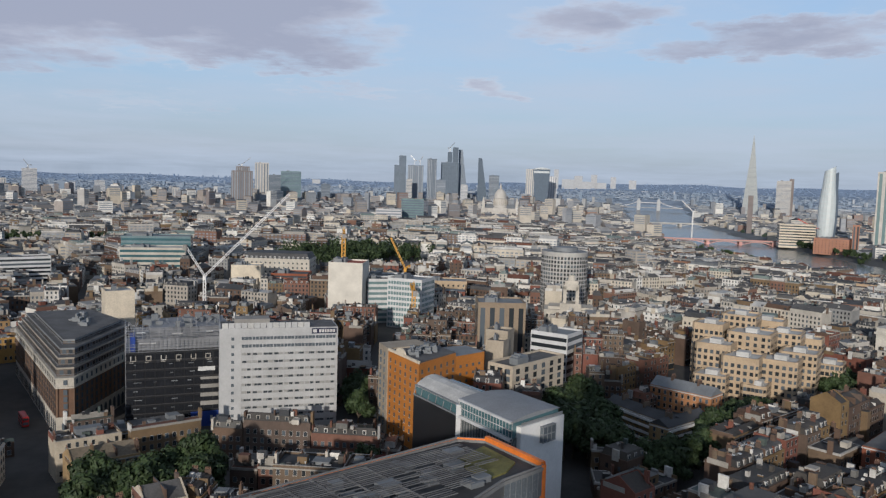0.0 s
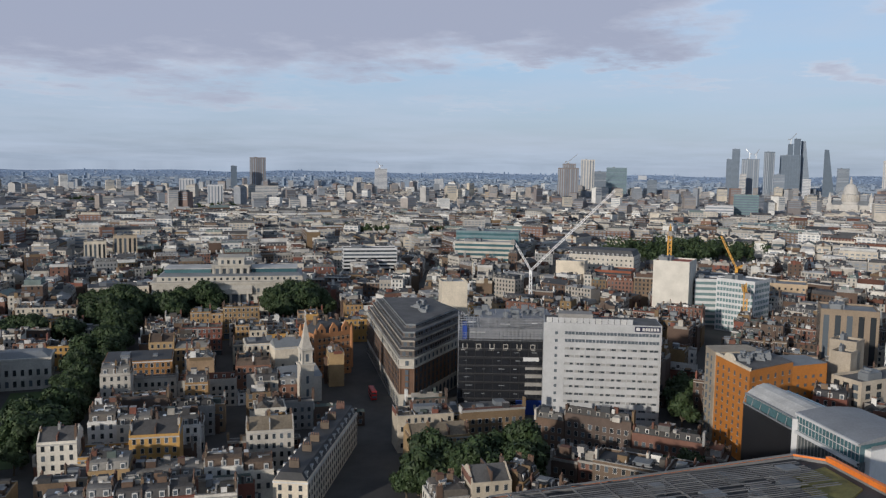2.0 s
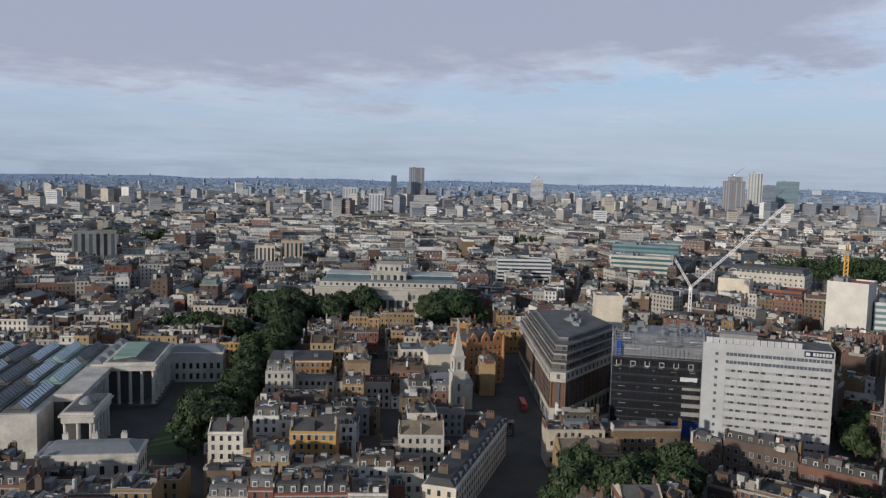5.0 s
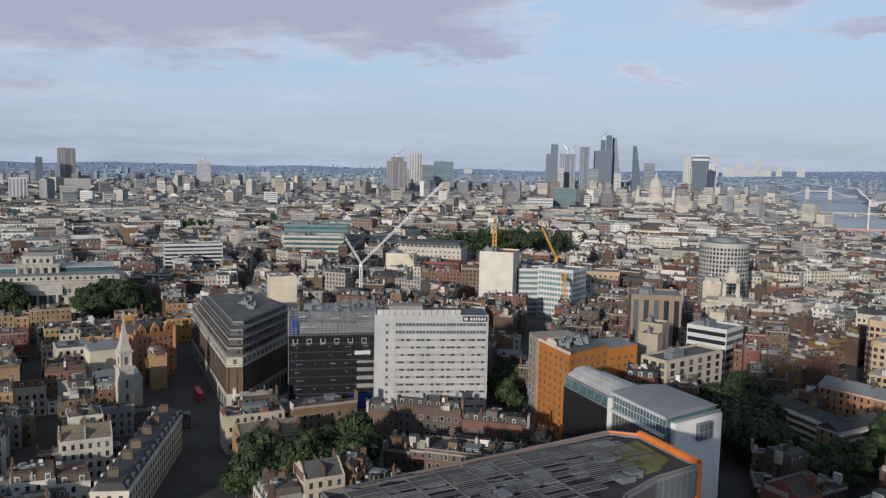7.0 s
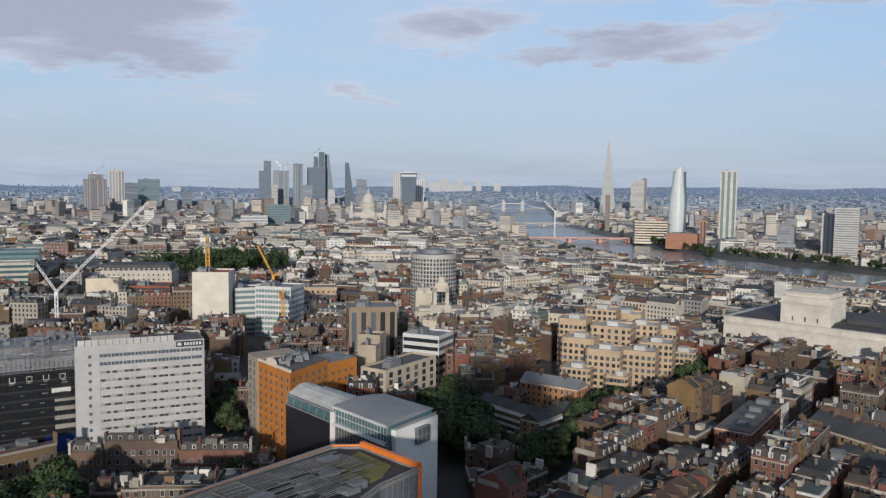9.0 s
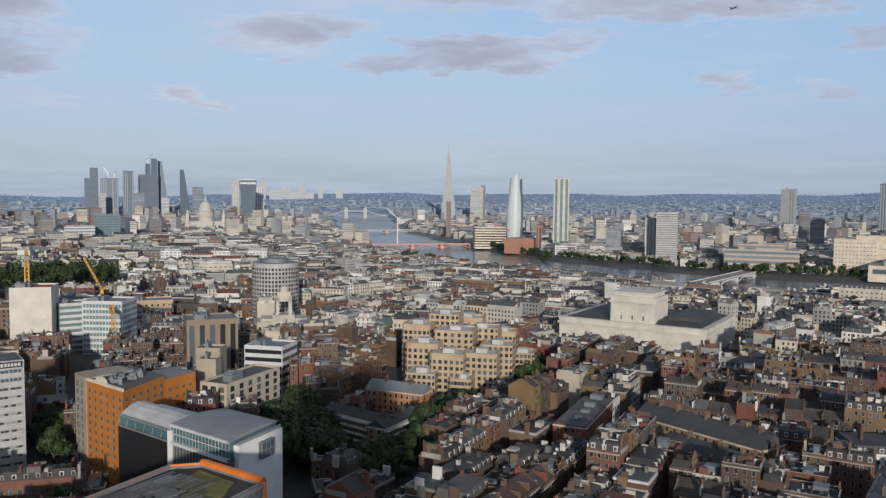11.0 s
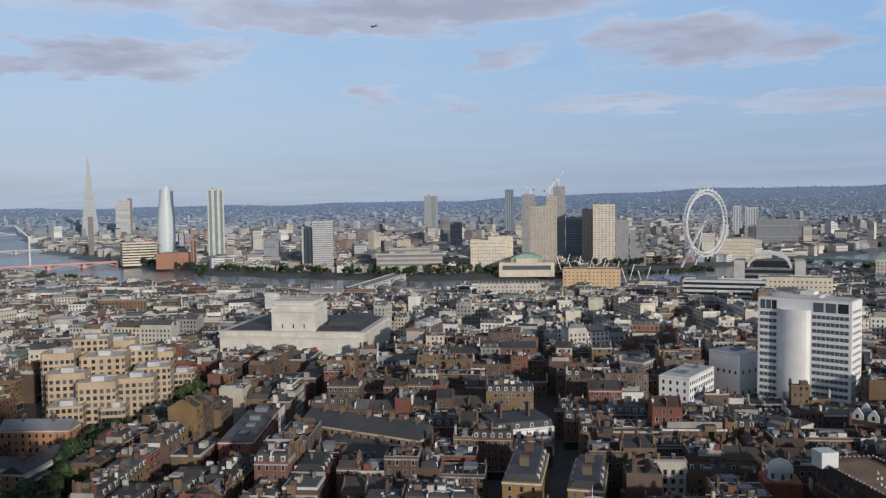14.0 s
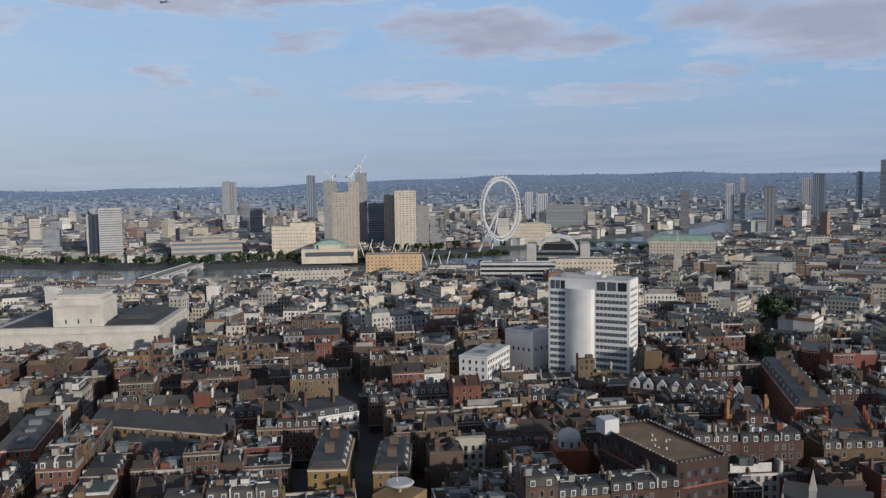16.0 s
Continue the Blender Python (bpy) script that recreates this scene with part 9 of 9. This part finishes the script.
        s.box(a, hd + 0.8, -2, a + rnd.uniform(2.5, 4.5), hd + rnd.uniform(2.2, 4.2), h * rnd.uniform(0.45, 0.85), rnd.choice((0, 0, 2)), 1)


def near_streets():
    tops = Shape()

    def settle(kind, w, d, floors, x, y, turn, version):
        lift = rnd.uniform(-1.5, 1.5)
        turn += rnd.uniform(-0.035, 0.035)
        root = place_house(kind, w, d, floors, x, y, turn, rnd, version)
        root.location.z += lift
        clutter(tops, x, y, root.location.z, turn, w, d, kind, floors * 3.2 + 1.0, rnd)

    rnd = random.Random(21)
    yards = Shape()
    made = {"near": 0, "plain": 0}
    for b0, b1, across in ((26, 74, True), (74, 104, True), (104, 127, False), (127, 163, True), (163, 186, True)):
        mid = radians((b0 + b1) / 2)
        turn, (phase, period) = quarter(300 * math.sin(mid), 300 * math.cos(mid))
        if across:
            # terraces face the tower, one behind the other
            turn, phase, period = turn + math.pi / 2 + (0.45 if b0 == 163 else 0.0), 4.0, 40.0
        c, s = math.cos(turn), math.sin(turn)
        lane = 7.0
        front = 12.5
        rear = (period - lane - 2 * front) / 2
        for k in range(-19, 20):
            shift = rnd.uniform(-40, 40)
            for row in (0, 1, 2, 3):
                depth = front if row in (0, 3) else rear
                v = phase + k * period + lane / 2 + (front / 2, front + rear / 2, front + rear * 1.5, front * 1.5 + 2 * rear)[row]
                u = -640.0 + shift
                run = 0
                while u < 740:
                    w = rnd.choice((7.5, 9.5, 12.0, 12.0, 16.0, 22.0)) if row in (0, 3) else rnd.choice((9.5, 12.0, 18.0, 26.0))
                    x, y = (u + w / 2) * c - v * s, (u + w / 2) * s + v * c
                    u += w
                    if (u - shift) % 92.0 < 8.0:
                        continue
                    r = math.hypot(x, y)
                    bearing = math.degrees(math.atan2(x, y))
                    if not (b0 <= bearing < b1) or r < 232 or r > 560:
                        continue
                    if not is_free(x, y, 5.5) or in_street(x, y, 4.0):
                        continue
                    if row in (1, 2):
                        if across and row == 2:
                            continue
                        if rnd.random() < 0.12:
                            continue
                        lesser(yards, x, y, turn, w - 0.3, depth - 0.4, rnd.choice((2, 3, 4, 4, 5)) * 3.2 + rnd.uniform(-0.8, 0.8), rnd, 2 if r < 430 else 1, rnd.choice((0.1, 0.1, 0.3, 0.2, 0.75, 0.75, 0.9)))
                        continue
                    back = math.pi if row == 3 else 0
                    if run <= 0:
                        run = rnd.randint(1, 4)
                        floors = rnd.choice((4, 4, 5, 5, 6))
                        look_ = rnd.choice(("mansard", "flat", "flat", "double", "mansard", "flat", "mansard", "gable"))
                    run -= 1
                    if lowered(x, y):
                        lesser(yards, x, y, turn, w - 0.3, depth - 0.4, lowered(x, y) * rnd.uniform(0.75, 1.25), rnd, 2, 0.2)
                        continue
                    if rnd.random() < 0.12 and w > 7:
                        # gable-end plots turned to the side street
                        kind = rnd.choice(("mansard", "flat", "flat", "flat", "double")) if r < 430 else "plain"
                        settle(kind, 12.0, 12.0 if w > 11 else 9.5 if w > 8 else 7.5, floors, x, y, turn - math.pi / 2, rnd.randint(0, 1))
                        made["near"] += 1
                        continue
                    if r < 430:
                        kind = look_ if rnd.random() < 0.85 else "flat"
                        settle(kind, w, depth, floors + rnd.choice((-1, 0, 0, 0, 1)), x, y, turn + back, rnd.randint(0, 1) if kind == "flat" else 0)
                        made["near"] += 1
                    elif r < 500 or made["plain"] < 250:
                        settle("plain", w, depth, floors + rnd.choice((-1, 0, 0, 1)), x, y, turn + back, rnd.randint(0, 1))
                        made["plain"] += 1
                    else:
                        lesser(yards, x, y, turn, w, depth, floors * 3.2 + 1, rnd, 1)
    tops.origin(0, 0, 0, 0)
    single("roof_clutter", tops, [near_wall, near_roof, trim_white, plant_grey, pot_clay], "stair heads, ducts, vents, parapets and chimney stacks on the near roofs", "roof fittings", kind="stuff")
    yards.origin(0, 0, 0, 0)
    single("rear_buildings", yards, [near_wall, near_roof, glass_dark, trim_white], "crowded rear extensions and workshops behind the street fronts", "buildings", kind="stuff")
    return made


def mid_city(name, label, r0, r1, b0, b1, long, wide, depth, widths, floors, seed, fine, walls):
    """One joined sheet of ordinary buildings, farther off: city blocks, each a little askew, ringed by lanes."""
    rnd = random.Random(seed)
    s = Shape()
    mid = radians((b0 + b1) / 2)
    turn0 = quarter(r0 * math.sin(mid), r0 * math.cos(mid))[0] + math.pi / 2
    c0, s0 = math.cos(turn0), math.sin(turn0)
    nu, nv = int(r1 / long) + 2, int(r1 / wide) + 2
    for ku in range(-nu, nu):
        for kv in range(-nv, nv):
            uc, vc = (ku + 0.5 + 0.37 * (kv % 3)) * long, (kv + 0.5) * wide
            bx, by = uc * c0 - vc * s0, uc * s0 + vc * c0
            rc = math.hypot(bx, by)
            if rc < r0 - long or rc > r1 + long:
                continue
            bb = math.degrees(math.atan2(bx, by))
            if bb < b0 - 12 or bb > b1 + 12:
                continue
            turn = turn0 + rnd.choice((-0.3, -0.12, 0.0, 0.1, 0.28)) + rnd.uniform(-0.06, 0.06) + rnd.choice((0.0, math.pi / 2))
            c, sn = math.cos(turn), math.sin(turn)
            lane = rnd.uniform(5, 8)
            rows = max(2, round((wide - lane) / depth))
            deep = (wide - lane) / rows
            for row in range(rows):
                level = rnd.choice(floors)
                v = -(wide - lane) / 2 + (row + 0.5) * deep
                u = -(long - lane) / 2
                while u < (long - lane) / 2 - widths[0] * 0.5:
                    w = min(rnd.uniform(*widths), (long - lane) / 2 - u)
                    uu = u + w / 2
                    u += w
                    x, y = bx + uu * c - v * sn, by + uu * sn + v * c
                    r = math.hypot(x, y)
                    if r < r0 or r >= r1 or not b0 <= math.degrees(math.atan2(x, y)) < b1:
                        continue
                    rd, side = river_side(x, y)
                    if rd < HALF + (26 if side > 0 else 62) or not is_free(x, y, w * 0.4) or in_street(x, y, w * 0.35):
                        continue
                    inner = 0 < row < rows - 1
                    if inner and rnd.random() < 0.2:
                        continue
                    h = (level + rnd.choice((-2, -1, -1, 0, 0, 0, 1, 1)) - (1 if inner else 0)) * 3.3 + rnd.uniform(-0.9, 0.9)
                    if rd < HALF + 330:
                        h = rnd.choice((2, 3, 3, 4)) * 3.3
                    elif rnd.random() < 0.025:
                        h = min(h * 1.6, 27.0)
                    if lowered(x, y):
                        h = lowered(x, y)
                    lesser(s, x, y, turn, w * 0.985, deep * rnd.uniform(0.85, 0.99), max(5.0, h), rnd, fine)
    s.origin(0, 0, 0, 0)
    return single(name, s, [walls, mid_roof, glass_dark if fine else hazed_pane, trim_white], label, "buildings", kind="stuff")


def far_city(name, label, r0, r1, b0, b1, count, size, heights, mats, seed, trees=0.0):
    """Scattered city blocks and tree clumps, beyond the packed streets."""
    rnd = random.Random(seed)
    s, g = Shape(), Shape()
    for _ in range(count):
        r = math.sqrt(rnd.uniform(r0 * r0, r1 * r1))
        b_ = radians(rnd.uniform(b0, b1))
        x, y = r * math.sin(b_), r * math.cos(b_)
        rd, _side = river_side(x, y)
        w, d = rnd.uniform(*size), rnd.uniform(*size) * 0.8
        if rd < HALF + 30 or not is_free(x, y, w * 0.3):
            continue
        z = ground_z(x, y)
        turn = b_ * -1 + rnd.choice((0.3, -0.5, 0.9, 0.1)) + rnd.uniform(-0.1, 0.1)
        if rnd.random() < trees:
            clump(g, x, y, z, rnd.uniform(10, 24), rnd.uniform(8, 12), rnd, 1)
            continue
        h = rnd.uniform(*heights)
        if rnd.random() < 0.05:
            h, w, d = h * rnd.uniform(2, 3.2), min(w, 26), min(d, 22)
        s.origin(x, y, z, turn)
        hw, hd = w / 2, d / 2
        s.box(-hw, -hd, -6, hw, hd, h, 0, 1)
        q = rnd.random()
        if q < 0.4:
            s.box(-hw * 0.5, -hd * 0.5, h, hw * rnd.uniform(0, 0.8), hd * 0.6, h + rnd.uniform(1.5, 4), rnd.choice((0, 1)))
        elif q < 0.75:
            s.gable(-hw, -hd, hw, hd, h, h + d * 0.22, 1, 0)
        nf = int(h / 4.2)
        for f in range(max(0, nf - 4), nf):
            s.flat(0, -hd - 0.1, 1.5 + f * 4.2, w - 2, 1.7, -1, 2)
    s.origin(0, 0, 0, 0)
    single(name, s, mats[:3], label, "buildings", kind="stuff")
    if g.v:
        single("far_trees", g, mats[3], "dark tree clumps among distant roofs", "trees", kind="stuff")


def plain_city(name, label, r0, r1, b0, b1, count, mats, seed, trees):
    """Suburbs on the far plain: low roofs, a few slabs and woods, all smaller the farther off they stand."""
    rnd = random.Random(seed)
    s, g = Shape(), Shape()
    for _ in range(count):
        r = rnd.uniform(r0, r1)
        b_ = radians(rnd.uniform(b0, b1))
        x, y = r * math.sin(b_), r * math.cos(b_)
        if river_side(x, y)[0] < HALF + 25 or not is_free(x, y, 6):
            continue
        z = ground_z(x, y)
        k = max(0.28, min(1.0, (110 - z) / 125)) * 3000 / r + 0.08
        turn = -b_ + rnd.choice((0.0, 0.0, 0.25, -0.35, 0.8))
        if rnd.random() < trees:
            clump(g, x, y, z - 1, rnd.uniform(20, 46) * k, rnd.uniform(7, 12) * k * (0.5 if r > 4100 else 0.8), rnd, 1)
            continue
        w, d, h = rnd.uniform(10, 52) * k, rnd.uniform(9, 24) * k, rnd.uniform(4, 10) * k * (0.3 if r > 4100 else 0.6)
        q = rnd.random()
        if q < 0.03:
            w, d, h = rnd.uniform(14, 24) * k, rnd.uniform(12, 20) * k, rnd.uniform(20, 46) * k
        elif q < 0.08:
            w, h = w * 1.8, rnd.uniform(8, 14) * k
        s.origin(x, y, z, turn)
        s.box(-w / 2, -d / 2, -6, w / 2, d / 2, h, 0, 1)
        if q > 0.6:
            s.gable(-w / 2, -d / 2, w / 2, d / 2, h, h + d * 0.25, 1, 0)
    s.origin(0, 0, 0, 0)
    single(name, s, mats[:2], label, "buildings", kind="stuff")
    single("plain_trees", g, mats[2], "woods among distant suburbs, blue haze put into their colour", "trees", kind="stuff")


def clump(s, x, y, z, r, h, rnd, n):
    """A low mass of foliage from jagged lumps."""
    for _ in range(n):
        a, q = rnd.uniform(0, 6.28), rnd.uniform(0, 0.7) * r
        px, py, pr, ph = x + q * math.cos(a), y + q * math.sin(a), r * rnd.uniform(0.35, 0.6), h * rnd.uniform(0.7, 1.1)
        s.origin(px, py, z, rnd.uniform(0, 6.28))
        m = 4
        rings = []
        for fr, fz in ((0.8, 0.0), (1.0, 0.45), (0.4, 1.0)):
            rings.append([(fr * pr * rnd.uniform(0.7, 1.25) * math.cos(6.283 * i / m), fr * pr * rnd.uniform(0.7, 1.25) * math.sin(6.283 * i / m), ph * fz * rnd.uniform(0.9, 1.1)) for i in range(m)])
        s.solid(rings)


# ---- trees ----
def tree_shape(height, spread, leaves, seed, size=1.0):
    """A plane tree: tapered trunk, limbs, and a crown of many leaf sprays in uneven lobes."""
    rnd = random.Random(seed)
    wood, crown = Shape(), Shape()
    fork = height * 0.32
    n = 7
    wood.solid([[(r * math.cos(6.283 * i / n), r * math.sin(6.283 * i / n), z) for i in range(n)] for r, z in ((0.55, -0.5), (0.42, 1.5), (0.33, fork))])
    lobes = []
    for k in range(9):
        a = 6.283 * k / 9 + rnd.uniform(-0.3, 0.3)
        q = rnd.uniform(0.25, 0.75) * spread
        top = Vector((q * math.cos(a), q * math.sin(a), height * rnd.uniform(0.5, 0.82)))
        wood.bar((0, 0, fork), top * 0.6 + Vector((0, 0, fork * 0.4)), 0.16)
        wood.bar(top * 0.6 + Vector((0, 0, fork * 0.4)), top, 0.09)
        lobes.append((top, spread * rnd.uniform(0.32, 0.5)))
    lobes.append((Vector((0, 0, height * 0.86)), spread * 0.45))
    for _ in range(leaves):
        c, r = rnd.choice(lobes)
        d = Vector((rnd.gauss(0, 1), rnd.gauss(0, 1), rnd.gauss(0, 0.85))).normalized()
        p = c + d * r * rnd.uniform(0.65, 1.08)
        tip = (d + Vector((rnd.gauss(0, 0.35), rnd.gauss(0, 0.35), rnd.gauss(0, 0.35)))).normalized()
        e = tip.orthogonal()
        e.rotate(Matrix.Rotation(rnd.uniform(0, 6.28), 3, tip))
        f = e.cross(tip) * rnd.uniform(0.4, 0.75) * size
        e = e * rnd.uniform(0.4, 0.75) * size
        crown.poly([p - e, p + f, p + e])
    return wood.mesh("trunk", [bark]), crown.mesh("crown", [leaf])


TREES = [tree_shape(15, 6.5, 2300, 31, 1.06), tree_shape(12, 5.5, 1700, 32, 1.06), tree_shape(18, 7.5, 2800, 33, 1.08)]


def tree(x, y, size=1.0, kind=0, rnd=random):
    wood, crown = TREES[kind]
    root = thing("tree", "broad dark green plane tree in full leaf", "tree", "street trees", x, y, ground_z(x, y), rnd.uniform(0, 6.28))
    root.scale = (size, size, size * rnd.uniform(0.9, 1.1))
    part("trunk", wood, [], root)
    part("crown", crown, [], root)


WOODS = Shape()


def park(ax, ay, bx, by, wide, count, seed, size=1.0):
    """Trees too far off to tell apart: lobed crowns of leaf sprays on short trunks, gathered into one mass."""
    rnd = random.Random(seed)
    for _ in range(count):
        t, q = rnd.random(), rnd.uniform(-wide, wide)
        d = math.dist((ax, ay), (bx, by)) or 1
        x, y = ax + (bx - ax) * t - (by - ay) / d * q, ay + (by - ay) * t + (bx - ax) / d * q
        h, r = size * rnd.uniform(11, 18), size * rnd.uniform(5, 7.5)
        z = ground_z(x, y)
        GREEN.append((x, y, 4.0))
        WOODS.origin(x, y, z, rnd.uniform(0, 6.28))
        for _lobe in range(7):
            a, e = rnd.uniform(0, 6.28), rnd.uniform(0, 0.7) * r
            c = Vector((e * math.cos(a), e * math.sin(a), h * rnd.uniform(0.45, 0.85)))
            lr = r * rnd.uniform(0.35, 0.55)
            for _leaf in range(28):
                n = Vector((rnd.gauss(0, 1), rnd.gauss(0, 1), rnd.gauss(0, 0.9))).normalized()
                p = c + n * lr * rnd.uniform(0.7, 1.05)
                f = (n + Vector((rnd.gauss(0, 0.35), rnd.gauss(0, 0.35), rnd.gauss(0, 0.35)))).orthogonal().normalized() * rnd.uniform(0.9, 1.6)
                g = f.cross(n).normalized() * rnd.uniform(0.7, 1.3)
                WOODS.poly([p - f, p + g, p + f, p - g])
        WOODS.box(-0.3, -0.3, -0.5, 0.3, 0.3, h * 0.5)


def grove(ax, ay, bx, by, wide, count, seed, kinds=(0, 1, 2), size=1.0):
    rnd = random.Random(seed)
    for _ in range(count):
        t, q = rnd.random(), rnd.uniform(-wide, wide)
        d = math.dist((ax, ay), (bx, by)) or 1
        x, y = ax + (bx - ax) * t - (by - ay) / d * q, ay + (by - ay) * t + (bx - ax) / d * q
        tree(x, y, size * rnd.uniform(0.8, 1.15), rnd.choice(kinds), rnd)
        GREEN.append((x, y, 3.0))


grove(208, 232, 374, 342, 7, 50, 1, (0, 2), 1.05)
grove(338, 402, 364, 364, 8, 16, 2, (0, 2), 1.1)
grove(374, 342, 420, 372, 7, 12, 46, (0, 2), 1.1)
grove(432, 420, 450, 354, 10, 22, 3, (2, 0), 1.25)
grove(474, 308, 508, 268, 9, 16, 4, (2, 0), 1.25)
grove(395, 372, 430, 410, 9, 14, 44, (2, 0), 1.2)
grove(434, 400, 472, 338, 7, 22, 45, (2, 0), 1.35)
grove(488, 322, 514, 286, 5, 8, 47, (2, 0), 1.3)
grove(246, 104, 262, 66, 11, 24, 5, (0, 2), 1.05)
grove(372, -70, 302, -70, 11, 30, 6, (0, 2), 1.05)
grove(284, -88, 372, -162, 6, 30, 7, (0, 1), 1.05)
claim(338, -92, 90, 46, -0.35, 0)
grove(402, -213, 425, -228, 6, 6, 8, (0,))
grove(348, 25, 394, 21, 5, 12, 9, (0, 1))
claim(1020, 70, 170, 120, math.atan2(-140, 120), 0)
park(965, 134, 1075, 6, 58, 100, 10, 1.6)
park(104, -650, 100, -745, 13, 14, 11, 1.1)
grove(76, -500, 84, -540, 6, 6, 12, (0,))
park(186, -915, 196, -935, 14, 9, 13, 1.0)
grove(270, 20, 300, 14, 6, 5, 14, (0, 1))
park(1000, -945, 1420, -785, 9, 80, 15, 0.95)
park(1420, -790, 1700, -800, 8, 30, 20, 0.9)
park(905, -1190, 790, -1420, 12, 34, 16, 1.05)
park(742, 1060, 860, 955, 30, 40, 17, 1.1)
park(1080, 600, 1190, 430, 18, 40, 18, 1.2)
park(620, 860, 700, 800, 14, 16, 19, 1.0)
park(1500, 1500, 1650, 1560, 40, 30, 21, 1.3)
park(330, -1480, 520, -1440, 12, 24, 22, 1.1)
park(560, 520, 600, 470, 8, 8, 23, 1.0)
park(1300, -560, 1500, -520, 14, 24, 24, 0.9)

park(721, 1050, 790, 925, 40, 34, 31, 1.3)
park(1109, 590, 1134, 424, 16, 26, 34, 1.3)
park(1050, 1344, 1140, 1324, 40, 24, 32, 1.3)
park(1500, 1150, 1620, 1050, 40, 20, 33, 1.3)
park(1010, -945, 806, -1180, 7, 60, 41, 1.25)
park(770, -1240, 690, -1420, 9, 30, 42, 1.0)
WOODS.origin(0, 0, 0, 0)
single("park_trees", WOODS, leaf, "dark green trees of distant squares and riverside", "trees", kind="stuff")
HOUSES = near_streets()
for b0, b1 in ((24, 52), (52, 74), (74, 104), (104, 133), (133, 163), (163, 188)):
    mid_city("street_blocks", "packed streets of brick and stone buildings with grey roofs", 560, 950, b0, b1, 88, 64, 13, (8, 27), (3, 4, 4, 5, 5, 6), b0, 1, sunlit_stone_wall if b0 > 132 else pale_wall if b0 > 100 else mid_wall)
    mid_city("city_blocks", "sunlit city blocks of pale stone and grey roofs", 950, 1700, b0, b1, 120, 92, 17, (12, 46), (4, 5, 5, 6, 6, 7), b0 + 7, 0, sunlit_stone_wall if b0 > 74 else pale_wall)
for b0, b1 in ((22, 60), (60, 95), (95, 130), (130, 160), (160, 190)):
    leafy = 0.34 if b0 < 60 else 0.24 if b0 > 120 else 0.14
    far_city("distant_blocks", "distant city blocks in pale light", 1690, 3050, b0, b1, 3600, (11, 40), (8, 20), (sunny_wall if b0 > 90 else hazed_wall, hazed_roof, hazed_pane, hazed_leaf), b0 + 3, leafy)
    # three rings of suburbs, each with more haze in its base colours
    plain_city("distant_suburb", "hazy distant city blocks", 3000, 3500, b0, b1, 2300, (edge_haze_wall, edge_haze_roof, plain_haze_leaf), b0 + 4, leafy)
    plain_city("hazy_suburb", "hazy blue suburbs on the plain", 3480, 4150, b0, b1, 3600, (plain_haze_wall, plain_haze_roof, plain_haze_leaf), b0 + 5, 0.34)
    plain_city("horizon_suburb", "suburbs rising to the horizon, blue haze put into their colours", 4130, 4895, b0, b1, 2600, (hill_haze_wall, hill_haze_roof, hill_haze_leaf), b0 + 6, 0.12)
